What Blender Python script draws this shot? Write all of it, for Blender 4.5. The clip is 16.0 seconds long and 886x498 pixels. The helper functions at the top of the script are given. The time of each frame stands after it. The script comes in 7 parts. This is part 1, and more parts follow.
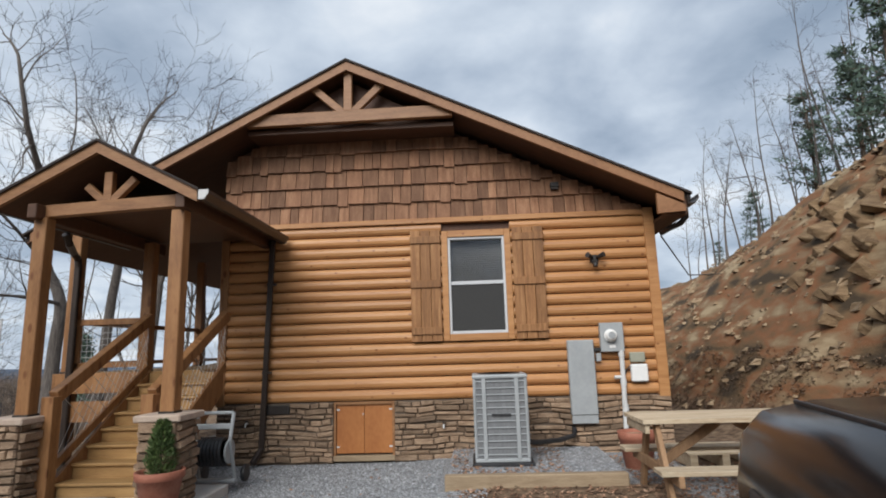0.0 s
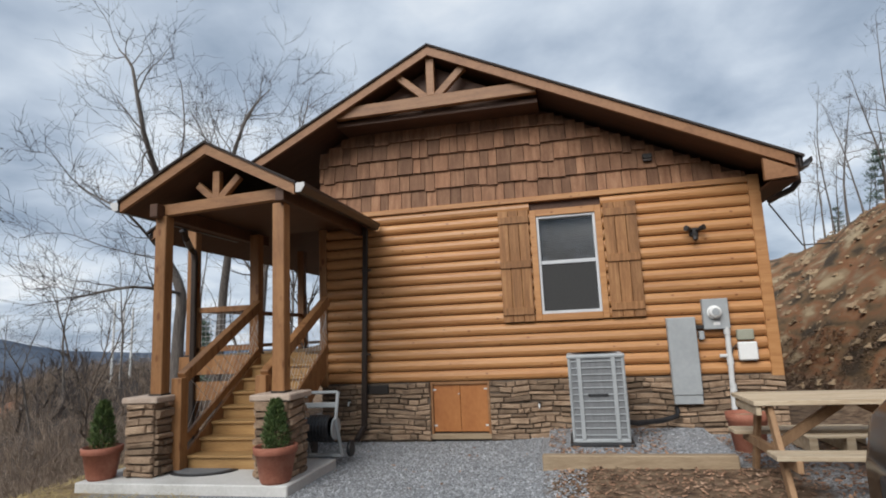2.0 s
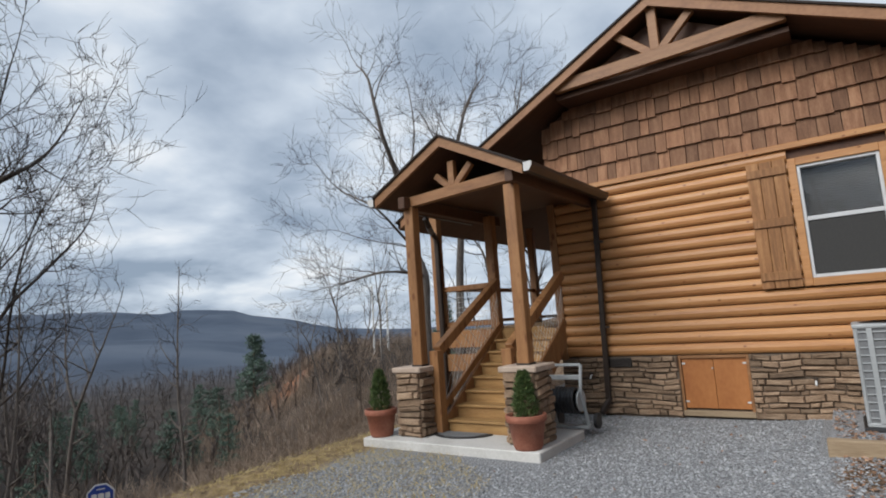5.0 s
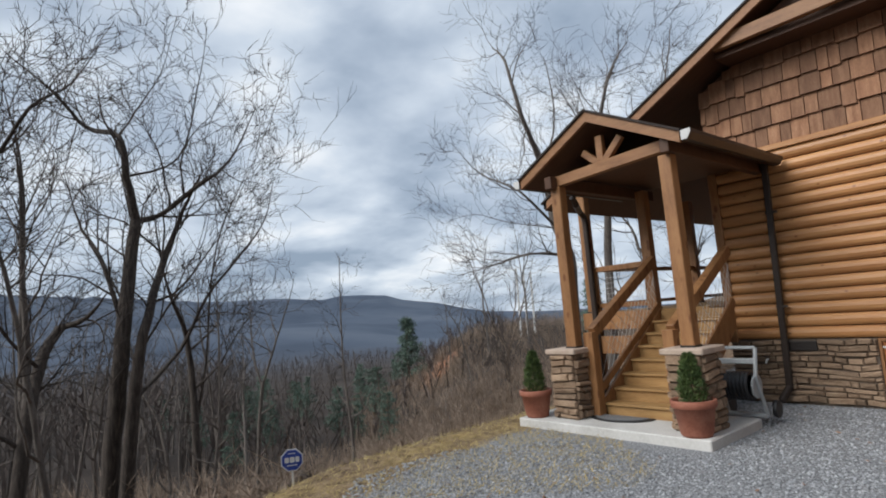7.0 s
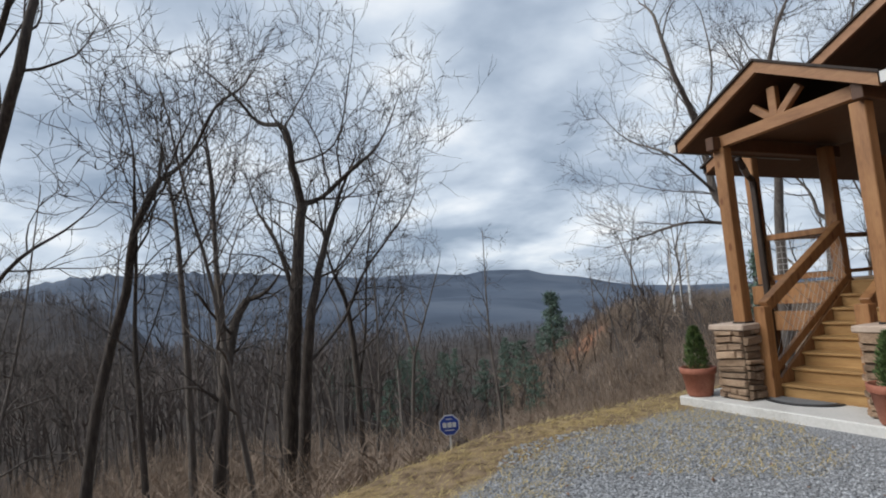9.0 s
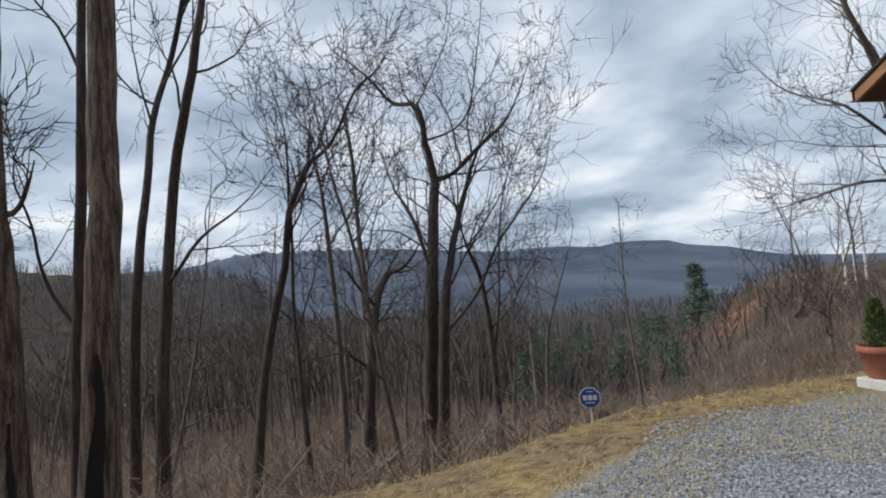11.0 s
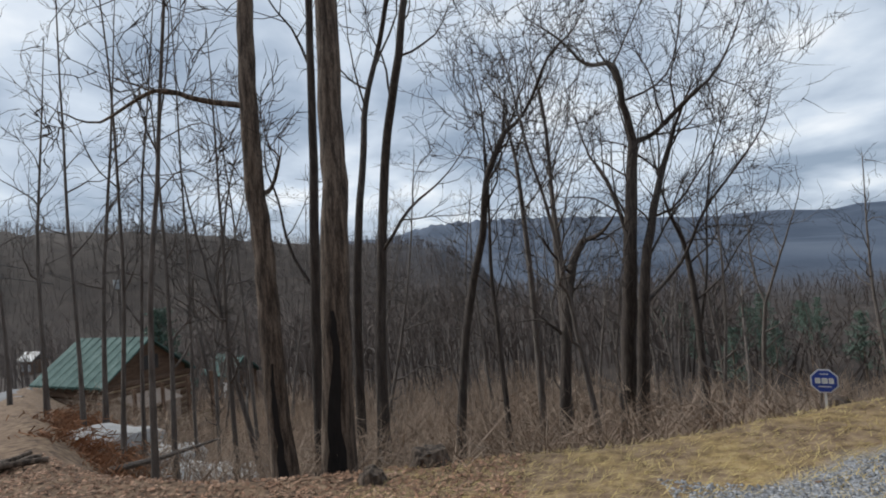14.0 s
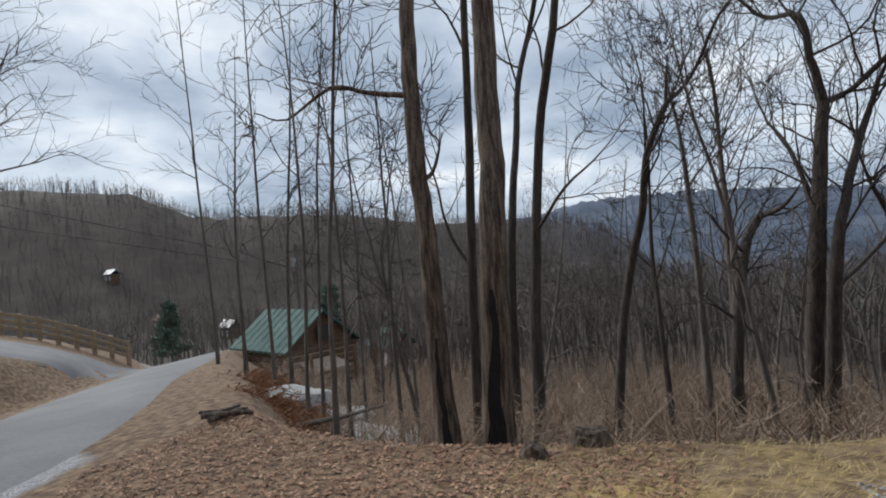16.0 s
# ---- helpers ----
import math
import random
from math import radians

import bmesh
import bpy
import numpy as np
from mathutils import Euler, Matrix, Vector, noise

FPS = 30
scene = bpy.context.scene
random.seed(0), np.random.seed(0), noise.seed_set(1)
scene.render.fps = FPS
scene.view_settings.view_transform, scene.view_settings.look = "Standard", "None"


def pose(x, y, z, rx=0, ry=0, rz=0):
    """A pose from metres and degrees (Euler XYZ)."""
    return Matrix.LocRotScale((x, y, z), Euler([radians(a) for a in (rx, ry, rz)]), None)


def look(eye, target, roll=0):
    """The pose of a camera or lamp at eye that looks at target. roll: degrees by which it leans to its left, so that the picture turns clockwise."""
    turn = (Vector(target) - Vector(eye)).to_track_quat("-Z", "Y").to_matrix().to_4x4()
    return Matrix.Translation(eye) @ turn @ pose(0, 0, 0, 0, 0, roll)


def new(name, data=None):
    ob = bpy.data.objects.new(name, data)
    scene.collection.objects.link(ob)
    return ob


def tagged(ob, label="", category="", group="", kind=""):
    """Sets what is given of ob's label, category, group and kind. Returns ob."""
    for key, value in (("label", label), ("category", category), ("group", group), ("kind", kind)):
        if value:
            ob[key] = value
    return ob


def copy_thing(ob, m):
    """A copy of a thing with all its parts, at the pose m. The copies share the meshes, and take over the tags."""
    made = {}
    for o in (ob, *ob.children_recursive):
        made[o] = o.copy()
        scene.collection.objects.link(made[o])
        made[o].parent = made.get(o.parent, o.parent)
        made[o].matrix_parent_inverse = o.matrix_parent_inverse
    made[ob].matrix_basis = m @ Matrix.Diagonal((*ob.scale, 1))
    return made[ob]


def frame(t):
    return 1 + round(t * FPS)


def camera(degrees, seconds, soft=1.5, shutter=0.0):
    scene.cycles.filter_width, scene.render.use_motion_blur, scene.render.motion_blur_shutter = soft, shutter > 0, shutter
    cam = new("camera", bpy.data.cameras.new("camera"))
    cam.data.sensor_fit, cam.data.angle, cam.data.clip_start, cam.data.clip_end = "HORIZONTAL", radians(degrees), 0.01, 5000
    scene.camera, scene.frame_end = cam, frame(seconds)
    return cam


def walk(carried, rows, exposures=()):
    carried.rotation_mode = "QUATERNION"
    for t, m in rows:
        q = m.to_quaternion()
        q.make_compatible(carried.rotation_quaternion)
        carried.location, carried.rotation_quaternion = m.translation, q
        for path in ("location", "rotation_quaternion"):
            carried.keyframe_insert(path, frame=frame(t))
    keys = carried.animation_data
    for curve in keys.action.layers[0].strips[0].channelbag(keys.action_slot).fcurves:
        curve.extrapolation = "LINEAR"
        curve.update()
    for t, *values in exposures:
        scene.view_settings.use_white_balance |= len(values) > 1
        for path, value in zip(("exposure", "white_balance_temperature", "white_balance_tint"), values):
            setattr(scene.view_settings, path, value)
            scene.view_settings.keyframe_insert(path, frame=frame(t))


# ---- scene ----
cam = camera(76.89, 16.0, soft=1.9)
# seconds, eye x y z, yaw, pitch, roll
ROWS = [
    (0.0, 0.360, -7.712, 1.444, 3.47, 10.29, 1.71),
    (0.5, 0.363, -7.713, 1.447, 4.99, 9.91, 1.86),
    (1.0, 0.362, -7.717, 1.449, 6.95, 9.45, 2.02),
    (1.5, 0.358, -7.724, 1.452, 9.52, 9.04, 2.27),
    (2.0, 0.351, -7.732, 1.455, 12.73, 8.64, 2.56),
    (2.5, 0.342, -7.742, 1.457, 16.47, 8.43, 2.77),
    (3.0, 0.332, -7.754, 1.459, 20.41, 8.24, 2.95),
    (3.5, 0.320, -7.767, 1.461, 24.33, 8.06, 3.10),
    (4.0, 0.307, -7.782, 1.462, 28.18, 7.83, 3.36),
    (6.5, 0.241, -7.864, 1.462, 46.91, 6.79, 4.63),
    (7.0, 0.229, -7.882, 1.460, 50.50, 6.67, 4.61),
    (7.5, 0.218, -7.900, 1.459, 54.17, 6.46, 4.59),
    (8.0, 0.209, -7.917, 1.457, 57.84, 6.16, 4.57),
    (8.5, 0.202, -7.935, 1.454, 61.47, 5.72, 4.52),
    (9.0, 0.196, -7.953, 1.451, 65.03, 5.22, 4.57),
    (11.5, 0.200, -8.038, 1.439, 81.42, 3.33, 4.90),
    (12.0, 0.208, -8.054, 1.437, 84.40, 3.12, 4.92),
    (12.5, 0.219, -8.071, 1.436, 87.53, 2.83, 4.73),
    (13.0, 0.232, -8.087, 1.436, 90.74, 2.46, 4.58),
    (13.5, 0.248, -8.104, 1.436, 94.11, 2.12, 4.48),
    (14.0, 0.266, -8.120, 1.438, 97.69, 1.89, 4.39),
    (14.5, 0.288, -8.137, 1.441, 101.48, 1.74, 4.36),
    (15.0, 0.312, -8.155, 1.446, 105.50, 1.57, 4.36),
    (15.5, 0.338, -8.173, 1.452, 109.44, 1.25, 4.41),
    (16.0, 0.367, -8.192, 1.461, 112.85, 0.85, 4.50),
]
walk(cam, [(t, pose(x, y, z, 90 + pitch, roll, yaw)) for t, x, y, z, yaw, pitch, roll in ROWS],
     exposures=((0.0, 0.12), (4.0, 0.05), (6.5, 0.11), (9.0, 0.14), (13.0, 0.16), (16.0, 0.15)))

# ------------------------------------------------------------------ light
SUN_EL, SUN_AZ = 38.0, 162.0          # height, and degrees left of the facade's normal
world = bpy.data.worlds.new("overcast_sky")
scene.world = world
world.use_nodes = True
wn, wl = world.node_tree.nodes, world.node_tree.links
wn.clear()
w_out = wn.new("ShaderNodeOutputWorld")
w_bg = wn.new("ShaderNodeBackground")
w_sky = wn.new("ShaderNodeTexSky")
w_sky.sky_type, w_sky.sun_disc = "NISHITA", False
w_sky.sun_elevation, w_sky.sun_rotation = radians(SUN_EL), radians(-SUN_AZ)
w_tc = wn.new("ShaderNodeTexCoord")
# the cloud deck lies on a plane: direction divided by its height
w_sep = wn.new("ShaderNodeSeparateXYZ")
wl.new(w_tc.outputs["Generated"], w_sep.inputs[0])
w_h = wn.new("ShaderNodeMath"); w_h.operation = "MAXIMUM"; w_h.inputs[1].default_value = 0.0
wl.new(w_sep.outputs["Z"], w_h.inputs[0])
w_h2 = wn.new("ShaderNodeMath"); w_h2.operation = "ADD"; w_h2.inputs[1].default_value = 0.24
wl.new(w_h.outputs[0], w_h2.inputs[0])
w_div = wn.new("ShaderNodeVectorMath"); w_div.operation = "DIVIDE"
w_comb = wn.new("ShaderNodeCombineXYZ")
for k in range(3):
    wl.new(w_h2.outputs[0], w_comb.inputs[k])
wl.new(w_tc.outputs["Generated"], w_div.inputs[0]); wl.new(w_comb.outputs[0], w_div.inputs[1])
w_n1 = wn.new("ShaderNodeTexNoise")
w_n1.inputs["Scale"].default_value, w_n1.inputs["Detail"].default_value, w_n1.inputs["Roughness"].default_value = 1.9, 8.0, 0.50
w_n1.inputs["Distortion"].default_value = 0.12
wl.new(w_div.outputs[0], w_n1.inputs["Vector"])
w_ramp = wn.new("ShaderNodeValToRGB")
r = w_ramp.color_ramp
r.elements[0].position, r.elements[0].color = 0.33, (0.26, 0.33, 0.43, 1)
r.elements[1].position, r.elements[1].color = 0.72, (0.86, 0.885, 0.92, 1)
e = r.elements.new(0.45); e.color = (0.40, 0.475, 0.58, 1)
e = r.elements.new(0.56); e.color = (0.56, 0.635, 0.73, 1)
e = r.elements.new(0.63); e.color = (0.70, 0.755, 0.82, 1)
wl.new(w_n1.outputs["Fac"], w_ramp.inputs["Fac"])
w_sc = wn.new("ShaderNodeMixRGB"); w_sc.blend_type = "MIX"; w_sc.inputs["Fac"].default_value = 0.93
w_skys = wn.new("ShaderNodeVectorMath"); w_skys.operation = "SCALE"; w_skys.inputs["Scale"].default_value = 0.08
wl.new(w_sky.outputs["Color"], w_skys.inputs[0])
wl.new(w_skys.outputs[0], w_sc.inputs["Color1"]); wl.new(w_ramp.outputs["Color"], w_sc.inputs["Color2"])
wl.new(w_sc.outputs["Color"], w_bg.inputs["Color"])
w_bg.inputs["Strength"].default_value = 1.07
wl.new(w_bg.outputs[0], w_out.inputs["Surface"])

sun = new("sun", bpy.data.lights.new("sun", "SUN"))
sun.data.energy, sun.data.angle, sun.data.color = 3.5, radians(40), (1.0, 0.985, 0.96)
_a, _e = radians(SUN_AZ), radians(SUN_EL)
sun.matrix_world = look((-60 * math.sin(_a) * math.cos(_e), 60 * math.cos(_a) * math.cos(_e) , 60 * math.sin(_e)), (0, 0, 0))


# ------------------------------------------------------------------ helpers
rng = random.Random(7)
ORG = {}


def thing(name, loc, label, category, group="", kind=""):
    ob = new(name)
    ob.empty_display_size = 0.1
    ob.location = loc
    ORG[ob.name] = Vector(loc)
    return tagged(ob, label, category, group, kind)


def mesh_of(name, bm, material, org=(0, 0, 0), smooth=False):
    me = bpy.data.meshes.new(name)
    if any(org):
        bmesh.ops.translate(bm, verts=bm.verts, vec=-Vector(org))
    bm.normal_update()
    bm.to_mesh(me)
    bm.free()
    me.materials.append(material)
    if smooth:
        me.polygons.foreach_set("use_smooth", [True] * len(me.polygons))
    return me


def part(name, bm, material, parent, label="", smooth=False):
    """One mesh, given in world coordinates, as a part under a thing or a part."""
    org = ORG[parent.name]
    ob = new(name, mesh_of(name, bm, material, org, smooth))
    ob.parent = parent
    ORG[ob.name] = org.copy()
    return tagged(ob, label)


def solid(name, bm, material, label, category, kind="", group="", smooth=False, org=(0, 0, 0)):
    """A thing that is one mesh."""
    ob = new(name, mesh_of(name, bm, material, org, smooth))
    ob.location = org
    ORG[ob.name] = Vector(org)
    return tagged(ob, label, category, group, kind)


def box(x0, x1, y0, y1, z0, z1, bevel=0.0, bm=None, segs=1):
    b = bmesh.new()
    bmesh.ops.create_cube(b, size=1.0)
    bmesh.ops.scale(b, vec=(x1 - x0, y1 - y0, z1 - z0), verts=b.verts)
    bmesh.ops.translate(b, vec=((x0 + x1) / 2, (y0 + y1) / 2, (z0 + z1) / 2), verts=b.verts)
    if bevel:
        bmesh.ops.bevel(b, geom=b.edges[:], offset=bevel, segments=segs, affect="EDGES", profile=0.5)
    return join(bm, b)


def join(bm, b):
    if bm is None:
        return b
    me = bpy.data.meshes.new("tmp")
    b.to_mesh(me)
    b.free()
    bm.from_mesh(me)
    bpy.data.meshes.remove(me)
    return bm


def prism(poly, axis, a, b_, bm=None, bevel=0.0):
    """A polygon of (u, v) drawn out along an axis from a to b_. axis y: u=x, v=z; axis x: u=y, v=z; axis z: u=x, v=y."""
    b = bmesh.new()
    def at(u, v, w):
        return {"y": (u, w, v), "x": (w, u, v), "z": (u, v, w)}[axis]
    lo = [b.verts.new(at(u, v, a)) for u, v in poly]
    hi = [b.verts.new(at(u, v, b_)) for u, v in poly]
    n = len(poly)
    b.faces.new(lo); b.faces.new(hi)
    for i in range(n):
        b.faces.new((lo[i], lo[(i + 1) % n], hi[(i + 1) % n], hi[i]))
    bmesh.ops.recalc_face_normals(b, faces=b.faces)
    if bevel:
        bmesh.ops.bevel(b, geom=b.edges[:], offset=bevel, segments=1, affect="EDGES")
    return join(bm, b)


def beam(p, q, w, h, bm=None, bevel=0.006, up=(0, 0, 1)):
    """A square timber from p to q, w wide and h high across."""
    p, q = Vector(p), Vector(q)
    d = (q - p)
    x = d.normalized()
    y = (Vector(up) if abs(x.z) < 0.999 else Vector((1, 0, 0))).cross(x).normalized()
    z = x.cross(y)
    b = bmesh.new()
    bmesh.ops.create_cube(b, size=1.0)
    bmesh.ops.scale(b, vec=(d.length, w, h), verts=b.verts)
    if bevel:
        bmesh.ops.bevel(b, geom=b.edges[:], offset=bevel, segments=1, affect="EDGES")
    m = Matrix((x, y, z)).transposed().to_4x4()
    m.translation = (p + q) / 2
    bmesh.ops.transform(b, matrix=m, verts=b.verts)
    return join(bm, b)


def pipe(points, radius, sides=10, bm=None):
    """A round pipe along points (radius: one, or one for each point)."""
    b = bmesh.new()
    pts = [Vector(p) for p in points]
    rad = radius if isinstance(radius, (list, tuple)) else [radius] * len(pts)
    rings = []
    for i, p in enumerate(pts):
        d = (pts[min(i + 1, len(pts) - 1)] - pts[max(i - 1, 0)]).normalized()
        u = d.cross(Vector((0.31, 0.95, 0.12))).normalized()
        v = d.cross(u)
        rings.append([b.verts.new(p + (u * math.cos(a) + v * math.sin(a)) * rad[i]) for a in [2 * math.pi * k / sides for k in range(sides)]])
    for r0, r1 in zip(rings, rings[1:]):
        for k in range(sides):
            b.faces.new((r0[k], r0[(k + 1) % sides], r1[(k + 1) % sides], r1[k]))
    b.faces.new(rings[0]); b.faces.new(rings[-1])
    bmesh.ops.recalc_face_normals(b, faces=b.faces)
    return join(bm, b)


def lathe(profile, centre, sides=28, bm=None):
    """A turned body from (radius, height) pairs round a vertical axis."""
    b = bmesh.new()
    cx, cy, cz = centre
    rings = [[b.verts.new((cx + r_ * math.cos(2 * math.pi * k / sides), cy + r_ * math.sin(2 * math.pi * k / sides), cz + h)) for k in range(sides)] for r_, h in profile]
    for r0, r1 in zip(rings, rings[1:]):
        for k in range(sides):
            b.faces.new((r0[k], r0[(k + 1) % sides], r1[(k + 1) % sides], r1[k]))
    b.faces.new(rings[0]); b.faces.new(rings[-1])
    bmesh.ops.recalc_face_normals(b, faces=b.faces)
    return join(bm, b)


# ------------------------------------------------------------------ materials
def material(name, cols, scale=6.0, stretch=(1, 1, 1), rough=0.7, bump=0.3, metal=0.0, fine=8.0, per_piece=0.0, island=0.0, spec=0.4, detail=5.0, bump_dist=0.01, lo=0.3, hi=0.7, knots=None, coat=0.0):
    """Colour from two scales of noise, a relief, and a little difference from piece to piece."""
    m = bpy.data.materials.new(name)
    m.use_nodes = True
    nt = m.node_tree
    n, l = nt.nodes, nt.links
    bs = n["Principled BSDF"]
    bs.inputs["Roughness"].default_value = rough
    bs.inputs["Metallic"].default_value = metal
    bs.inputs["Specular IOR Level"].default_value = spec
    bs.inputs["Coat Weight"].default_value = coat
    geo = n.new("ShaderNodeNewGeometry")
    mp = n.new("ShaderNodeMapping"); mp.vector_type = "POINT"
    mp.inputs["Scale"].default_value = stretch
    l.new(geo.outputs["Position"], mp.inputs["Vector"])
    vec = mp.outputs[0]
    if per_piece:
        oi = n.new("ShaderNodeObjectInfo")
        off = n.new("ShaderNodeVectorMath"); off.operation = "ADD"
        sc = n.new("ShaderNodeMath"); sc.operation = "MULTIPLY"; sc.inputs[1].default_value = 37.0
        l.new(oi.outputs["Random"], sc.inputs[0]); l.new(sc.outputs[0], off.inputs[1]); l.new(vec, off.inputs[0])
        vec = off.outputs[0]
    a = n.new("ShaderNodeTexNoise"); a.inputs["Scale"].default_value = scale; a.inputs["Detail"].default_value = detail
    b = n.new("ShaderNodeTexNoise"); b.inputs["Scale"].default_value = scale * fine; b.inputs["Detail"].default_value = 3.0
    l.new(vec, a.inputs["Vector"]); l.new(vec, b.inputs["Vector"])
    mix = n.new("ShaderNodeMath"); mix.operation = "MULTIPLY_ADD"; mix.inputs[1].default_value = 0.35
    l.new(b.outputs["Fac"], mix.inputs[0])
    m2 = n.new("ShaderNodeMath"); m2.operation = "MULTIPLY"; m2.inputs[1].default_value = 0.65
    l.new(a.outputs["Fac"], m2.inputs[0]); l.new(m2.outputs[0], mix.inputs[2])
    fac = mix.outputs[0]
    ramp = n.new("ShaderNodeValToRGB")
    cr = ramp.color_ramp
    cr.elements[0].position, cr.elements[0].color = lo, (*cols[0], 1)
    cr.elements[1].position, cr.elements[1].color = hi, (*cols[-1], 1)
    for i, c in enumerate(cols[1:-1]):
        cr.elements.new(lo + (hi - lo) * (i + 1) / (len(cols) - 1)).color = (*c, 1)
    l.new(fac, ramp.inputs["Fac"])
    col = ramp.outputs["Color"]
    if per_piece or island:
        hs = n.new("ShaderNodeHueSaturation")
        mr = n.new("ShaderNodeMapRange")
        amt = per_piece or island
        mr.inputs["To Min"].default_value, mr.inputs["To Max"].default_value = 1 - amt, 1 + amt
        l.new(oi.outputs["Random"] if per_piece else geo.outputs["Random Per Island"], mr.inputs["Value"])
        l.new(mr.outputs[0], hs.inputs["Value"]); l.new(col, hs.inputs["Color"])
        col = hs.outputs["Color"]
    if knots:
        vo = n.new("ShaderNodeTexVoronoi"); vo.inputs["Scale"].default_value = 1.0
        mk = n.new("ShaderNodeMapping"); mk.inputs["Scale"].default_value = knots[0]
        l.new(geo.outputs["Position"], mk.inputs["Vector"]); l.new(mk.outputs[0], vo.inputs["Vector"])
        kr = n.new("ShaderNodeMapRange"); kr.inputs["From Min"].default_value, kr.inputs["From Max"].default_value = knots[1], knots[1] * 1.7
        kr.inputs["To Min"].default_value, kr.inputs["To Max"].default_value = 0.85, 0.0
        l.new(vo.outputs["Distance"], kr.inputs["Value"])
        km = n.new("ShaderNodeMixRGB"); km.inputs["Color2"].default_value = (*knots[2], 1)
        l.new(kr.outputs[0], km.inputs["Fac"]); l.new(col, km.inputs["Color1"])
        col = km.outputs["Color"]
    l.new(col, bs.inputs["Base Color"])
    if bump:
        bp = n.new("ShaderNodeBump"); bp.inputs["Strength"].default_value = bump; bp.inputs["Distance"].default_value = bump_dist
        l.new(fac, bp.inputs["Height"]); l.new(bp.outputs[0], bs.inputs["Normal"])
    return m


M_LOG = material("varnished_log", [(0.305, 0.132, 0.049), (0.42, 0.202, 0.077), (0.485, 0.257, 0.109)], 2.2, (0.35, 6, 6), 0.42, 0.25, per_piece=0.10, knots=((5.0, 8, 8), 0.075, (0.17, 0.058, 0.018)))
M_TIMBER = material("stained_timber", [(0.175, 0.078, 0.030), (0.26, 0.125, 0.05), (0.33, 0.17, 0.072)], 3.0, (5, 5, 0.6), 0.5, 0.25, per_piece=0.10, knots=((7, 7, 3.2), 0.12, (0.13, 0.045, 0.015)))
M_BEAM = material("stained_beam", [(0.17, 0.075, 0.030), (0.25, 0.12, 0.05), (0.31, 0.16, 0.072)], 3.0, (0.8, 5, 5), 0.5, 0.25, per_piece=0.08)
M_RAKE = material("rake_board", [(0.19, 0.085, 0.036), (0.26, 0.125, 0.056), (0.31, 0.155, 0.073)], 3.0, (1, 5, 1), 0.55, 0.2, per_piece=0.06)
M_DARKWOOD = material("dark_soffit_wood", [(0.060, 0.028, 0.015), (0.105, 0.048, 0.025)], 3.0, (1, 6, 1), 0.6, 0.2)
M_STEP = material("treated_step_wood", [(0.23, 0.125, 0.046), (0.32, 0.185, 0.07), (0.38, 0.23, 0.092)], 2.5, (0.6, 6, 6), 0.6, 0.25, per_piece=0.10)
M_SHINGLE = material("cedar_shingle", [(0.13, 0.057, 0.028), (0.205, 0.10, 0.052), (0.29, 0.16, 0.09)], 2.2, (9, 9, 0.7), 0.75, 0.5, per_piece=0.34)
M_SHUTTER = material("shutter_board", [(0.13, 0.055, 0.018), (0.25, 0.115, 0.042), (0.38, 0.20, 0.085)], 3.2, (9, 9, 0.6), 0.6, 0.4, per_piece=0.18)
M_STONE = material("ledge_stone", [(0.12, 0.078, 0.050), (0.235, 0.158, 0.102), (0.36, 0.262, 0.178)], 5.0, (1, 1, 3), 0.85, 0.8, per_piece=0.35, bump_dist=0.02)
M_MORTAR = material("dark_joint", [(0.085, 0.064, 0.048), (0.145, 0.113, 0.086)], 14, rough=0.95, bump=0.5)
M_CAP = material("cast_cap_stone", [(0.36, 0.27, 0.21), (0.50, 0.40, 0.32)], 9, rough=0.85, bump=0.3)
M_HATCH = material("plywood_hatch", [(0.27, 0.092, 0.026), (0.35, 0.132, 0.039), (0.41, 0.165, 0.052)], 1.5, (2, 4, 1.2), 0.5, 0.12)
M_ROOF = material("asphalt_shingle_roof", [(0.028, 0.022, 0.02), (0.055, 0.043, 0.037)], 30, rough=0.95, bump=0.6)
M_BRONZE = material("bronze_gutter", [(0.035, 0.026, 0.022), (0.055, 0.042, 0.035)], 4, rough=0.38, bump=0.03, metal=0.3)
M_VINYL = material("white_vinyl", [(0.46, 0.47, 0.48), (0.56, 0.57, 0.58)], 3, rough=0.4, bump=0.02)
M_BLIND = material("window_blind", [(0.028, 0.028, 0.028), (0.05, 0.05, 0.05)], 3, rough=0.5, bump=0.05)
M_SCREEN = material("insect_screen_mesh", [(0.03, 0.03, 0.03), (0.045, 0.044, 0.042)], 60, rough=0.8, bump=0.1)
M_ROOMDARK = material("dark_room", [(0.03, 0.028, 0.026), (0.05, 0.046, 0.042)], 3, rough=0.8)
M_CONCRETE = material("concrete_slab", [(0.40, 0.385, 0.36), (0.52, 0.51, 0.48), (0.60, 0.585, 0.56)], 2.5, rough=0.9, bump=0.25, fine=16)
M_TERRACOTTA = material("terracotta", [(0.22, 0.075, 0.045), (0.29, 0.105, 0.065), (0.36, 0.155, 0.10)], 5, rough=0.75, bump=0.12)
M_SOIL = material("potting_soil", [(0.03, 0.02, 0.014), (0.07, 0.048, 0.03)], 40, rough=0.95, bump=0.8)
M_CONIFER = material("arborvitae_leaf", [(0.03, 0.055, 0.018), (0.07, 0.11, 0.032), (0.12, 0.16, 0.05)], 18, rough=0.65, bump=0.2, island=0.3)
M_PINE = material("pine_needle", [(0.045, 0.078, 0.062), (0.085, 0.13, 0.098), (0.13, 0.18, 0.135)], 6, rough=0.7, bump=0.2, island=0.35)
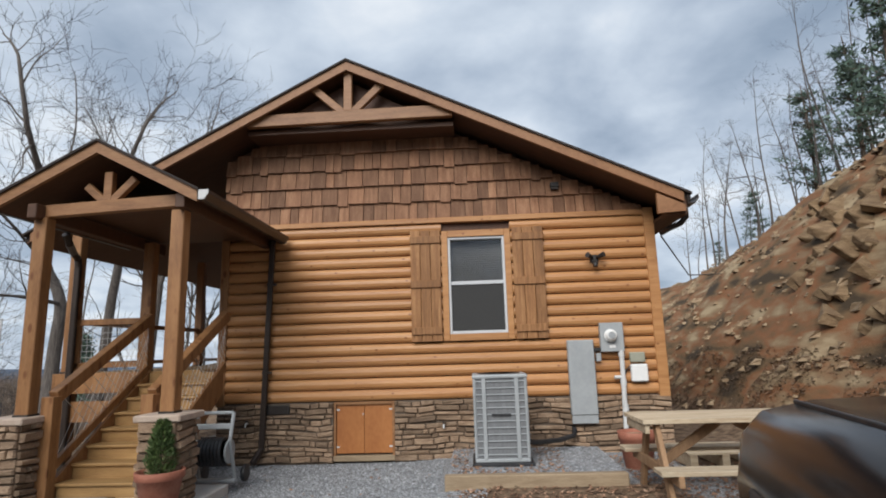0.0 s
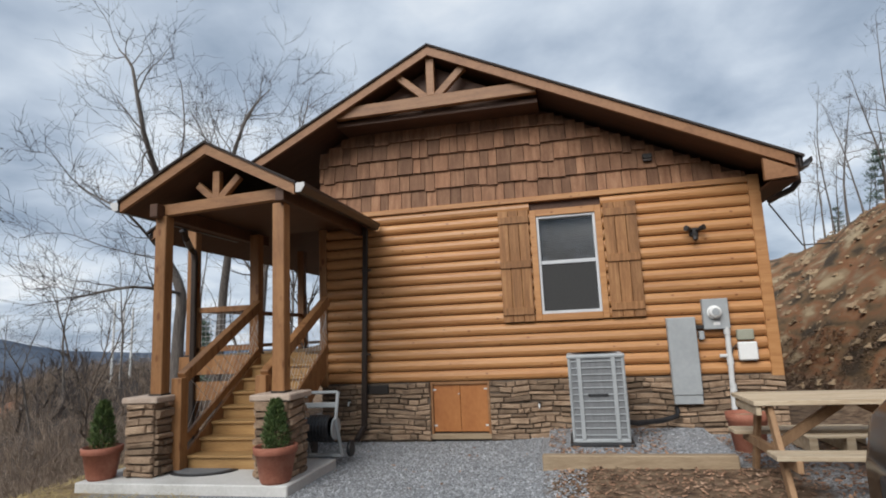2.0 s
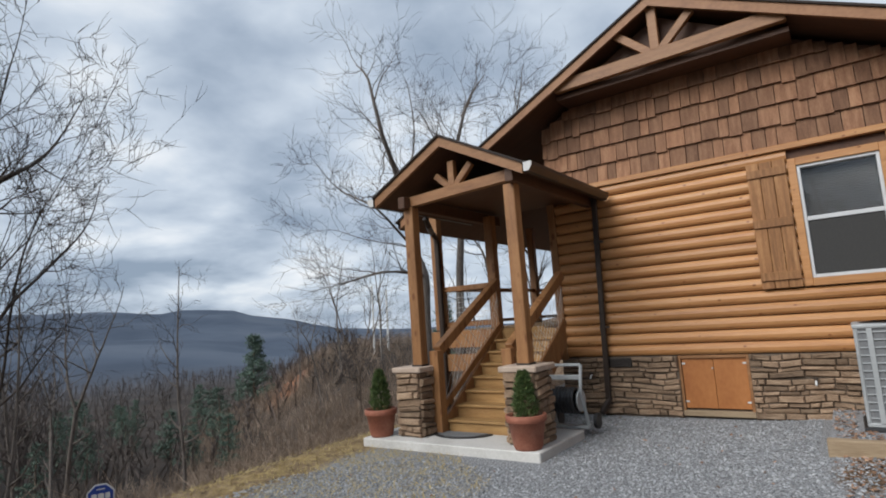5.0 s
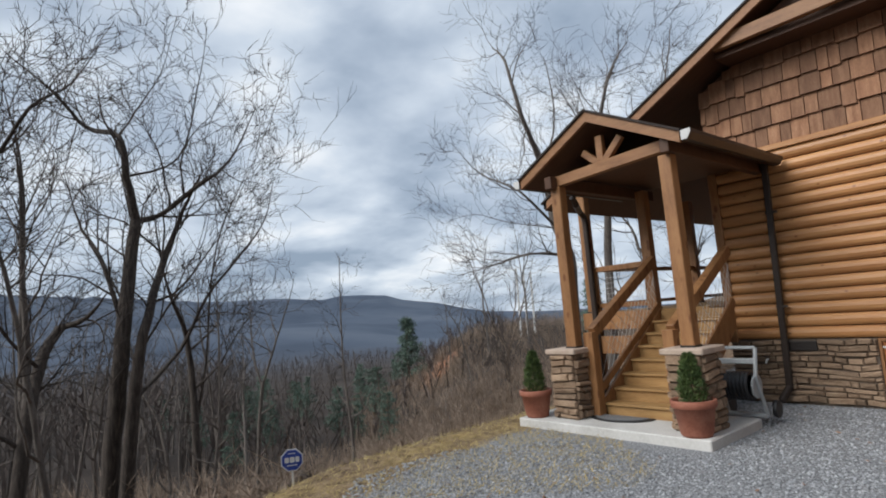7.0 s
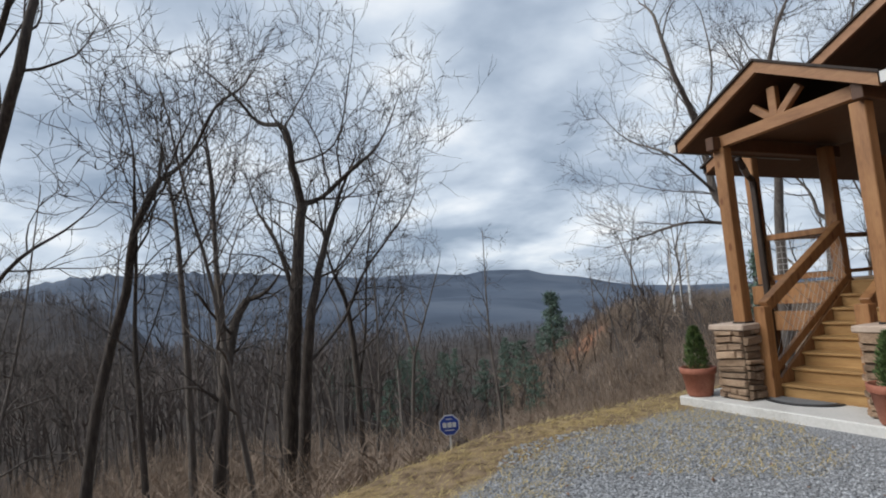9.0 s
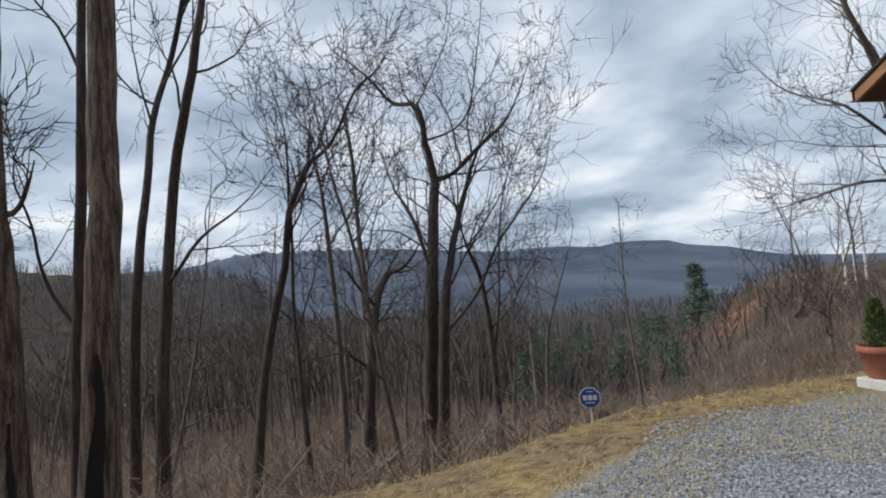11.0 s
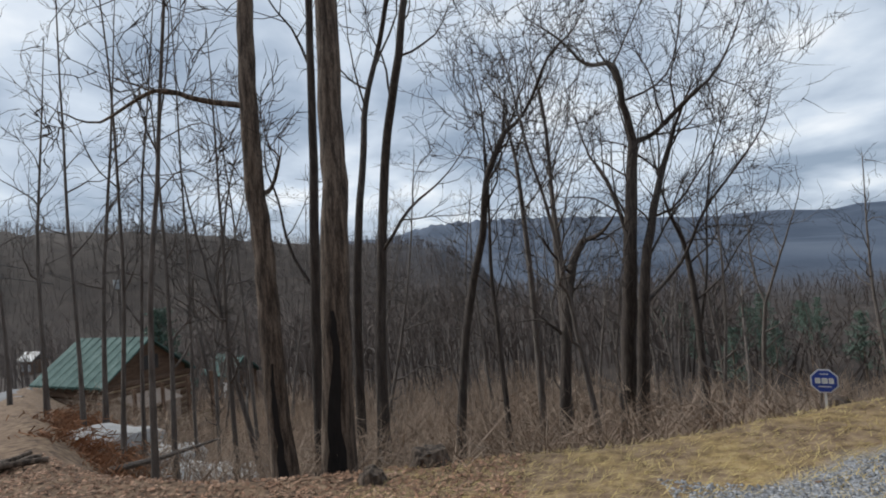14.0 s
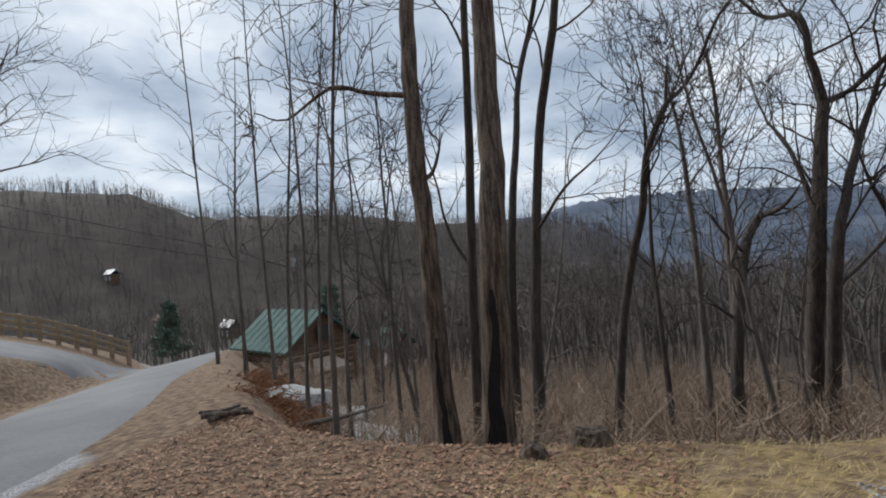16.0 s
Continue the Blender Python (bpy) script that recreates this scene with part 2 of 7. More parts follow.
M_STEEL = material("grey_painted_steel", [(0.27, 0.285, 0.29), (0.34, 0.355, 0.36)], 2.5, rough=0.45, bump=0.04)
M_ACSTEEL = material("ac_cabinet_steel", [(0.28, 0.295, 0.30), (0.36, 0.375, 0.38)], 3, rough=0.42, bump=0.03)
M_ACFIN = material("ac_coil_fins", [(0.12, 0.125, 0.13), (0.19, 0.195, 0.20)], 40, (1, 1, 0.2), 0.6, 0.4)
M_BLACK = material("black_plastic", [(0.012, 0.012, 0.013), (0.03, 0.03, 0.032)], 8, rough=0.5, bump=0.05)
M_IRON = material("black_iron", [(0.015, 0.014, 0.013), (0.035, 0.03, 0.028)], 10, rough=0.55, bump=0.15)
M_PVC = material("grey_conduit", [(0.50, 0.50, 0.49), (0.60, 0.60, 0.59)], 6, rough=0.5, bump=0.05)
M_OLIVEBOX = material("olive_grey_box", [(0.25, 0.25, 0.19), (0.31, 0.31, 0.245)], 6, rough=0.6, bump=0.05)
M_WHITEBOX = material("white_plastic_box", [(0.66, 0.66, 0.64), (0.74, 0.74, 0.72)], 5, rough=0.5, bump=0.03)
M_TABLE = material("weathered_table_plank", [(0.30, 0.22, 0.14), (0.44, 0.345, 0.235), (0.53, 0.44, 0.32)], 3, (0.7, 7, 7), 0.75, 0.4, per_piece=0.14)
M_TABLELEG = material("table_leg_wood", [(0.22, 0.125, 0.065), (0.36, 0.22, 0.12)], 3, (4, 4, 1), 0.75, 0.35, per_piece=0.12)
M_EDGING = material("edging_timber", [(0.22, 0.155, 0.095), (0.36, 0.275, 0.18)], 3, (0.8, 6, 6), 0.85, 0.4)
M_CARPAINT = material("near_black_car_paint", [(0.007, 0.006, 0.006), (0.012, 0.010, 0.010)], 2, rough=0.18, bump=0.0, spec=0.22, coat=0.0)
M_BARK = material("tree_bark", [(0.036, 0.026, 0.020), (0.12, 0.090, 0.068), (0.25, 0.195, 0.15)], 5, (5, 5, 0.55), 0.95, 1.0, bump_dist=0.05, lo=0.38, hi=0.62)
M_DARKBARK = material("dark_smooth_bark", [(0.016, 0.013, 0.011), (0.055, 0.044, 0.037), (0.12, 0.098, 0.082)], 5, (5, 5, 0.6), 0.95, 0.9, bump_dist=0.03)
M_BARKGREY = material("grey_tree_bark", [(0.06, 0.05, 0.044), (0.125, 0.107, 0.094), (0.20, 0.175, 0.155)], 5, (5, 5, 0.6), 0.95, 0.9, bump_dist=0.03)
M_TWIG = material("bare_twig", [(0.022, 0.018, 0.016), (0.058, 0.047, 0.040)], 3, rough=0.9, bump=0.2)
M_BRUSH = material("winter_brush", [(0.14, 0.102, 0.073), (0.255, 0.19, 0.14), (0.36, 0.285, 0.22)], 0.6, rough=0.95, bump=0.2, island=0.4)
M_ASPHALT = material("worn_asphalt", [(0.070, 0.073, 0.077), (0.110, 0.113, 0.118), (0.155, 0.158, 0.162)], 0.7, rough=0.85, bump=0.4, fine=30)
M_LEAF = material("dead_leaf", [(0.125, 0.064, 0.038), (0.24, 0.135, 0.082), (0.40, 0.275, 0.19)], 5, rough=0.9, bump=0.2, island=0.45)
M_GRAVEL = material("grey_gravel_stone", [(0.15, 0.155, 0.163), (0.25, 0.257, 0.266), (0.39, 0.395, 0.40)], 14, rough=0.9, bump=0.3, island=0.45)
M_GRAVELBED = material("bed_fine_gravel", [(0.10, 0.10, 0.105), (0.26, 0.265, 0.275), (0.45, 0.455, 0.46)], 40, rough=0.95, bump=0.8)
M_FARWOOD = material("far_bare_woods", [(0.060, 0.047, 0.041), (0.100, 0.080, 0.070), (0.155, 0.128, 0.113)], 0.3, rough=0.95, bump=0.0, island=0.35)
M_REDBRUSH = material("dry_bracken", [(0.12, 0.055, 0.028), (0.24, 0.115, 0.058), (0.34, 0.19, 0.105)], 1.5, rough=0.95, bump=0.2, island=0.4)
M_LEDGE = material("tan_shale_ledge", [(0.085, 0.050, 0.026), (0.165, 0.105, 0.055), (0.26, 0.185, 0.105)], 4, (1, 1, 4), 0.92, 0.9, per_piece=0.25, bump_dist=0.03)
M_BANKLEAF = material("dark_dead_leaf", [(0.06, 0.036, 0.022), (0.13, 0.08, 0.048), (0.23, 0.16, 0.10)], 5, rough=0.9, bump=0.2, island=0.5)
M_CHAR = material("charred_bark", [(0.006, 0.005, 0.005), (0.02, 0.016, 0.014)], 9, (3, 3, 0.7), 0.9, 0.6)
M_PALE = material("pale_lime_rock", [(0.30, 0.295, 0.28), (0.48, 0.47, 0.45)], 3, rough=0.9, bump=0.5)
M_ROCK = material("shale_rock", [(0.14, 0.095, 0.06), (0.27, 0.19, 0.115), (0.40, 0.30, 0.19)], 3, (1, 1, 3), 0.95, 0.9, island=0.3, bump_dist=0.03)
M_GREENROOF = material("green_metal_roof", [(0.034, 0.070, 0.063), (0.058, 0.108, 0.097), (0.11, 0.165, 0.15)], 1.5, rough=0.75, bump=0.1, spec=0.08)
M_OLDLOG = material("old_cabin_log", [(0.075, 0.042, 0.026), (0.13, 0.078, 0.05), (0.19, 0.125, 0.082)], 2, (0.6, 5, 5), 0.85, 0.4, per_piece=0.2)


def ground_material():
    """Gravel drive, straw and dry grass at its edge, leaf litter, clay bank, and woods further out, by place; distance
    haze is painted into the far ridges.
    """
    m = bpy.data.materials.new("ground_soil")
    m.use_nodes = True
    n, l = m.node_tree.nodes, m.node_tree.links
    bs = n["Principled BSDF"]
    bs.inputs["Roughness"].default_value, bs.inputs["Specular IOR Level"].default_value = 0.95, 0.2
    geo = n.new("ShaderNodeNewGeometry")
    att = {}
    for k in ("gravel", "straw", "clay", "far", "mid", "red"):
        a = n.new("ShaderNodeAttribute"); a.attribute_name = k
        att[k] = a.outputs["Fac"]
    def nz(scale, detail=5.0, stretch=(1, 1, 1)):
        mp = n.new("ShaderNodeMapping"); mp.inputs["Scale"].default_value = stretch
        l.new(geo.outputs["Position"], mp.inputs["Vector"])
        t = n.new("ShaderNodeTexNoise"); t.inputs["Scale"].default_value, t.inputs["Detail"].default_value = scale, detail
        l.new(mp.outputs[0], t.inputs["Vector"])
        return t.outputs["Fac"]
    def ramp(f, cols, lo=0.3, hi=0.7):
        t = n.new("ShaderNodeValToRGB")
        t.color_ramp.elements[0].position, t.color_ramp.elements[0].color = lo, (*cols[0], 1)
        t.color_ramp.elements[1].position, t.color_ramp.elements[1].color = hi, (*cols[-1], 1)
        for i, c in enumerate(cols[1:-1]):
            t.color_ramp.elements.new(lo + (hi - lo) * (i + 1) / (len(cols) - 1)).color = (*c, 1)
        l.new(f, t.inputs["Fac"])
        return t.outputs["Color"]
    def mixc(f, c1, c2, edge=None):
        if edge is not None:          # a ragged border
            ad = n.new("ShaderNodeMath"); ad.operation = "ADD"; l.new(f, ad.inputs[0]); l.new(edge, ad.inputs[1])
            mr = n.new("ShaderNodeMapRange"); mr.inputs["From Min"].default_value, mr.inputs["From Max"].default_value = 0.80, 1.15
            l.new(ad.outputs[0], mr.inputs["Value"]); f = mr.outputs[0]
        t = n.new("ShaderNodeMixRGB"); l.new(f, t.inputs["Fac"]); l.new(c1, t.inputs["Color1"]); l.new(c2, t.inputs["Color2"])
        return t.outputs["Color"]
    n1, n2, n3 = nz(1.1), nz(9.0, 4), nz(55.0, 3)
    litter = ramp(n2, [(0.06, 0.038, 0.026), (0.145, 0.095, 0.06), (0.24, 0.17, 0.11)])
    gravel = ramp(n3, [(0.09, 0.092, 0.095), (0.23, 0.235, 0.243), (0.42, 0.425, 0.43)], 0.34, 0.66)
    dirt = ramp(n2, [(0.085, 0.055, 0.034), (0.19, 0.13, 0.08), (0.28, 0.205, 0.13)])
    straw = ramp(n2, [(0.17, 0.115, 0.05), (0.32, 0.225, 0.095), (0.43, 0.32, 0.15)])
    clay = ramp(nz(0.9, 10, (1, 0.8, 2.6)), [(0.06, 0.042, 0.026), (0.15, 0.095, 0.05), (0.22, 0.10, 0.048), (0.24, 0.165, 0.095), (0.37, 0.28, 0.17)], 0.36, 0.66)
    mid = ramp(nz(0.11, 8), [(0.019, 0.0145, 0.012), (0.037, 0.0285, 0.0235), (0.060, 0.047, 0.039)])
    # far: blue-grey that puts distance haze into the ridge colour
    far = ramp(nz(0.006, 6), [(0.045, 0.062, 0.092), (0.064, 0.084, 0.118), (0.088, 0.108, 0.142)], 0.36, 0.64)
    patch = n.new("ShaderNodeMapRange"); patch.inputs["From Min"].default_value, patch.inputs["From Max"].default_value = 0.46, 0.72
    l.new(nz(1.7, 6), patch.inputs["Value"])
    straw = mixc(patch.outputs[0], dirt, straw)
    c = mixc(att["straw"], litter, straw, n1)
    c = mixc(att["gravel"], c, gravel, n1)
    c = mixc(att["clay"], c, clay, n1)
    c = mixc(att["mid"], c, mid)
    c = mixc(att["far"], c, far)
    redclay = ramp(nz(0.5, 6), [(0.12, 0.055, 0.032), (0.24, 0.105, 0.055), (0.31, 0.16, 0.09)])
    c = mixc(att["red"], c, redclay, n1)
    l.new(c, bs.inputs["Base Color"])
    bp = n.new("ShaderNodeBump"); bp.inputs["Strength"].default_value, bp.inputs["Distance"].default_value = 0.6, 0.02
    ad = n.new("ShaderNodeMath"); ad.operation = "ADD"; l.new(n2, ad.inputs[0]); l.new(n3, ad.inputs[1])
    l.new(ad.outputs[0], bp.inputs["Height"]); l.new(bp.outputs[0], bs.inputs["Normal"])
    return m


def glass_material():
    m = bpy.data.materials.new("window_glass")
    m.use_nodes = True
    n, l = m.node_tree.nodes, m.node_tree.links
    n.clear()
    out = n.new("ShaderNodeOutputMaterial")
    gl = n.new("ShaderNodeBsdfGlossy"); gl.inputs["Roughness"].default_value = 0.02
    tr = n.new("ShaderNodeBsdfTransparent")
    mx = n.new("ShaderNodeMixShader")
    fr = n.new("ShaderNodeFresnel"); fr.inputs["IOR"].default_value = 1.6
    l.new(fr.outputs[0], mx.inputs["Fac"]); l.new(tr.outputs[0], mx.inputs[1]); l.new(gl.outputs[0], mx.inputs[2])
    l.new(mx.outputs[0], out.inputs["Surface"])
    return m


M_GROUND = ground_material()
M_GLASS = glass_material()

# ------------------------------------------------------------------ ground: one sheet to the horizon
EDGE = [(-5.9, 60.0), (-5.5, 6.0), (-5.3, -3.0), (-5.15, -5.3), (-4.75, -7.0), (-4.5, -9.0), (-4.35, -11.0), (-4.65, -12.75), (-6.0, -14.2), (-8.9, -17.1), (-13.0, -21.4), (-19.0, -27.2), (-40.0, -43.5), (-300.0, -290.0)]


def edge_distance(x, y):
    """Metres outside the yard's and road's western edge (negative inside)."""
    best = np.full_like(x, 1e9)
    side = np.ones_like(x)
    for (ax, ay), (bx, by) in zip(EDGE, EDGE[1:]):
        dx, dy = bx - ax, by - ay
        t = np.clip(((x - ax) * dx + (y - ay) * dy) / (dx * dx + dy * dy), 0, 1)
        d = np.hypot(x - ax - t * dx, y - ay - t * dy)
        s = np.sign((x - ax) * dy - (y - ay) * dx)
        side = np.where(d < best, s, side)
        best = np.minimum(best, d)
    return best * side


RIDGE_AZ = [-180, -60, 0, 40, 47.5, 49.7, 52, 54, 56.3, 58, 59.5, 60.8, 62.4, 64.5, 67.4, 72, 76, 82, 88, 96, 99, 101, 103, 110, 126, 180]
RIDGE_EL = [2.0, 2.0, 0.2, -.5, 0.1, 0.9, 1.4, 1.5, 2.3, 2.45, 2.5, 2.55, 2.2, 2.45, 2.7, 2.7, 3.1, 3.7, 4.2, 4.4, 4.2, 3.8, 3.3, 3.2, 3.0, 2.0]
MIDR_AZ = [-180, 0, 45, 52, 58, 63, 70, 80, 90, 98, 108, 180]
MIDR_EL = [-8, -8, -8, -1.6, -.3, .25, .7, .9, 1.2, .9, -1, -8]
NEAR_AZ = [-180, -60, 0, 88, 94, 98, 103, 112.6, 117, 122, 130, 134.5, 137.3, 139.5, 141.7, 149.5, 165, 180]
NEAR_EL = [3.0, 1.0, -8, -8, 0.2, 2.0, 2.9, 3.3, 4.0, 5.0, 5.3, 5.2, 5.6, 6.8, 7.6, 7.9, 7.0, 3.0]


def smooth(a, b, x):
    t = np.clip((x - a) / (b - a), 0, 1)
    return t * t * (3 - 2 * t)


def wavy(x, y, s, seed):
    r = np.random.RandomState(seed)
    out = np.zeros_like(x)
    for k in range(7):
        a, ph, f = r.uniform(0, 6.28), r.uniform(0, 6.28), s * (1.6 ** k)
        out += np.sin((x * np.cos(a) + y * np.sin(a)) * f + ph + 1.3 * np.sin((x * np.sin(a) - y * np.cos(a)) * f * 0.7 + ph)) / (1.45 ** k)
    return out / 2.5


def ground_height(x, y):
    x, y = np.asarray(x, float), np.asarray(y, float)
    s = edge_distance(x, y)
    z = -0.0036 * np.clip(-4 - y, 0, 34) ** 2 - 0.17 * np.clip(-38 - y, 0, 90)
    z = z + 0.085 * smooth(-1.0, 0.6, x) * smooth(-4, -2.2, y)
    so = np.clip(s, 0, 400)
    z = z - 5.8 * (1 - np.exp(-so / (10.0 - 3.5 * smooth(-10, -13, y)))) - 0.045 * so
    z = z - 0.15 * smooth(-1.9, 0.0, s) * smooth(-4.5, -7.5, y) * smooth(-13, -10, y)
    # benched side drive above the lane
    e = (x + 14) * 0.63 - (y + 25.5) * 0.776
    ra, aa = np.hypot(x - 0.3, y + 8.0), np.degrees(np.arctan2(-(x - 0.3), y + 8.0))
    bench = np.interp(aa, [141, 142.6, 144.3, 146.3, 149.5, 156], [-2.3, -2.05, -1.75, -1.3, -.65, .3])
    z = z + np.clip(bench - z, 0, 4) * smooth(15.5, 17.5, ra) * smooth(33.5, 30.8, ra) * smooth(141, 143, aa) * smooth(178, 168, aa) * smooth(1.5, 2.3, e)
    # clay bank on the east side
    crest = 3.5 + 0.17 * np.clip(12.5 - y, 0, 12) + 0.02 * np.clip(0.5 - y, 0, 40)
    foot = 4.3 + 0.10 * np.clip(-2.0 - y, 0, 14)
    up = np.clip((x - foot) / (8.3 - 4.3), 0, 1.0)
    bank = crest * (up ** 0.92)
    back = np.clip(x - foot - 4.0, 0, 60)
    z = np.where(x > foot, z + bank + 0.28 * back, z)
    z = z + np.where(x > foot, (0.24 * wavy(x, y, 1.2, 3) + 0.11 * wavy(x, y, 4.0, 4)) * smooth(0, 0.12, up), 0)
    z = z + 0.05 * wavy(x, y, 0.9, 5) * smooth(0, 4, s) * 4
    rr = np.hypot(x - 0.3, y + 8.0)
    az = np.degrees(np.arctan2(-(x - 0.3), y + 8.0))
    # spur of the hill beyond the porch
    z = z + 6.3 * smooth(59, 46, az) * smooth(18, 52, rr) * smooth(150, 75, rr) * smooth(-20, 10, az)
    # distant ridges
    rr = np.hypot(x - 0.3, y + 8.0)
    az = np.degrees(np.arctan2(-(x - 0.3), y + 8.0))
    def ridge(el, R, low):
        top = R * np.tan(np.radians(el)) + 1.4
        rise = smooth(low, 1.0, rr / R) ** 1.5
        return top * rise + (1 - rise) * z - 0.10 * np.clip(rr - R, 0, 6000) - 40 * (el < -5)
    jag = 1 + 0.02 * np.sin(az * 2.7) + 0.02 * np.sin(az * 7.1 + np.sin(az * 3.3))
    west = smooth(20, 45, rr) * smooth(20, 45, az)
    far_z = ridge(np.interp(az, RIDGE_AZ, RIDGE_EL) * jag, 1600.0, 0.16)
    far_z = np.maximum(far_z, ridge(np.interp(az, NEAR_AZ, NEAR_EL) * jag, 330.0, 0.18))
    far_z = np.maximum(far_z, ridge(np.interp(az, MIDR_AZ, MIDR_EL) * jag, 760.0, 0.3))
    far_z = far_z + wavy(x, y, 0.012, 8) * 5.0 * smooth(150, 700, rr) * (1 - smooth(1200, 1550, rr))
    return z * (1 - west) + far_z * west


def flat_z(x, y):
    return float(ground_height(np.array([x]), np.array([y]))[0])


def build_ground():
    n = 330
    u = np.linspace(-1, 1, n)
    ax = 3.0 * np.sinh(7.35 * u)
    X, Y = np.meshgrid(ax - 2.0, ax - 5.0, indexing="ij")
    Z = ground_height(X, Y)
    me = bpy.data.meshes.new("ground")
    idx = np.arange(n * n).reshape(n, n)
    quads = np.stack([idx[:-1, :-1], idx[1:, :-1], idx[1:, 1:], idx[:-1, 1:]], -1).reshape(-1, 4)
    me.from_pydata(np.stack([X, Y, Z], -1).reshape(-1, 3).tolist(), [], quads.tolist())
    s = edge_distance(X, Y)
    rr = np.hypot(X, Y + 8)
    az = np.degrees(np.arctan2(-(X - 0.3), Y + 8.0))
    gravel = smooth(-0.45, -1.1, s + 0.75 * smooth(-4, -8, Y)) * smooth(3.3, 2.3, X) * smooth(-9.2, -8.0, Y + 0.25 * X)
    gravel = gravel * (1 - smooth(-0.2, 0.3, X) * smooth(2.6, 2.0, X) * smooth(-3.1, -2.5, Y) * smooth(-1.6, -1.9, Y))
    gravel = np.maximum(gravel, smooth(-4.3, -3.3, X) * smooth(3.0, 1.0, X) * smooth(-12.9, -13.5, Y - .2 * X) * smooth(-17.0, -16.0, Y))
    straw = smooth(0.6, 0.0, s) * smooth(-3.2, -1.6, s) * smooth(-10.0, -8.6, Y) * smooth(0.5, -1.5, Y)
    clay = smooth(4.2, 4.7, X) * smooth(60, 40, rr)
    red = np.minimum(1, 1.25 * np.exp(-(((az - 51.0) / 1.8) ** 2) - ((rr - 52) / 9.0) ** 2))
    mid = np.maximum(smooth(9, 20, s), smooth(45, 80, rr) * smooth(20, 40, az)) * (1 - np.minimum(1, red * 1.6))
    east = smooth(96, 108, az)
    # share of the painted haze blue, growing with distance
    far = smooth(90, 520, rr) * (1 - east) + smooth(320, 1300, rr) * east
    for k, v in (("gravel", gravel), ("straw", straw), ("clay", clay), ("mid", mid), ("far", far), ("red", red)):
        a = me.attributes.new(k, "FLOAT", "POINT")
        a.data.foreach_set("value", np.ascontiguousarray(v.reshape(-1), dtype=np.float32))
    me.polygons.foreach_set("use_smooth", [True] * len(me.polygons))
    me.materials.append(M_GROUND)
    ob = new("ground", me)
    return tagged(ob, "gravel yard, straw edge, clay bank and wooded hills", "ground", kind="structure")


GROUND = build_ground()
ORG["ground"] = Vector((0, 0, 0))

# ------------------------------------------------------------------ the cabin
WX0, WX1 = -3.22, 2.84          # facade from corner to corner
Z_SILL, Z_SHAKE = 0.80, 3.29    # top of the stone, top of the logs
RIDGE_X, RIDGE_Z = -1.31, 5.48
SL, SR = 0.52, 0.475            # roof slopes
DEPTH = 9.0
WIN = (0.0, 0.79, 1.655, 3.0)   # window opening


def roof_z(x):
    return RIDGE_Z - (SL * (RIDGE_X - x) if x < RIDGE_X else SR * (x - RIDGE_X))


def build_walls():
    # rear board wall that carries logs and shingles, with the window opening through it
    x0, x1, z0, z1 = WIN
    b = box(WX0, x0, 0.03, 0.17, Z_SILL, Z_SHAKE)
    box(x1, WX1, 0.03, 0.17, Z_SILL, Z_SHAKE, bm=b)
    box(x0, x1, 0.03, 0.17, Z_SILL, z0, bm=b)
    box(x0, x1, 0.03, 0.17, z1, Z_SHAKE, bm=b)
    gable = [(WX0, Z_SHAKE), (WX1, Z_SHAKE), (WX1, roof_z(WX1) - 0.22), (RIDGE_X, RIDGE_Z - 0.22), (WX0, roof_z(WX0) - 0.22)]
    prism(gable, "y", 0.03, 0.17, bm=b)
    front = solid("wall_front", b, M_DARKWOOD, "log-sided gable wall of the cabin over a stone base", "wall", "structure")
    return front


WALL = build_walls()


def log_piece(x0, x1, z, h, mat_=None):
    """One half-round log board."""
    prof = []
    for k in range(7):
        a = math.pi * (k / 6.0)
        prof.append((0.03 - 0.068 * (math.sin(a) ** 0.75), z + h * (0.5 - 0.5 * math.cos(a) * 0.985)))
    prof = [(0.03, z + 0.002)] + prof[1:-1] + [(0.03, z + h - 0.002)]
    return prism(prof, "x", x0, x1)


def build_logs():
    n = 16
    h = (Z_SHAKE - 0.07 - Z_SILL) / n
    for i in range(n):
        z = Z_SILL + i * h
        spans = [(WX0 + 0.10, WX1 - 0.12)]
        if z + h > WIN[2] - 0.09 and z < WIN[3] + 0.09:
            spans = [(WX0 + 0.10, WIN[0] - 0.085), (WIN[1] + 0.085, WX1 - 0.12)]
        for a, c in spans:
            part("log", log_piece(a, c, z, h), M_LOG, WALL, smooth=False)


build_logs()
part("corner_board", box(WX1 - 0.125, WX1 + 0.012, -0.06, 0.05, Z_SILL - 0.03, roof_z(WX1) - 0.2, 0.006), M_LOG, WALL)
part("corner_board", box(WX0 - 0.012, WX0 + 0.10, -0.06, 0.05, Z_SILL - 0.03, Z_SHAKE - 0.05, 0.006), M_TIMBER, WALL)
part("ledger_board", box(WX0, WX1 - 0.125, -0.055, 0.03, Z_SHAKE - 0.075, Z_SHAKE, 0.008), M_LOG, WALL)


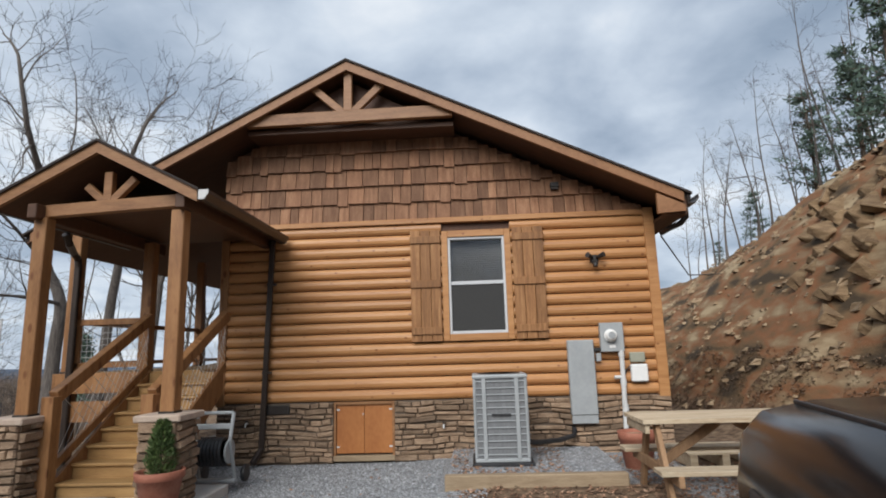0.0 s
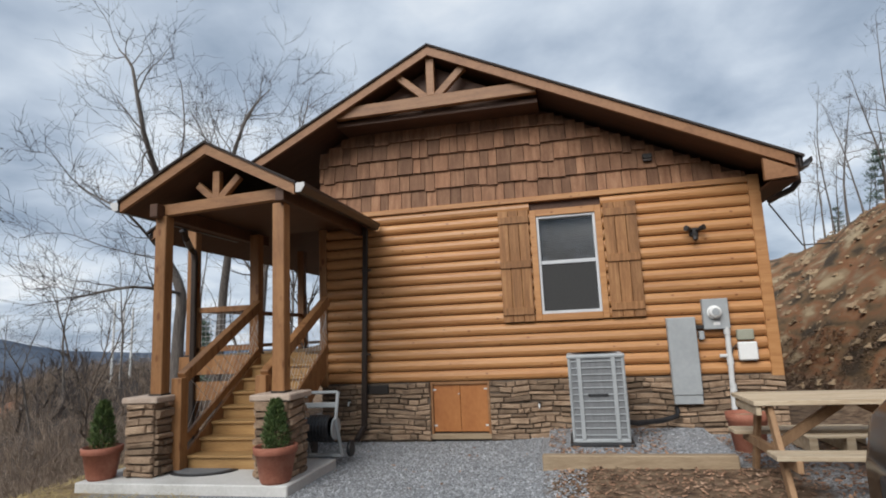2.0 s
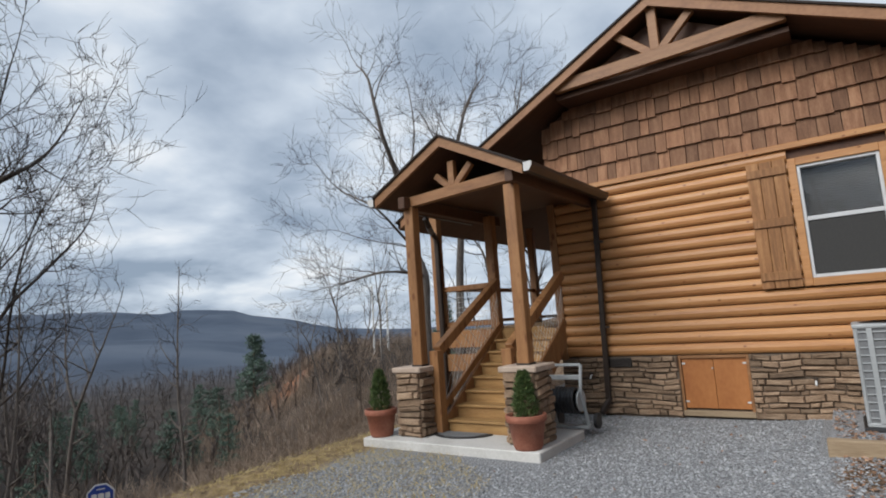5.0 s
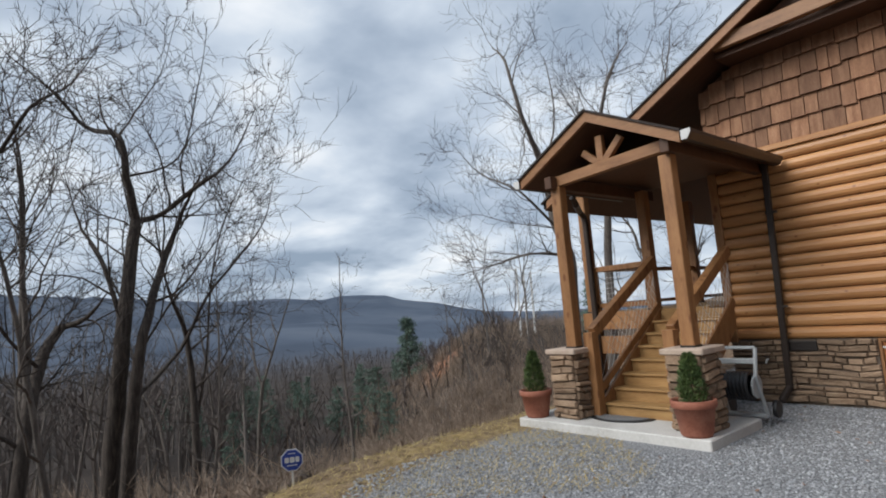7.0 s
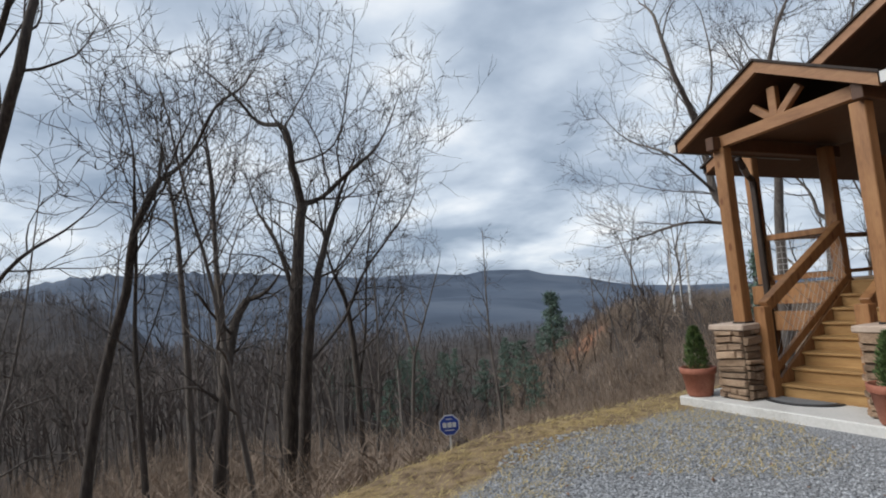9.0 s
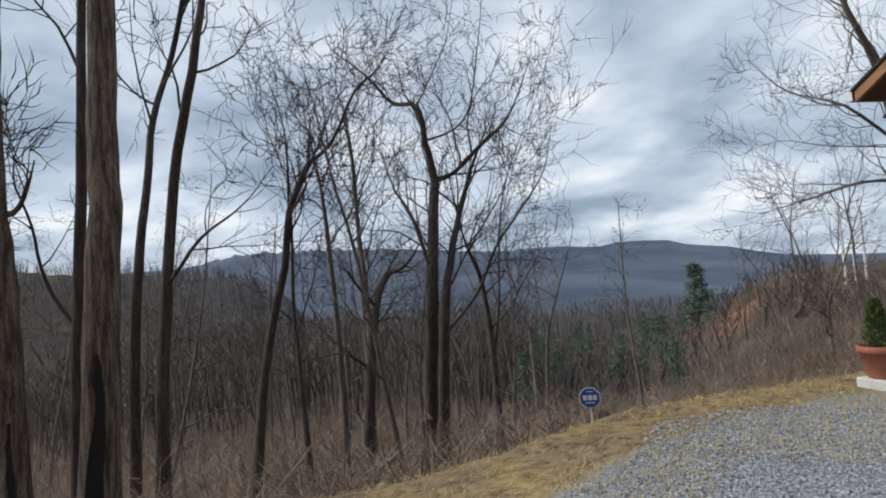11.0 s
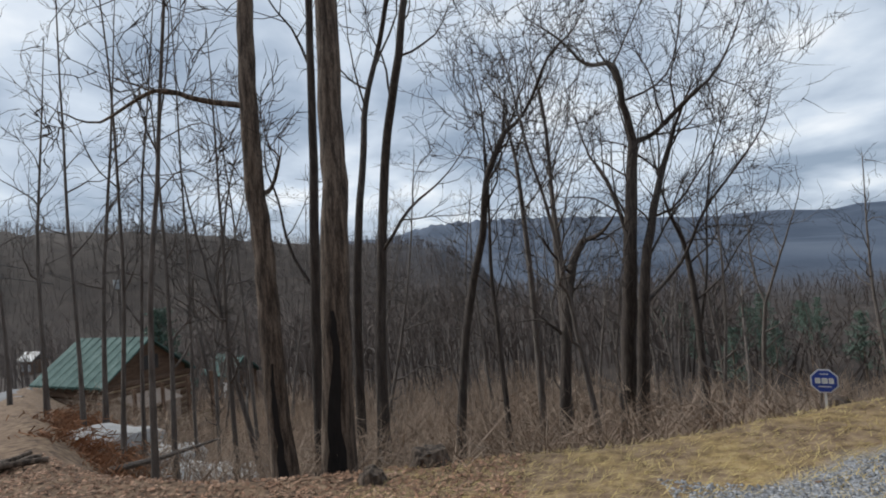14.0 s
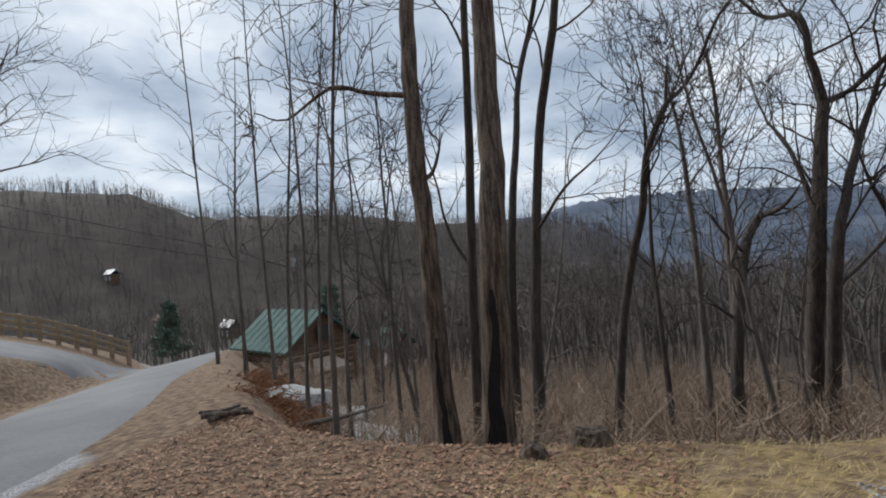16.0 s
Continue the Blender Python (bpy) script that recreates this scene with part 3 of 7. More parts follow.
def side_walls():
    b = box(WX1 - 0.14, WX1, 0.17, DEPTH, 0.05, roof_z(WX1) - 0.22)
    solid("wall_east", b, M_LOG, "log side wall beside the clay bank", "wall", "structure")
    b = box(WX0, WX0 + 0.14, 0.17, DEPTH, 0.05, roof_z(WX0) - 0.22)
    solid("wall_west", b, M_LOG, "log side wall under the side porch", "wall", "structure")
    gable = [(WX0 + .14, 0.05), (WX1 - .14, 0.05), (WX1 - .14, roof_z(WX1) - 0.3), (RIDGE_X, RIDGE_Z - 0.22), (WX0 + .14, roof_z(WX0) - 0.2)]
    solid("wall_back", prism(gable, "y", DEPTH - 0.14, DEPTH), M_LOG, "log rear gable wall", "wall", "structure")
    solid("floor", box(WX0 + .14, WX1 - .14, 0.17, DEPTH - .14, 1.12, 1.28), M_STEP, "wooden cabin floor", "floor", "structure")


side_walls()


def build_shingles():
    """Staggered cedar shakes on the gable, each one a board of its own, the butts uneven."""
    r = random.Random(11)
    rows = int((RIDGE_Z - Z_SHAKE) / 0.258) + 1
    cache = {}
    for i in range(rows):
        z = Z_SHAKE + 0.005 + i * 0.258
        x = WX0 + 0.02 + r.uniform(-0.1, 0)
        while x < WX1 - 0.13:
            w = r.choice((0.12, 0.15, 0.18, 0.205, 0.235))
            xa, xb = max(x, WX0), min(x + w - 0.009, WX1 - 0.127)
            x += w
            zt = z + 0.31
            room = min(roof_z(xa), roof_z(xb)) - 0.20
            if z > room - 0.05 or xb - xa < 0.03:
                continue
            full = xb - xa > w - 0.010 and zt < room
            drop = r.choice((0.0, 0.0, 0.0, 0.004, 0.012, 0.03))
            key = (round(w, 3), drop) if full else None
            me = cache.get(key) if key else None
            if me is None:
                zt_ = min(zt, room)
                b = bmesh.new()
                y0, y1, zz = -0.036, 0.010, -drop
                vs = [b.verts.new(p) for p in ((0, y0, zz), (xb - xa, y0, zz - 0.003), (xb - xa, y1, zt_ - z), (0, y1, zt_ - z), (0, 0.029, zz), (xb - xa, 0.029, zz), (xb - xa, 0.029, zt_ - z), (0, 0.029, zt_ - z))]
                for f in ((0, 1, 2, 3), (4, 7, 6, 5), (0, 4, 5, 1), (1, 5, 6, 2), (2, 6, 7, 3), (3, 7, 4, 0)):
                    b.faces.new([vs[k] for k in f])
                me = mesh_of("shingle", b, M_SHINGLE)
                if key:
                    cache[key] = me
            ob = new("shingle", me)
            ob.location = (xa, r.uniform(-0.004, 0.0), z)
            ob.parent = WALL


def stone_field(parent, u0, u1, z0, z1, place, seed, rows, skip=()):
    """Ledge stones laid in thin uneven courses; place(u, depth, z) gives the world point."""
    r = random.Random(seed)
    hs = [r.uniform(0.7, 1.35) for _ in range(rows)]
    tot = sum(hs)
    z = z0
    for hrow in hs:
        h = hrow * (z1 - z0) / tot
        u = u0
        while u < u1 - 0.01:
            w = r.choice((.09, .13, .18, .24, .30, .38)) * r.uniform(.85, 1.2)
            if u + w > u1 - 0.08:
                w = u1 - u
            ua, ub = u + 0.005, u + w - 0.005
            u += w
            segs = [(ua, ub)]
            for s0, s1, t0, t1 in skip:
                if z + h > t0 and z < t1:
                    segs = [q for a, c in segs for q in ((a, min(c, s0)), (max(a, s1), c)) if q[1] - q[0] > 0.03]
            for a, c in segs:
                d = r.uniform(0.015, 0.055)
                zl, zh = z + 0.005 + r.uniform(0, 0.006), z + h - 0.003 - r.uniform(0, 0.006)
                b = bmesh.new()
                j = lambda k=0.008: r.uniform(-k, k)
                wv = lambda uu, zz: zz + .022 * math.sin(uu * 5.3 + seed) * math.sin(math.pi * min(1, max(0, (zz - z0) / (z1 - z0)))) + .010 * math.sin(uu * 13 + zz * 7)
                place_ = place
                place = lambda uu, dd, zz, f_=place_: f_(uu, dd, wv(uu, zz))
                back = [b.verts.new(place(uu, -0.03, zz)) for uu, zz in ((a, zl), (c, zl), (c, zh), (a, zh))]
                e = 0.010
                fr = [b.verts.new(place(uu, d + j(), zz)) for uu, zz in ((a + e, zl + e + j(.004)), (c - e, zl + e + j(.004)), (c - e, zh - e + j(.004)), (a + e, zh - e + j(.004)))]
                md = [b.verts.new(place(uu, d * 0.55, zz)) for uu, zz in ((a, zl), (c, zl), (c, zh), (a, zh))]
                b.faces.new(fr)
                for q, w_ in ((back, md), (md, fr)):
                    for k in range(4):
                        b.faces.new((q[k], q[(k + 1) % 4], w_[(k + 1) % 4], w_[k]))
                place = place_
                bmesh.ops.recalc_face_normals(b, faces=b.faces)
                part("stone", b, M_STONE, parent)
        z += h


def build_foundation():
    b = box(WX0, -1.61, -0.02, 0.17, -0.15, Z_SILL - 0.005)
    box(-0.78, WX1, -0.02, 0.17, -0.15, Z_SILL - 0.005, bm=b)
    box(-1.61, -0.78, 0.06, 0.17, -0.15, Z_SILL - 0.005, bm=b)
    f = solid("foundation", b, M_MORTAR, "stacked ledge-stone base wall under the logs", "foundation", "structure")
    return f


FOUND = build_foundation()


def build_roof():
    t = 0.10
    xr, xl = 3.18, -5.75
    y0, y1 = -0.62, DEPTH + 0.4
    top = [(xl, roof_z(xl)), (RIDGE_X, RIDGE_Z), (xr, roof_z(xr)), (xr, roof_z(xr) - t), (RIDGE_X, RIDGE_Z - t), (xl, roof_z(xl) - t)]
    b = prism(top, "y", y0 + 0.046, y1)
    lip = [(u_, v_ if k < 3 else v_ + t - .03) for k, (u_, v_) in enumerate(top)]
    prism(lip, "y", y0 - 0.025, y0 + 0.046, bm=b)
    roof = solid("roof", b, M_ROOF, "dark asphalt-shingled gable roof with wooden rake boards", "roof", "structure")
    # decking underside
    u = [(xl + .02, roof_z(xl) - t), (RIDGE_X, RIDGE_Z - t), (xr - .02, roof_z(xr) - t), (xr - .02, roof_z(xr) - t - .03), (RIDGE_X, RIDGE_Z - t - .03), (xl + .02, roof_z(xl) - t - .03)]
    part("soffit", prism(u, "y", y0 + 0.05, y1 - .05), M_DARKWOOD, roof, "dark soffit boards")
    for xa, xb in ((RIDGE_X, xr - 0.1), (xl + 0.1, RIDGE_X)):
        za, zb = roof_z(xa) - 0.032, roof_z(xb) - 0.032
        poly = [(xa, za), (xb, zb), (xb, zb - 0.13), (xa, za - 0.13)]
        part("rake_board", prism(poly, "y", y0, y0 + 0.045), M_RAKE, roof, "orange-brown rake board")
    # boxed end of the right eave
    zr = roof_z(xr)
    part("eave_return", prism([(WX1 - 0.1, roof_z(WX1 - .1) - 0.2), (xr - .09, roof_z(xr - .09) - .2), (xr - .09, zr - .24), (WX1 - 0.1, zr - 0.26)], "y", y0 + .002, y0 + 0.06), M_RAKE, roof)
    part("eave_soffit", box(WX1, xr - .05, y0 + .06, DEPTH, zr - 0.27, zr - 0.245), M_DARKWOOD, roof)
    part("fascia_board", box(xr - .09, xr - .05, y0 + .06, y1, zr - 0.26, zr - 0.03), M_DARKWOOD, roof)
    # open truss on the gable
    yb = -0.50
    part("collar_beam", beam((-2.72, yb, 4.66), (0.14, yb, 4.68), 0.09, 0.17), M_BEAM, roof)
    part("king_post", beam((-1.30, yb, 4.75), (-1.30, yb, 5.32), 0.09, 0.115), M_BEAM, roof)
    part("strut", beam((-1.36, yb, 4.72), (-1.78, yb, 5.10), 0.08, 0.10), M_BEAM, roof)
    part("strut", beam((-1.24, yb, 4.72), (-0.83, yb, 5.12), 0.08, 0.10), M_BEAM, roof)
    # dark board triangle set back behind the truss
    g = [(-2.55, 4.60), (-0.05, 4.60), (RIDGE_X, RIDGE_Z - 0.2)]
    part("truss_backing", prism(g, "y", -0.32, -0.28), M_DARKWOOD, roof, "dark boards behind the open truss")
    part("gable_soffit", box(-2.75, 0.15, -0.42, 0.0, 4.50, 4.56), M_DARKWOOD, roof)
    return roof


ROOF = build_roof()


def build_gutter():
    xr = 3.18
    z = roof_z(xr) - 0.05
    prof = [(xr - .055, z + .02), (xr - .055, z - .10), (xr + .03, z - .10), (xr + .085, z - .03), (xr + .085, z + .02), (xr + .07, z + .02), (xr + .07, z - .025), (xr + .025, z - .085), (xr - .04, z - .085), (xr - .04, z + .02)]
    g = thing("gutter", (xr, -0.6, z - 0.1), "dark bronze eave gutter with a curved downspout elbow", "gutter")
    part("trough", prism(prof, "y", -0.62, DEPTH), M_BRONZE, g)
    part("elbow", pipe([(xr + .02, -0.3, z - .1), (xr + .02, -0.3, z - .2), (xr - .05, -0.28, z - .28), (xr - .18, -0.18, z - .33), (xr - .24, -0.05, z - .36)], 0.038), M_BRONZE, g)
    return g


build_gutter()


def build_window():
    x0, x1, z0, z1 = WIN
    w = thing("window_1", (x0, 0, z0), "white double-hung window with a cedar casing, lowered blind inside", "window", kind="structure")
    part("casing", box(x0 - .085, x0, -.055, .03, z0 - .09, z1 + .09, .005), M_LOG, w)
    part("casing", box(x1, x1 + .085, -.055, .03, z0 - .09, z1 + .09, .005), M_LOG, w)
    part("casing", box(x0, x1, -.057, .03, z1, z1 + .092, .005), M_LOG, w)
    part("window_sill", box(x0, x1, -.062, .03, z0 - .092, z0, .005), M_LOG, w)
    f = box(x0, x0 + .035, -.035, .09, z0, z1, .004)
    box(x1 - .035, x1, -.035, .09, z0, z1, .004, bm=f)
    box(x0 + .035, x1 - .035, -.035, .09, z0, z0 + .04, .004, bm=f)
    box(x0 + .035, x1 - .035, -.035, .09, z1 - .035, z1, .004, bm=f)
    fr = part("window_frame", f, M_VINYL, w, "white vinyl frame")
    zm = z0 + 0.52 * (z1 - z0)
    part("meeting_rail", box(x0 + .035, x1 - .035, -.028, .05, zm - .028, zm + .022, .004), M_VINYL, w)
    g = part("upper_pane", box(x0 + .036, x1 - .036, .028, .034, zm, z1 - .036), M_GLASS, w)
    g.visible_shadow = False
    g = part("lower_pane", box(x0 + .036, x1 - .036, -.004, .002, z0 + .041, zm), M_GLASS, w)
    g.visible_shadow = False
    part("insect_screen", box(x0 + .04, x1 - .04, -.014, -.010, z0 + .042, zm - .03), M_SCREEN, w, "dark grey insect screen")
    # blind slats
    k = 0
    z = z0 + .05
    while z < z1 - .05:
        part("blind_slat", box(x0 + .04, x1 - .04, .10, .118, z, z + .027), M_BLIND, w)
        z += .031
    # added panel: the unlit room's darkness as a near-black sheet behind the blind
    solid("dark_room", box(x0 - .2, x1 + .2, .35, .38, z0 - .2, z1 + .2), M_ROOMDARK, "added near-black panel standing for the unlit room behind the blind", "partition", "structure")


build_window()


def shutter(xa, xb):
    s = thing("shutter", ((xa + xb) / 2, -.06, 1.56), "rustic board-and-batten wooden window shutter", "shutter", "shutters at the window")
    n = 3
    w = (xb - xa) / n
    for i in range(n):
        part("board", box(xa + i * w + .003, xa + (i + 1) * w - .003, -.075, -.048, 1.565, 3.105, .004), M_SHUTTER, s)
    for z in (1.66, 2.30, 2.92):
        part("batten", box(xa + .002, xb - .002, -.098, -.073, z, z + .10, .004), M_SHUTTER, s)


shutter(-0.525, -0.10)
shutter(0.895, 1.325)

# ------------------------------------------------------------------ porch
PX0, PX1, PXP = -4.56, -2.36, -3.46
PZE, PZP = 3.12, 3.70
PY = -2.47


def build_porch_roof():
    t = 0.09
    sl = (PZP - PZE) / (PXP - PX0)
    top = [(PX0, PZE), (PXP, PZP), (PX1, PZE), (PX1, PZE - t), (PXP, PZP - t), (PX0, PZE - t)]
    r = solid("porch_roof", prism([(u_, v_ if k < 3 else v_ + t - .028) for k, (u_, v_) in enumerate(top)], "y", PY - .025, PY + .046, bm=prism(top, "y", PY + .046, 0.05)), M_ROOF, "small gabled entry roof with timber rake and truss", "roof", "structure")
    u = [(PX0 + .02, PZE - t), (PXP, PZP - t), (PX1 - .02, PZE - t), (PX1 - .02, PZE - t - .03), (PXP, PZP - t - .03), (PX0 + .02, PZE - t - .03)]
    part("soffit", prism(u, "y", PY + .05, 0.0), M_DARKWOOD, r, "dark board underside")
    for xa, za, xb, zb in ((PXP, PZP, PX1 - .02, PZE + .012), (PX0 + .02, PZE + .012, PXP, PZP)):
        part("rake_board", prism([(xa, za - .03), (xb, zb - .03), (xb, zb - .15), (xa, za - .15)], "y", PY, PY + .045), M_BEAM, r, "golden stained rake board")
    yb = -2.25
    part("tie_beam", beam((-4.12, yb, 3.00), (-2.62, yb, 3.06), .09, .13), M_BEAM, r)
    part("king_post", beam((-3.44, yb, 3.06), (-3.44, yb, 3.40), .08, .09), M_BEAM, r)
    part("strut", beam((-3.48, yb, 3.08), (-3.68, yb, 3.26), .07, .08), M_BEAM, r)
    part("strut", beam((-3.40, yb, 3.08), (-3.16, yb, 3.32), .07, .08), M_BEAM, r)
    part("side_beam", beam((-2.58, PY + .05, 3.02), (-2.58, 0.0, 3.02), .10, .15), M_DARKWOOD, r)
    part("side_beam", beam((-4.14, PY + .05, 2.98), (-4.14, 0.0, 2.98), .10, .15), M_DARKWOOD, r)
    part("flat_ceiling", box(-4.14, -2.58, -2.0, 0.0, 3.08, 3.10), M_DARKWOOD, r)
    return r


build_porch_roof()


def porch_gutter(x, sgn):
    g = thing("porch_gutter", (x, -1.2, PZE - .1), "dark bronze gutter along the entry roof eave", "gutter", "entry roof gutters")
    z = PZE - .02
    prof = [(x, z), (x, z - .10), (x + sgn * .06, z - .10), (x + sgn * .10, z - .04), (x + sgn * .10, z), (x + sgn * .088, z), (x + sgn * .088, z - .035), (x + sgn * .055, z - .088), (x + sgn * .012, z - .088), (x + sgn * .012, z)]
    part("trough", prism(prof, "y", PY, -0.06), M_BRONZE, g)
    part("end_cap", prism([(x, z), (x, z - .10), (x + sgn * .06, z - .10), (x + sgn * .10, z - .04), (x + sgn * .10, z)], "y", PY - .012, PY - .001), M_PVC, g, "bright metal end cap")


porch_gutter(PX1 - .0, 1)
porch_gutter(PX0 + .0, -1)


def column(x0, x1, y0, y1, seed):
    c = thing("stone_column", ((x0 + x1) / 2, (y0 + y1) / 2, .1), "ledge-stone porch pier with a cast stone cap", "pier", "stone porch piers")
    core = part("core", box(x0 + .02, x1 - .02, y0 + .02, y1 - .02, .1, .86), M_MORTAR, c)
    stone_field(c, x0 + .015, x1 - .015, .1, .86, lambda u, d, z: (u, y0 + .02 - d, z), seed, 10)
    stone_field(c, y0 + .015, y1 - .015, .1, .86, lambda u, d, z: (x1 - .02 + d, u, z), seed + 1, 10)
    stone_field(c, y0 + .015, y1 - .015, .1, .86, lambda u, d, z: (x0 + .02 - d, u, z), seed + 2, 10)
    part("cap", box(x0 - .035, x1 + .035, y0 - .035, y1 + .035, .86, .925, .012), M_CAP, c, "pale cast stone cap")


column(-4.37, -4.00, -2.45, -2.03, 21)
column(-2.85, -2.46, -2.45, -2.03, 31)


def post(x, y, z0, z1, w=.14, mat_=None, label="square stained cedar porch post with knots"):
    p = thing("porch_post", (x, y, z0), label, "post", "porch posts")
    part("shaft", box(x - w / 2, x + w / 2, y - w / 2, y + w / 2, z0, z1, .008), mat_ or M_TIMBER, p)
    part("base_plate", box(x - w / 2 - .008, x + w / 2 + .008, y - w / 2 - .008, y + w / 2 + .008, z0, z0 + .02), M_IRON, p)


post(-2.65, -2.25, .925, 2.95)
post(-4.12, -2.25, .925, 2.93)

DECK = 1.29


def build_deck():
    d = thing("porch_deck", (-4.2, 0, DECK), "stained board side porch deck with rim beam", "deck")
    y = -0.52
    while y < 7:
        part("deck_board", box(-5.15, -3.23, y, y + .136, DECK - .03, DECK, .004), M_STEP, d)
        y += .142
    part("rim_board", box(-5.16, -4.02, -.56, -.525, DECK - .26, DECK - .002, .004), M_TIMBER, d)
    part("rim_board", box(-5.20, -5.16, -.56, 7, DECK - .26, DECK - .002, .004), M_TIMBER, d)
    part("lower_beam", box(-5.16, -4.02, -.55, -.50, DECK - .62, DECK - .36, .004), M_TIMBER, d)
    for x, yy in ((-5.08, -.40), (-5.08, 3.0), (-5.08, 6.5)):
        part("support_post", box(x - .07, x + .07, yy - .07, yy + .07, flat_z(x, yy) - .1, DECK - .03), M_TIMBER, d)


build_deck()
post(-4.02, -.46, DECK, 3.0)
post(-5.05, -.46, DECK, 3.2)
post(-5.05, 3.0, DECK, 3.3, label="dark-shaded cedar porch post on the side deck")
post(-5.05, 6.5, DECK, 3.3, label="dark-shaded cedar porch post on the side deck")


def build_stairs():
    s = thing("porch_stairs", (-3.42, -2.0, .1), "seven-step stained wooden stairs up to the porch", "stairs")
    n = 8
    xa, xb = -3.90, -2.98
    rise = (DECK - .1) / n
    go = 1.50 / (n - 1)
    ys = -2.04
    for i in range(n):
        z = .1 + i * rise
        y = ys + i * go
        part("riser", box(xa, xb, y, y + .025, z, z + rise - .03), M_STEP, s)
        if i < n - 1:
            part("tread", box(xa - .005, xb + .005, y - .03, y + go + .02, z + rise - .03, z + rise, .006), M_STEP, s)
    for x in (xa - .045, xb + .005):
        poly = [(ys - .02, .1), (ys + .25, .1), (ys + 1.55, DECK - .3), (ys + 1.55, DECK + .02), (ys - .02, .1 + rise + .04)]
        part("stringer", prism(poly, "x", x, x + .04), M_TIMBER, s)
    return s


build_stairs()


def railing(x, label, left):
    r = thing("stair_railing", (x, -2.1, .1), label, "railing", "stair railings")
    part("newel_post", box(x - .065, x + .065, -2.20, -2.07, .1, 1.10, .006), M_TIMBER, r)
    part("handrail", beam((x, -2.10, 1.09), (x, -.50, 1.98), .10, .13), M_TIMBER, r)
    part("bottom_rail", beam((x, -2.06, .40), (x, -.50, 1.34), .05, .09), M_TIMBER, r)
    # wire mesh infill
    m = bmesh.new()
    for k in range(12):
        y = -2.05 + k * .13
        zb = .42 + (y + 2.06) * .60
        pipe([(x, y, zb), (x, min(y + .38, -.5), zb + .68 - max(0, y + .88) * .6)], .0028, 4, bm=m)
        pipe([(x + .004, y + .04, zb + .02 + .66), (x + .004, min(y + .5, -.5), zb + .02 + .30)], .0028, 4, bm=m)
    part("wire_mesh", m, M_PVC, r, "thin welded wire infill")


railing(-3.955, "stained timber stair railing with wire mesh infill", True)
railing(-2.925, "stained timber stair railing with wire mesh infill", False)


def side_railing():
    r = thing("deck_railing", (-4.5, -.5, DECK), "stained deck railing with wire mesh panel", "railing")
    part("top_rail", box(-5.0, -4.08, -.51, -.42, DECK + .62, DECK + .70, .005), M_TIMBER, r)
    part("bottom_rail", box(-5.0, -4.08, -.49, -.44, DECK + .06, DECK + .13, .004), M_TIMBER, r)
    part("stile", box(-4.98, -4.92, -.49, -.44, DECK, DECK + .62, .004), M_TIMBER, r)
    m = bmesh.new()
    for k in range(12):
        xk = -4.90 + k * .07
        pipe([(xk, -.465, DECK + .13), (xk, -.465, DECK + .62)], .0028, 4, bm=m)
    for k in range(6):
        zk = DECK + .2 + k * .08
        pipe([(-4.92, -.465, zk), (-4.08, -.465, zk)], .0028, 4, bm=m)
    part("wire_mesh", m, M_PVC, r, "thin welded wire infill")
    r2 = thing("deck_railing", (-5.05, 3, DECK), "dark stained railing along the far deck edge", "railing")
    for y0, y1 in ((-.38, 2.92), (3.08, 6.42)):
        part("top_rail", box(-5.09, -5.01, y0, y1, DECK + .64, DECK + .71, .005), M_TIMBER, r2)
        part("bottom_rail", box(-5.08, -5.02, y0, y1, DECK + .08, DECK + .14, .004), M_TIMBER, r2)
    r3 = thing("deck_railing", (-4.1, 6.6, DECK), "dark stained railing across the deck end", "railing")
    part("top_rail", box(-5.0, -3.3, 6.56, 6.64, DECK + .64, DECK + .71, .005), M_TIMBER, r3)
    part("bottom_rail", box(-5.0, -3.3, 6.57, 6.63, DECK + .08, DECK + .14, .004), M_TIMBER, r3)


side_railing()
solid("concrete_slab", box(-4.78, -2.37, -2.66, -1.50, -.12, .1, .012), M_CONCRETE, "pale concrete landing slab at the foot of the stairs", "slab", "structure")

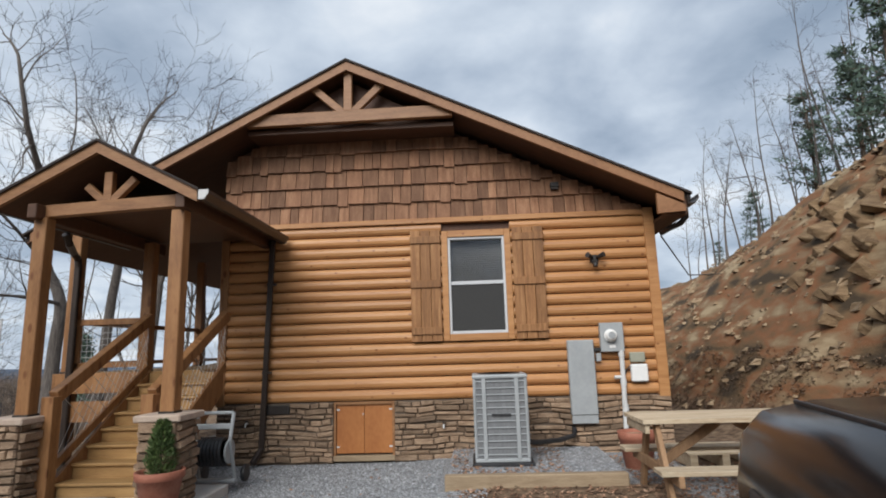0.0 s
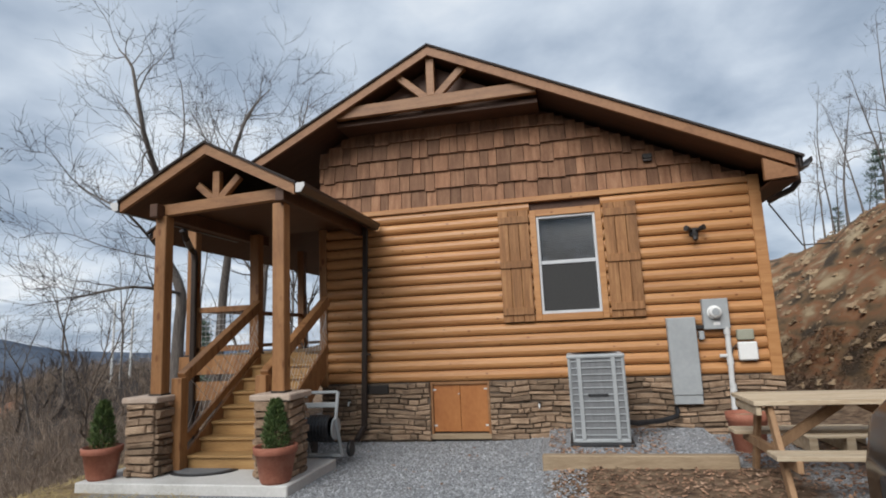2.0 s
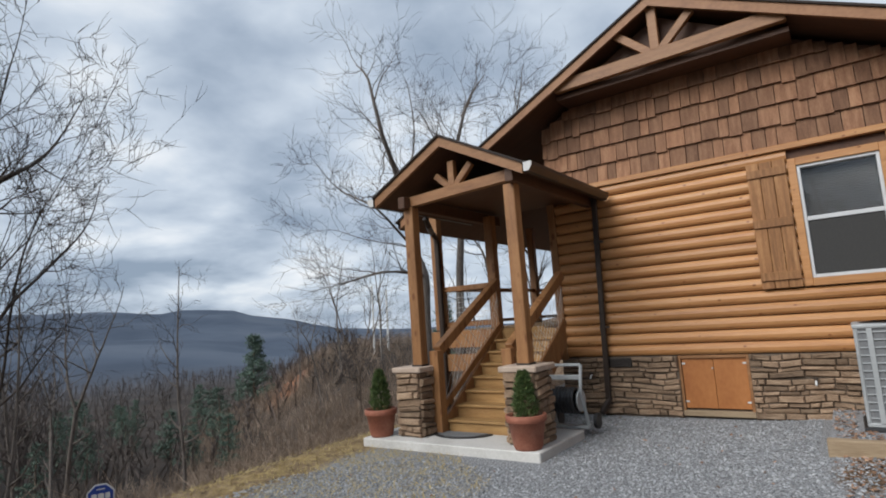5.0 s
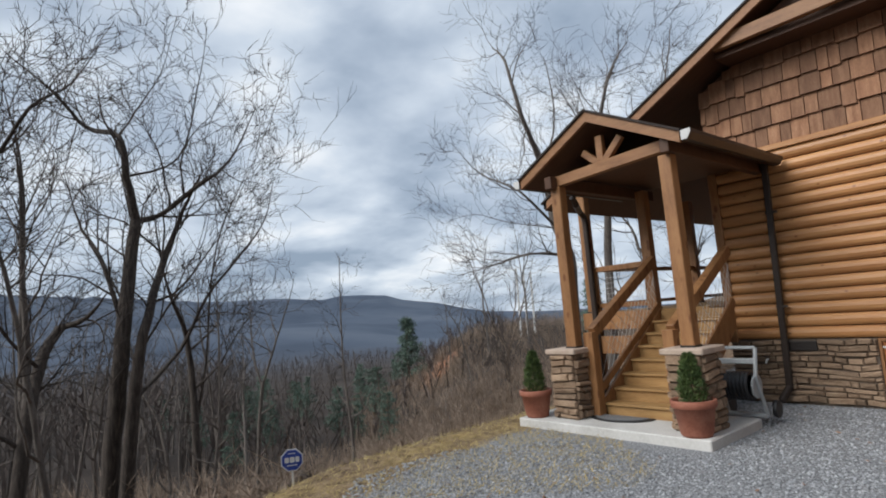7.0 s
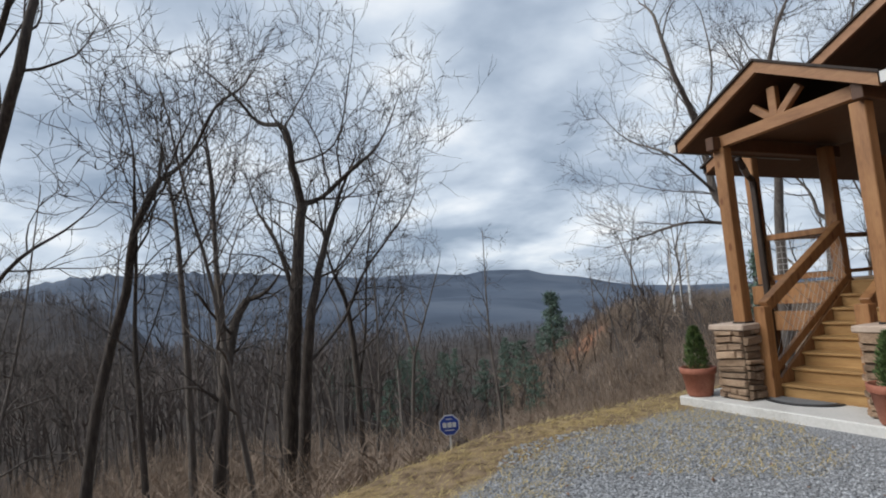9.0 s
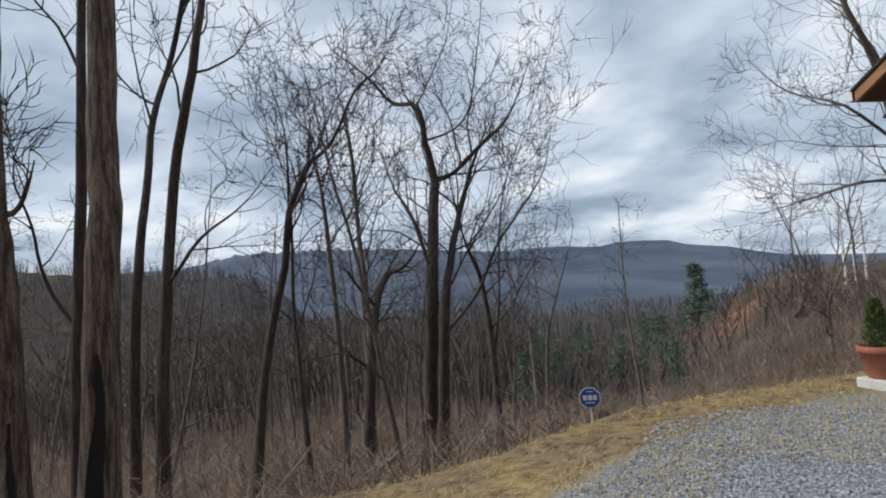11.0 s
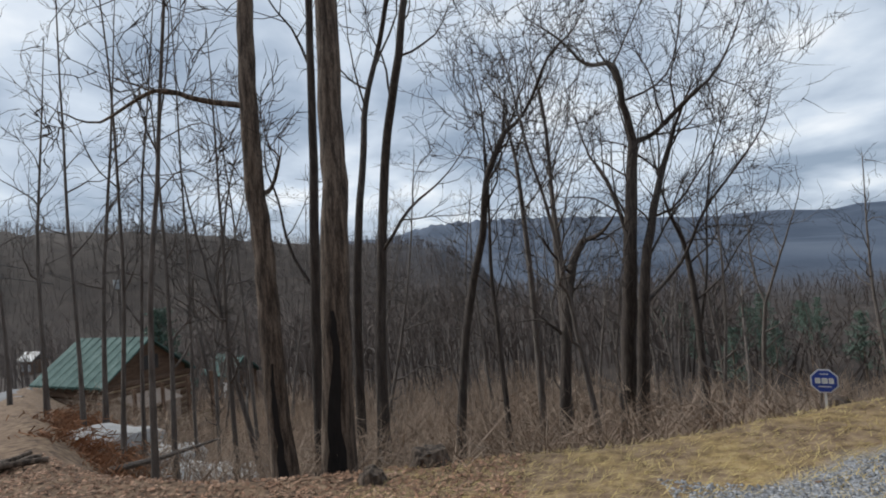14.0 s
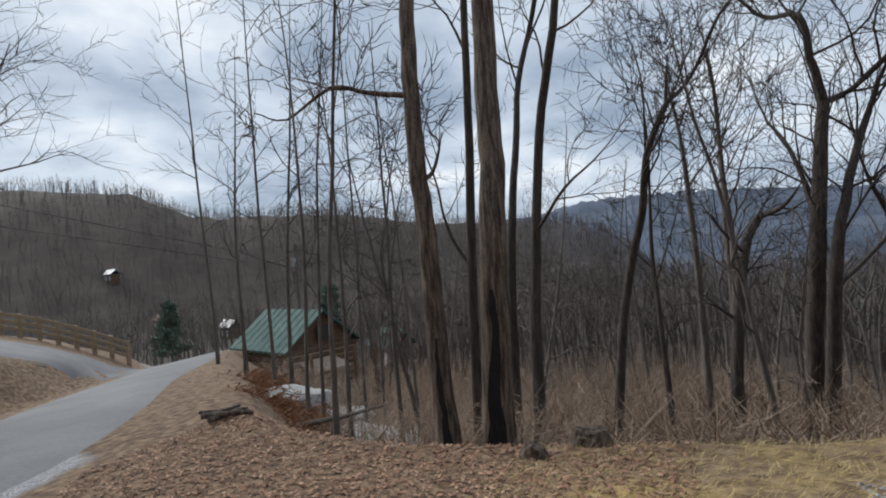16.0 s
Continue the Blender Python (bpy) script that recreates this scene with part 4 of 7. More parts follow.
# ------------------------------------------------------------------ things at the facade
def ac_unit():
    x0, x1, y0, y1, z0, z1 = .29, .905, -1.2, -.585, .20, 1.155
    a = thing("ac_condenser", ((x0 + x1) / 2, (y0 + y1) / 2, .12), "tall grey steel air-conditioning condenser on a black pad", "air conditioner")
    part("pad", box(x0 - .03, x1 + .04, y0 - .03, y1 + .03, .10, .20, .01), M_BLACK, a, "black plastic pad")
    part("coil", box(x0 + .014, x1 - .014, y0 + .014, y1 - .014, z0 + .02, z1 - .03), M_ACFIN, a, "dark finned coil")
    part("base_pan", box(x0, x1, y0, y1, z0, z0 + .045, .012), M_ACSTEEL, a)
    part("top_cover", box(x0 - .008, x1 + .008, y0 - .008, y1 + .008, z1 - .045, z1, .016, segs=2), M_ACSTEEL, a)
    for x in (x0, x1 - .035):
        for y in (y0, y1 - .035):
            part("corner_post", box(x, x + .035, y, y + .035, z0 + .04, z1 - .04, .012), M_ACSTEEL, a)
    for x in (x0 + .10, x1 - .145):
        part("upright", box(x, x + .045, y0 - .006, y0 + .012, z0 + .04, z1 - .04, .004), M_ACSTEEL, a)
    n = 12
    for i in range(n):
        z = z0 + .05 + (i + .5) * (z1 - z0 - .09) / n
        part("louvre", box(x0 + .03, x1 - .03, y0 + .001, y0 + .03, z - .006, z + .006, .002), M_ACSTEEL, a)
        part("louvre", box(x1 - .03, x1 - .004, y0 + .05, y1 - .05, z - .010, z + .007, .003), M_ACSTEEL, a)
        part("louvre", box(x0 + .004, x0 + .03, y0 + .05, y1 - .05, z - .010, z + .007, .003), M_ACSTEEL, a)
    part("badge", box(x0 + .20, x1 - .20, y0 - .002, y0 + .003, z0 + .50, z0 + .525), M_BLACK, a, "small dark maker badge")
    g = bmesh.new()
    for k in range(5):
        lathe([(.05 + .05 * k, 0), (.055 + .05 * k, .004), (.05 + .05 * k, .008)], ((x0 + x1) / 2, (y0 + y1) / 2, z1), 24, bm=g)
    part("fan_grille", g, M_BLACK, a)
    part("service_line", pipe([(x1, -.8, .36), (x1 + .12, -.7, .33), (1.35, -.35, .30), (1.55, -.16, .32), (1.58, -.08, .38), (1.58, -.02, .40)], .030), M_BLACK, a, "black insulated refrigerant line")


ac_unit()
solid("edging_timber", box(-.02, 1.80, -1.83, -1.72, .0, .205, .01), M_EDGING, "weathered landscape timber edging the unit's gravel bed", "timber", org=(.9, -1.78, .1))
solid("gravel_bed", box(.0, 1.85, -1.72, -.06, -.05, .165), M_GRAVELBED, "raised bed behind the timber edging", "bed", "structure")


def electrics():
    p = thing("breaker_panel", (1.72, -.12, .49), "tall grey steel outdoor breaker panel", "electrical panel")
    part("cabinet", box(1.55, 1.895, -.125, -.035, .56, 1.525, .008), M_STEEL, p)
    part("cover", box(1.557, 1.888, -.135, -.125, .57, 1.515, .004), M_STEEL, p)
    part("lower_box", box(1.555, 1.89, -.12, -.035, .455, .565, .006), M_STEEL, p, "darker lower gutter box")
    m = thing("electric_meter", (2.14, -.12, 1.36), "grey meter socket box with round glass meter", "electric meter")
    part("socket_box", box(1.99, 2.295, -.125, -.035, 1.36, 1.74, .008), M_STEEL, m)
    g = lathe([(.078, 0), (.085, .015), (.085, .03), (.072, .035), (.068, .085), (.05, .10)], (0, 0, 0), 24)
    bmesh.ops.transform(g, matrix=pose(2.12, -.125, 1.57, 90, 0, 0), verts=g.verts)
    part("meter_glass", g, M_WHITEBOX, m, "round meter under a clear dome")
    g = lathe([(.045, 0), (.045, .012)], (0, 0, 0), 20)
    bmesh.ops.transform(g, matrix=pose(2.12, -.222, 1.575, 90, 0, 0), verts=g.verts)
    part("dial", g, M_STEEL, m)
    part("notice", box(2.10, 2.18, -.129, -.125, 1.41, 1.45), M_WHITEBOX, m, "small white notice")
    part("nipple", box(1.895, 1.99, -.10, -.05, 1.37, 1.42, .006), M_IRON, m)
    part("disconnect", box(1.925, 1.985, -.11, -.04, 1.24, 1.345, .005), M_STEEL, m)
    c = thing("conduit", (2.25, -.09, 0), "pale grey service conduit pipe with couplings", "conduit")
    part("tube", pipe([(2.255, -.09, 1.36), (2.25, -.09, .9), (2.235, -.09, .35), (2.235, -.09, .05)], .032), M_PVC, c)
    for z in (1.29, .92, .60):
        part("coupling", pipe([(2.252, -.09, z), (2.252, -.09, z + .09)], .039), M_PVC, c)
    part("stub", pipe([(2.14, -.09, 1.03), (2.24, -.09, 1.03)], .022), M_PVC, c)
    b = thing("utility_box", (2.46, -.06, 1.21), "olive-grey telephone junction box", "utility box")
    part("case", box(2.365, 2.56, -.09, -.03, 1.215, 1.345, .01), M_OLIVEBOX, b)
    b = thing("utility_box", (2.47, -.06, .96), "white plastic cable box with a dark cord", "utility box")
    part("case", box(2.362, 2.58, -.105, -.03, .965, 1.19, .015), M_WHITEBOX, b)
    part("cord", pipe([(2.36, -.07, 1.17), (2.31, -.06, 1.12), (2.29, -.06, 1.06)], .008, 6), M_BLACK, b)


electrics()


def wall_lamp():
    w = thing("wall_lamp", (2.0, -.03, 2.6), "small black twin-head outdoor flood lamp", "wall lamp")
    part("plate", box(1.95, 2.06, -.07, -.03, 2.56, 2.67, .01), M_IRON, w)
    for s in (-1, 1):
        part("head", pipe([(2.005 + s * .03, -.08, 2.63), (2.005 + s * .09, -.15, 2.65), (2.005 + s * .11, -.17, 2.655)], [.018, .034, .038]), M_IRON, w)
    part("sensor", pipe([(2.005, -.08, 2.58), (2.005, -.12, 2.53), (2.005, -.13, 2.50)], [.025, .035, .03]), M_IRON, w)


wall_lamp()


def hatch():
    h = thing("crawlspace_hatch", (-1.2, -.02, .1), "orange plywood double crawlspace hatch in a wooden frame", "hatch")
    for xa, xb in ((-1.575, -1.198), (-1.194, -.818)):
        part("door", box(xa, xb, .02, .04, .125, .755, .004), M_HATCH, h)
    part("frame", box(-1.61, -1.577, -.01, .06, .08, .795, .004), M_BEAM, h)
    part("frame", box(-.816, -.782, -.01, .06, .08, .795, .004), M_BEAM, h)
    part("frame", box(-1.577, -.816, -.01, .06, .757, .795, .004), M_BEAM, h)
    part("threshold", box(-1.61, -.782, -.02, .06, .03, .10, .006), M_EDGING, h)
    part("knob", lathe([(.006, 0), (.012, .01), (.006, .02)], (-1.21, .01, .62), 10), M_PVC, h, "small metal knob")
    for z in (.2, .68):
        for xa in (-1.577, -.86):
            part("hinge", box(xa, xa + .045, .012, .02, z, z + .02), M_PVC, h)


hatch()


def vents():
    v = thing("foundation_vent", (-2.37, -.04, .72), "dark louvred foundation vent in the stone", "vent")
    part("frame", box(-2.53, -2.21, -.05, -.02, .655, .775, .005), M_IRON, v)
    for k in range(4):
        part("slat", box(-2.51, -2.23, -.056, -.04, .672 + .025 * k, .680 + .025 * k), M_BRONZE, v)
    g = thing("gable_vent", (1.53, -.05, 3.68), "small dark exhaust hood on the shingles", "vent")
    part("hood", box(1.47, 1.59, -.10, -.02, 3.65, 3.72, .008), M_IRON, g)
    part("flap", box(1.475, 1.585, -.085, -.03, 3.62, 3.65, .004), M_BRONZE, g)
    for x, z in ((-2.78, .55), (-.12, .48)):
        t = thing("hose_bib", (x, -.06, z), "brass outdoor water tap on the stone wall", "tap")
        part("spout", pipe([(x, -.03, z), (x, -.10, z), (x, -.13, z - .04)], .012, 8), M_PVC, t)
        part("handle", lathe([(.03, 0), (.03, .008)], (x, -.09, z + .03), 12), M_IRON, t)


vents()


def downspout():
    d = thing("downspout", (-2.55, -.09, .08), "dark bronze downspout running down the log wall", "downspout")
    part("tube", beam((-2.47, -.10, 3.10), (-2.56, -.10, .20), .055, .075, bevel=.01), M_BRONZE, d)
    part("outlet", beam((-2.47, -.10, 3.08), (-2.42, -.12, 3.14), .055, .07, bevel=.01), M_BRONZE, d)
    part("shoe", beam((-2.56, -.09, .22), (-2.62, -.25, .06), .06, .08, bevel=.01), M_BRONZE, d)
    for z in (1.2, 2.4):
        part("strap", box(-2.60 + (z - .2) * .03, -2.47 + (z - .2) * .03, -.132, -.09, z, z + .03), M_BRONZE, d)
    e = thing("downspout", (-5.0, -.55, .9), "dark downspout with an elbow at the far porch post", "downspout")
    part("tube", beam((-4.96, -.58, 2.75), (-4.96, -.58, -.1), .06, .08, bevel=.01), M_BRONZE, e)
    part("elbow", pipe([(-4.62, -2.3 + 1.0, 2.98), (-4.64, -1.2, 2.88), (-4.92, -.75, 2.86), (-4.96, -.60, 2.80), (-4.96, -.58, 2.7)], .045, 8), M_BRONZE, e)


downspout()

# ------------------------------------------------------------------ trees
class Tubes:
    def __init__(self):
        self.v, self.f = [], []

    def add(self, pts, rad, sides):
        base = len(self.v)
        n = len(pts)
        for i in range(n):
            d = pts[min(i + 1, n - 1)] - pts[max(i - 1, 0)]
            d.normalize()
            u = d.cross(Vector((0.37, 0.91, 0.17)))
            u.normalize()
            w = d.cross(u)
            for k in range(sides):
                a = 6.2832 * k / sides
                self.v.append(pts[i] + (u * math.cos(a) + w * math.sin(a)) * rad[i])
        for i in range(n - 1):
            for k in range(sides):
                a, b = base + i * sides + k, base + i * sides + (k + 1) % sides
                self.f.append((a, b, b + sides, a + sides))

    def mesh(self, name, mat_, smooth_=True):
        me = bpy.data.meshes.new(name)
        me.from_pydata([tuple(p) for p in self.v], [], self.f)
        me.materials.append(mat_)
        if smooth_:
            me.polygons.foreach_set("use_smooth", [True] * len(me.polygons))
        return me


def limb_path(r, p, d, length, segs, wob, lift):
    pts = [p.copy()]
    d = d.normalized()
    for _ in range(segs):
        d = (d + Vector((r.gauss(0, wob), r.gauss(0, wob), r.gauss(0, wob) + lift))).normalized()
        p = p + d * (length / segs)
        pts.append(p.copy())
    return pts, d


def side_dir(r, d, spread):
    u = d.cross(Vector((r.gauss(0, 1), r.gauss(0, 1), r.gauss(0, 1))))
    u.normalize()
    return (d * math.cos(spread) + u * math.sin(spread)).normalized()


def grow(r, wood, twig, p, d, length, rad, level, depth, kids, lift):
    segs = 6 if level <= 1 else (4 if level == 2 else 3)
    pts, dd = limb_path(r, p, d, length, segs, (0.14, 0.20, 0.24, 0.26)[min(level, 3)], lift)
    rads = [rad * (1 - 0.78 * i / segs) for i in range(segs + 1)]
    (wood if level <= 1 else twig).add(pts, rads, 5 if level <= 1 else 3)
    if level >= depth:
        return
    n = max(2, int(kids[level] + r.uniform(-1, 1)))
    for k in range(n):
        t = r.uniform(0.25, 0.98) if k else 0.98
        i = min(int(t * segs), segs - 1)
        q = pts[i].lerp(pts[i + 1], t * segs - i)
        dr = (pts[i + 1] - pts[i]).normalized()
        grow(r, wood, twig, q, side_dir(r, dr, r.uniform(0.40, 1.0)), length * r.uniform(0.42, 0.68), max(rads[i] * 0.58, 0.007), level + 1, depth, kids, lift)


def make_tree(name, seed, loc, h, rad, label, forks=0, fork_at=0.4, first=0.45, limbs=12, lean=(0, 0), bend=0.03, reach=0.34, kids=(0, 6, 5, 4), depth=3, bark=None, lift=0.045, flare=1.5, group="bare trees on the slope"):
    """A leafless tree: tapered trunk, forking leaders, limbs and fine twigs."""
    r = random.Random(seed)
    wood, limb, twig = Tubes(), Tubes(), Tubes()
    th = h * (fork_at if forks else 1.0)
    segs = 12
    p = Vector((0, 0, -0.5))
    d = Vector((lean[0], lean[1], 1)).normalized()
    pts, rads = [p.copy()], [rad * flare]
    for i in range(segs):
        d = (d + Vector((r.gauss(0, bend), r.gauss(0, bend), 0.03))).normalized()
        p = p + d * ((th + 0.5) / segs)
        pts.append(p.copy())
        f = (i + 1) / segs
        rads.append(rad * ((1.08 - 0.35 * f) if forks else max(1.05 - 0.92 * f, 0.06)) + (rad * (flare - 1) * max(0, 1 - f * 6)))
    wood.add(pts, rads, 10)
    tips = []
    if forks:
        for k in range(forks):
            a = 6.28 * k / forks + r.uniform(-0.4, 0.4)
            sp = r.uniform(0.28, 0.55)
            dd = Vector((math.cos(a) * math.sin(sp), math.sin(a) * math.sin(sp), math.cos(sp)))
            lp, _ = limb_path(r, pts[-1] - d * 0.05, (dd + d * 0.4), h * (1 - fork_at) * r.uniform(0.8, 1.0), 9, 0.09, 0.05)
            lr = [rads[-1] * 0.74 * (1 - 0.9 * i / 9) + 0.004 for i in range(10)]
            wood.add(lp, lr, 7)
            tips.append((lp, lr))
    stems = [(pts, rads, first)] if not forks else [(lp, lr, 0.12) for lp, lr in tips] + [(pts, rads, first)]
    for sp_, sr, st in stems:
        n = limbs if not forks else (max(3, limbs // 3) if sp_ is pts else limbs)
        m = len(sp_) - 1
        for k in range(n):
            t = st + (0.99 - st) * (k + r.random()) / n
            i = min(int(t * m), m - 1)
            q = sp_[i].lerp(sp_[i + 1], t * m - i)
            dr = (sp_[i + 1] - sp_[i]).normalized()
            ln = h * reach * (1.15 - 0.75 * t) * r.uniform(0.6, 1.15)
            grow(r, limb, twig, q, side_dir(r, dr, r.uniform(0.6, 1.15)), ln, min(sr[i] * 0.62, 0.06 + 0.012 * ln), 1, depth, kids, lift)
    ob = thing(name, loc, label, "tree", group)
    off = len(wood.v)
    wood.v.extend(limb.v)
    wood.f.extend(tuple(i + off for i in f) for f in limb.f)
    for nm, tb, mt in (("trunk", wood, bark or M_BARK), ("crown", twig, M_TWIG)):
        if tb.v:
            o = new(nm, tb.mesh(nm, mt))
            o.parent = ob
            ORG[o.name] = Vector(loc)
    return ob


def at_bearing(az, d, z=None):
    x, y = 0.29 - d * math.sin(radians(az)), -8.05 + d * math.cos(radians(az))
    return (x, y, flat_z(x, y) if z is None else z)


def traced_tree(name, seed, d, rad, stems, label, bark, top=0, first=.4, dense=1.0, group="bare trees on the slope", char=0):
    """A leafless tree with its own bends: each stem runs through (bearing, height) turns, d metres off; limbs and twigs grow along it."""
    r = random.Random(seed)
    wood, twig = Tubes(), Tubes()
    base = Vector(at_bearing(stems[0][0][0], d))
    def spot(az, z):
        k = min(1, max(0, (z - base.z) / 4))
        return Vector(at_bearing(az, d * (1 + .05 * k * math.sin(az * .9 + seed)), z)) - base
    done = []
    for si, st in enumerate(stems):
        pts = [spot(a, z) for a, z in st]
        if si == 0:
            pts[0].z = -.4
            if top:
                up = (pts[-1] - pts[-2]).normalized()
                while pts[-1].z < top:
                    up = (up + Vector((r.gauss(0, .05), r.gauss(0, .05), .06))).normalized()
                    pts.append(pts[-1] + up * 1.5)
        line = []
        for i in range(len(pts) - 1):
            p0, p1, p2, p3 = pts[max(i - 1, 0)], pts[i], pts[i + 1], pts[min(i + 2, len(pts) - 1)]
            for k in range(4):
                u = k / 4
                line.append(.5 * (2 * p1 + (p2 - p0) * u + (2 * p0 - 5 * p1 + 4 * p2 - p3) * u * u + (3 * p1 - p0 - 3 * p2 + p3) * u ** 3))
        line.append(pts[-1])
        n = len(line) - 1
        wob = rad * .05
        line = [p + Vector((r.gauss(0, wob), r.gauss(0, wob), 0)) * min(1, i * .5) for i, p in enumerate(line)]
        if si == 0:
            end = .62 if any(q[0] == st[-1] for q in stems[1:]) else (.12 if top else .06)
            rads = [rad * (1.06 - (1.06 - end) * (i / n) + .42 * max(0, 1 - i / 3.0)) for i in range(n + 1)]
        else:
            start = min(((q - line[0]).length, w) for q, w in done)[1]
            whole = any(q[-1] == st[0] for q in stems[:si])
            rads = [max(start * (.82 if whole else .38) * (1 - .90 * (i / n) ** 1.15), .007) for i in range(n + 1)]
        done.extend(zip(line, rads))
        wood.add(line, rads, 12 if si == 0 else 7)
        length = sum((b - a).length for a, b in zip(line, line[1:]))
        f0 = first if si == 0 else .15
        many = int(2 + 1.0 * length * (1 - f0) * dense)
        for k in range(many):
            t = f0 + (.99 - f0) * (k + r.random()) / many
            t = min(t, .99)
            i = min(int(t * n), n - 1)
            q = line[i].lerp(line[i + 1], t * n - i)
            dr = (line[i + 1] - line[i]).normalized()
            ln = (1.0 + .13 * min(length, 9)) * r.uniform(.5, 1.3) * (1.15 - .45 * t) * (d / 12) ** .35
            grow(r, wood, twig, q, side_dir(r, dr, r.uniform(.45, .95)), ln, min(rads[i] * .5, .010 + .008 * ln), 1, 3, (0, 6, 4, 3), .07)
    ob = thing(name, tuple(base), label, "tree", group)
    for nm, tb, mt in (("trunk", wood, bark), ("crown", twig, M_TWIG)):
        o = new(nm, tb.mesh(nm, mt))
        o.parent = ob
        ORG[o.name] = base.copy()
    if char:
        # burnt bark on the side towards the yard, ragged at its edges
        a0 = math.atan2(-8.05 - base.y, .29 - base.x) - .15
        foot = done[:9]
        b = bmesh.new()
        rows = []
        for i in range(15):
            u = i / 14 * 4.4 + .4
            k = int(u)
            c = foot[k][0].lerp(foot[k + 1][0], u - k)
            w = foot[k][1] + (foot[k + 1][1] - foot[k][1]) * (u - k)
            half = char * (1.05 - .062 * i) * r.uniform(.7, 1.15)
            sway = r.uniform(-.1, .1)
            rows.append([b.verts.new(base + c + Vector((math.cos(a0 + sway + half * q), math.sin(a0 + sway + half * q), 0)) * (w * 1.03 + .006)) for q in (-1, -.6, -.2, .2, .6, 1)])
        for r0, r1 in zip(rows, rows[1:]):
            for q in range(5):
                b.faces.new((r0[q], r0[q + 1], r1[q + 1], r1[q]))
        part("scorched_bark", b, M_CHAR, ob, "blackened scorched bark at the foot")
    return ob


# named trees along the edge
traced_tree("big_tree", 6, 6.1, 0.158, [[(110.2, -0.62), (109.5, 0.79), (108.9, 1.99), (108.5, 2.91), (108.2, 4.46), (107.9, 5.41)]], "large straight leafless tree with furrowed grey-brown bark, scorched at its foot", M_BARK, 17, 0.5, 0.8, char=.75)
traced_tree("big_tree", 5, 5.9, 0.118, [[(115.1, -0.58), (115.6, 0.38), (115.8, 1.45), (116.2, 2.3), (116.4, 3.16), (116.1, 4.32), (115.9, 5.2)], [(116.2, 2.33), (114.6, 2.41), (113.5, 2.81)], [(116.5, 3.21), (120.8, 3.3), (124.6, 3.24), (129, 3.06), (132.1, 2.98)]], "leaning leafless tree with furrowed bark and darkened foot", M_BARK, 15, 0.55, 0.9, char=.5)
traced_tree("slim_tree", 7, 8, 0.075, [[(111.9, -0.91), (111.3, 0.62), (110.6, 2.58), (110.2, 3.77), (109.8, 5.4), (109.7, 6.63)], [(111.1, 1.24), (113.3, 1.89), (114, 2.52), (115.1, 3.07), (114, 3.77)]], "slim dark leafless tree with a crooked side limb", M_DARKBARK, 13, 0.35, 1.1)
traced_tree("slim_tree", 8, 8.3, 0.09, [[(105.7, -1.38), (105.1, 0.17), (104.5, 1.32), (103.2, 3.15), (101.1, 4.51), (99.8, 5.71), (98.8, 6.84)], [(104.2, 1.73), (101.1, 2.29), (97.3, 2.84), (94.2, 3.23)]], "slim swaying leafless tree with upturned limbs", M_DARKBARK, 13, 0.35, 1.2)
traced_tree("slim_tree", 9, 9.5, 0.075, [[(107.7, -1.46), (107.2, 0.4), (106.5, 1.99), (105.5, 3.23), (104.7, 4.39), (102.8, 5.55), (101.2, 6.54), (99.9, 7.63)], [(104.8, 4.29), (105.9, 5.07), (106.1, 5.95)]], "slim leafless tree behind the larger trunks", M_DARKBARK, 13, 0.35, 1.2)
traced_tree("crooked_tree", 10, 9.5, 0.075, [[(98.5, -1.54), (96.3, 0.23), (93.8, 1.93), (93, 2.79), (90.9, 3.54)], [(90.9, 3.54), (88.3, 4.13), (85.8, 4.7), (82.9, 5.3), (80.8, 6.1)], [(93.1, 2.8), (92.9, 3.87), (93.8, 4.86), (95.5, 5.58)], [(90.9, 3.54), (90.4, 4.36)]], "thin leaning leafless tree with a wide forked top", M_DARKBARK, 0, 0.6, 1.5)
traced_tree("slim_tree", 11, 9.2, 0.05, [[(92.3, -1.51), (92.9, -0.14), (93.2, 1.16), (93, 2.19), (92.8, 3.03), (93, 3.98)], [(93.1, 0.79), (90.9, 1.79), (90.1, 2.33)]], "thin bent leafless tree on the slope", M_DARKBARK, 0, 0.35, 1.4)
traced_tree("slim_tree", 12, 11.5, 0.075, [[(89.2, -2.28), (89.1, -0.12), (89.4, 1.97), (89.8, 3.37), (90.5, 4.33), (91.2, 5.29)], [(89.7, 3.25), (88.1, 4.28), (86.6, 5.3)]], "pale slim leafless tree on the slope", M_BARKGREY, 0, 0.4, 1.2)
traced_tree("slim_tree", 13, 11.5, 0.07, [[(86.5, -2.18), (86.4, 0.31), (86.5, 1.8), (86.4, 3.54), (86.7, 4.71), (88.1, 5.93)], [(86.4, 3.54), (83.8, 4.4), (82.6, 5.29)]], "pale slim leafless tree with a forked top", M_BARKGREY, 0, 0.4, 1.3)
traced_tree("crooked_tree", 14, 10.5, 0.11, [[(87.5, -2.07), (86.5, -0.42), (85.3, 1.12), (83.9, 1.73)], [(85.2, 1.12), (87.5, 1.68), (88.7, 2.12)], [(86.1, -0.01), (88.7, 0.35), (92.1, 0.26)], [(83.9, 1.73), (81.9, 1.85), (80.4, 2.19)]], "crooked broken leafless tree with bent limbs", M_DARKBARK, 0, 0.25, 1.3)
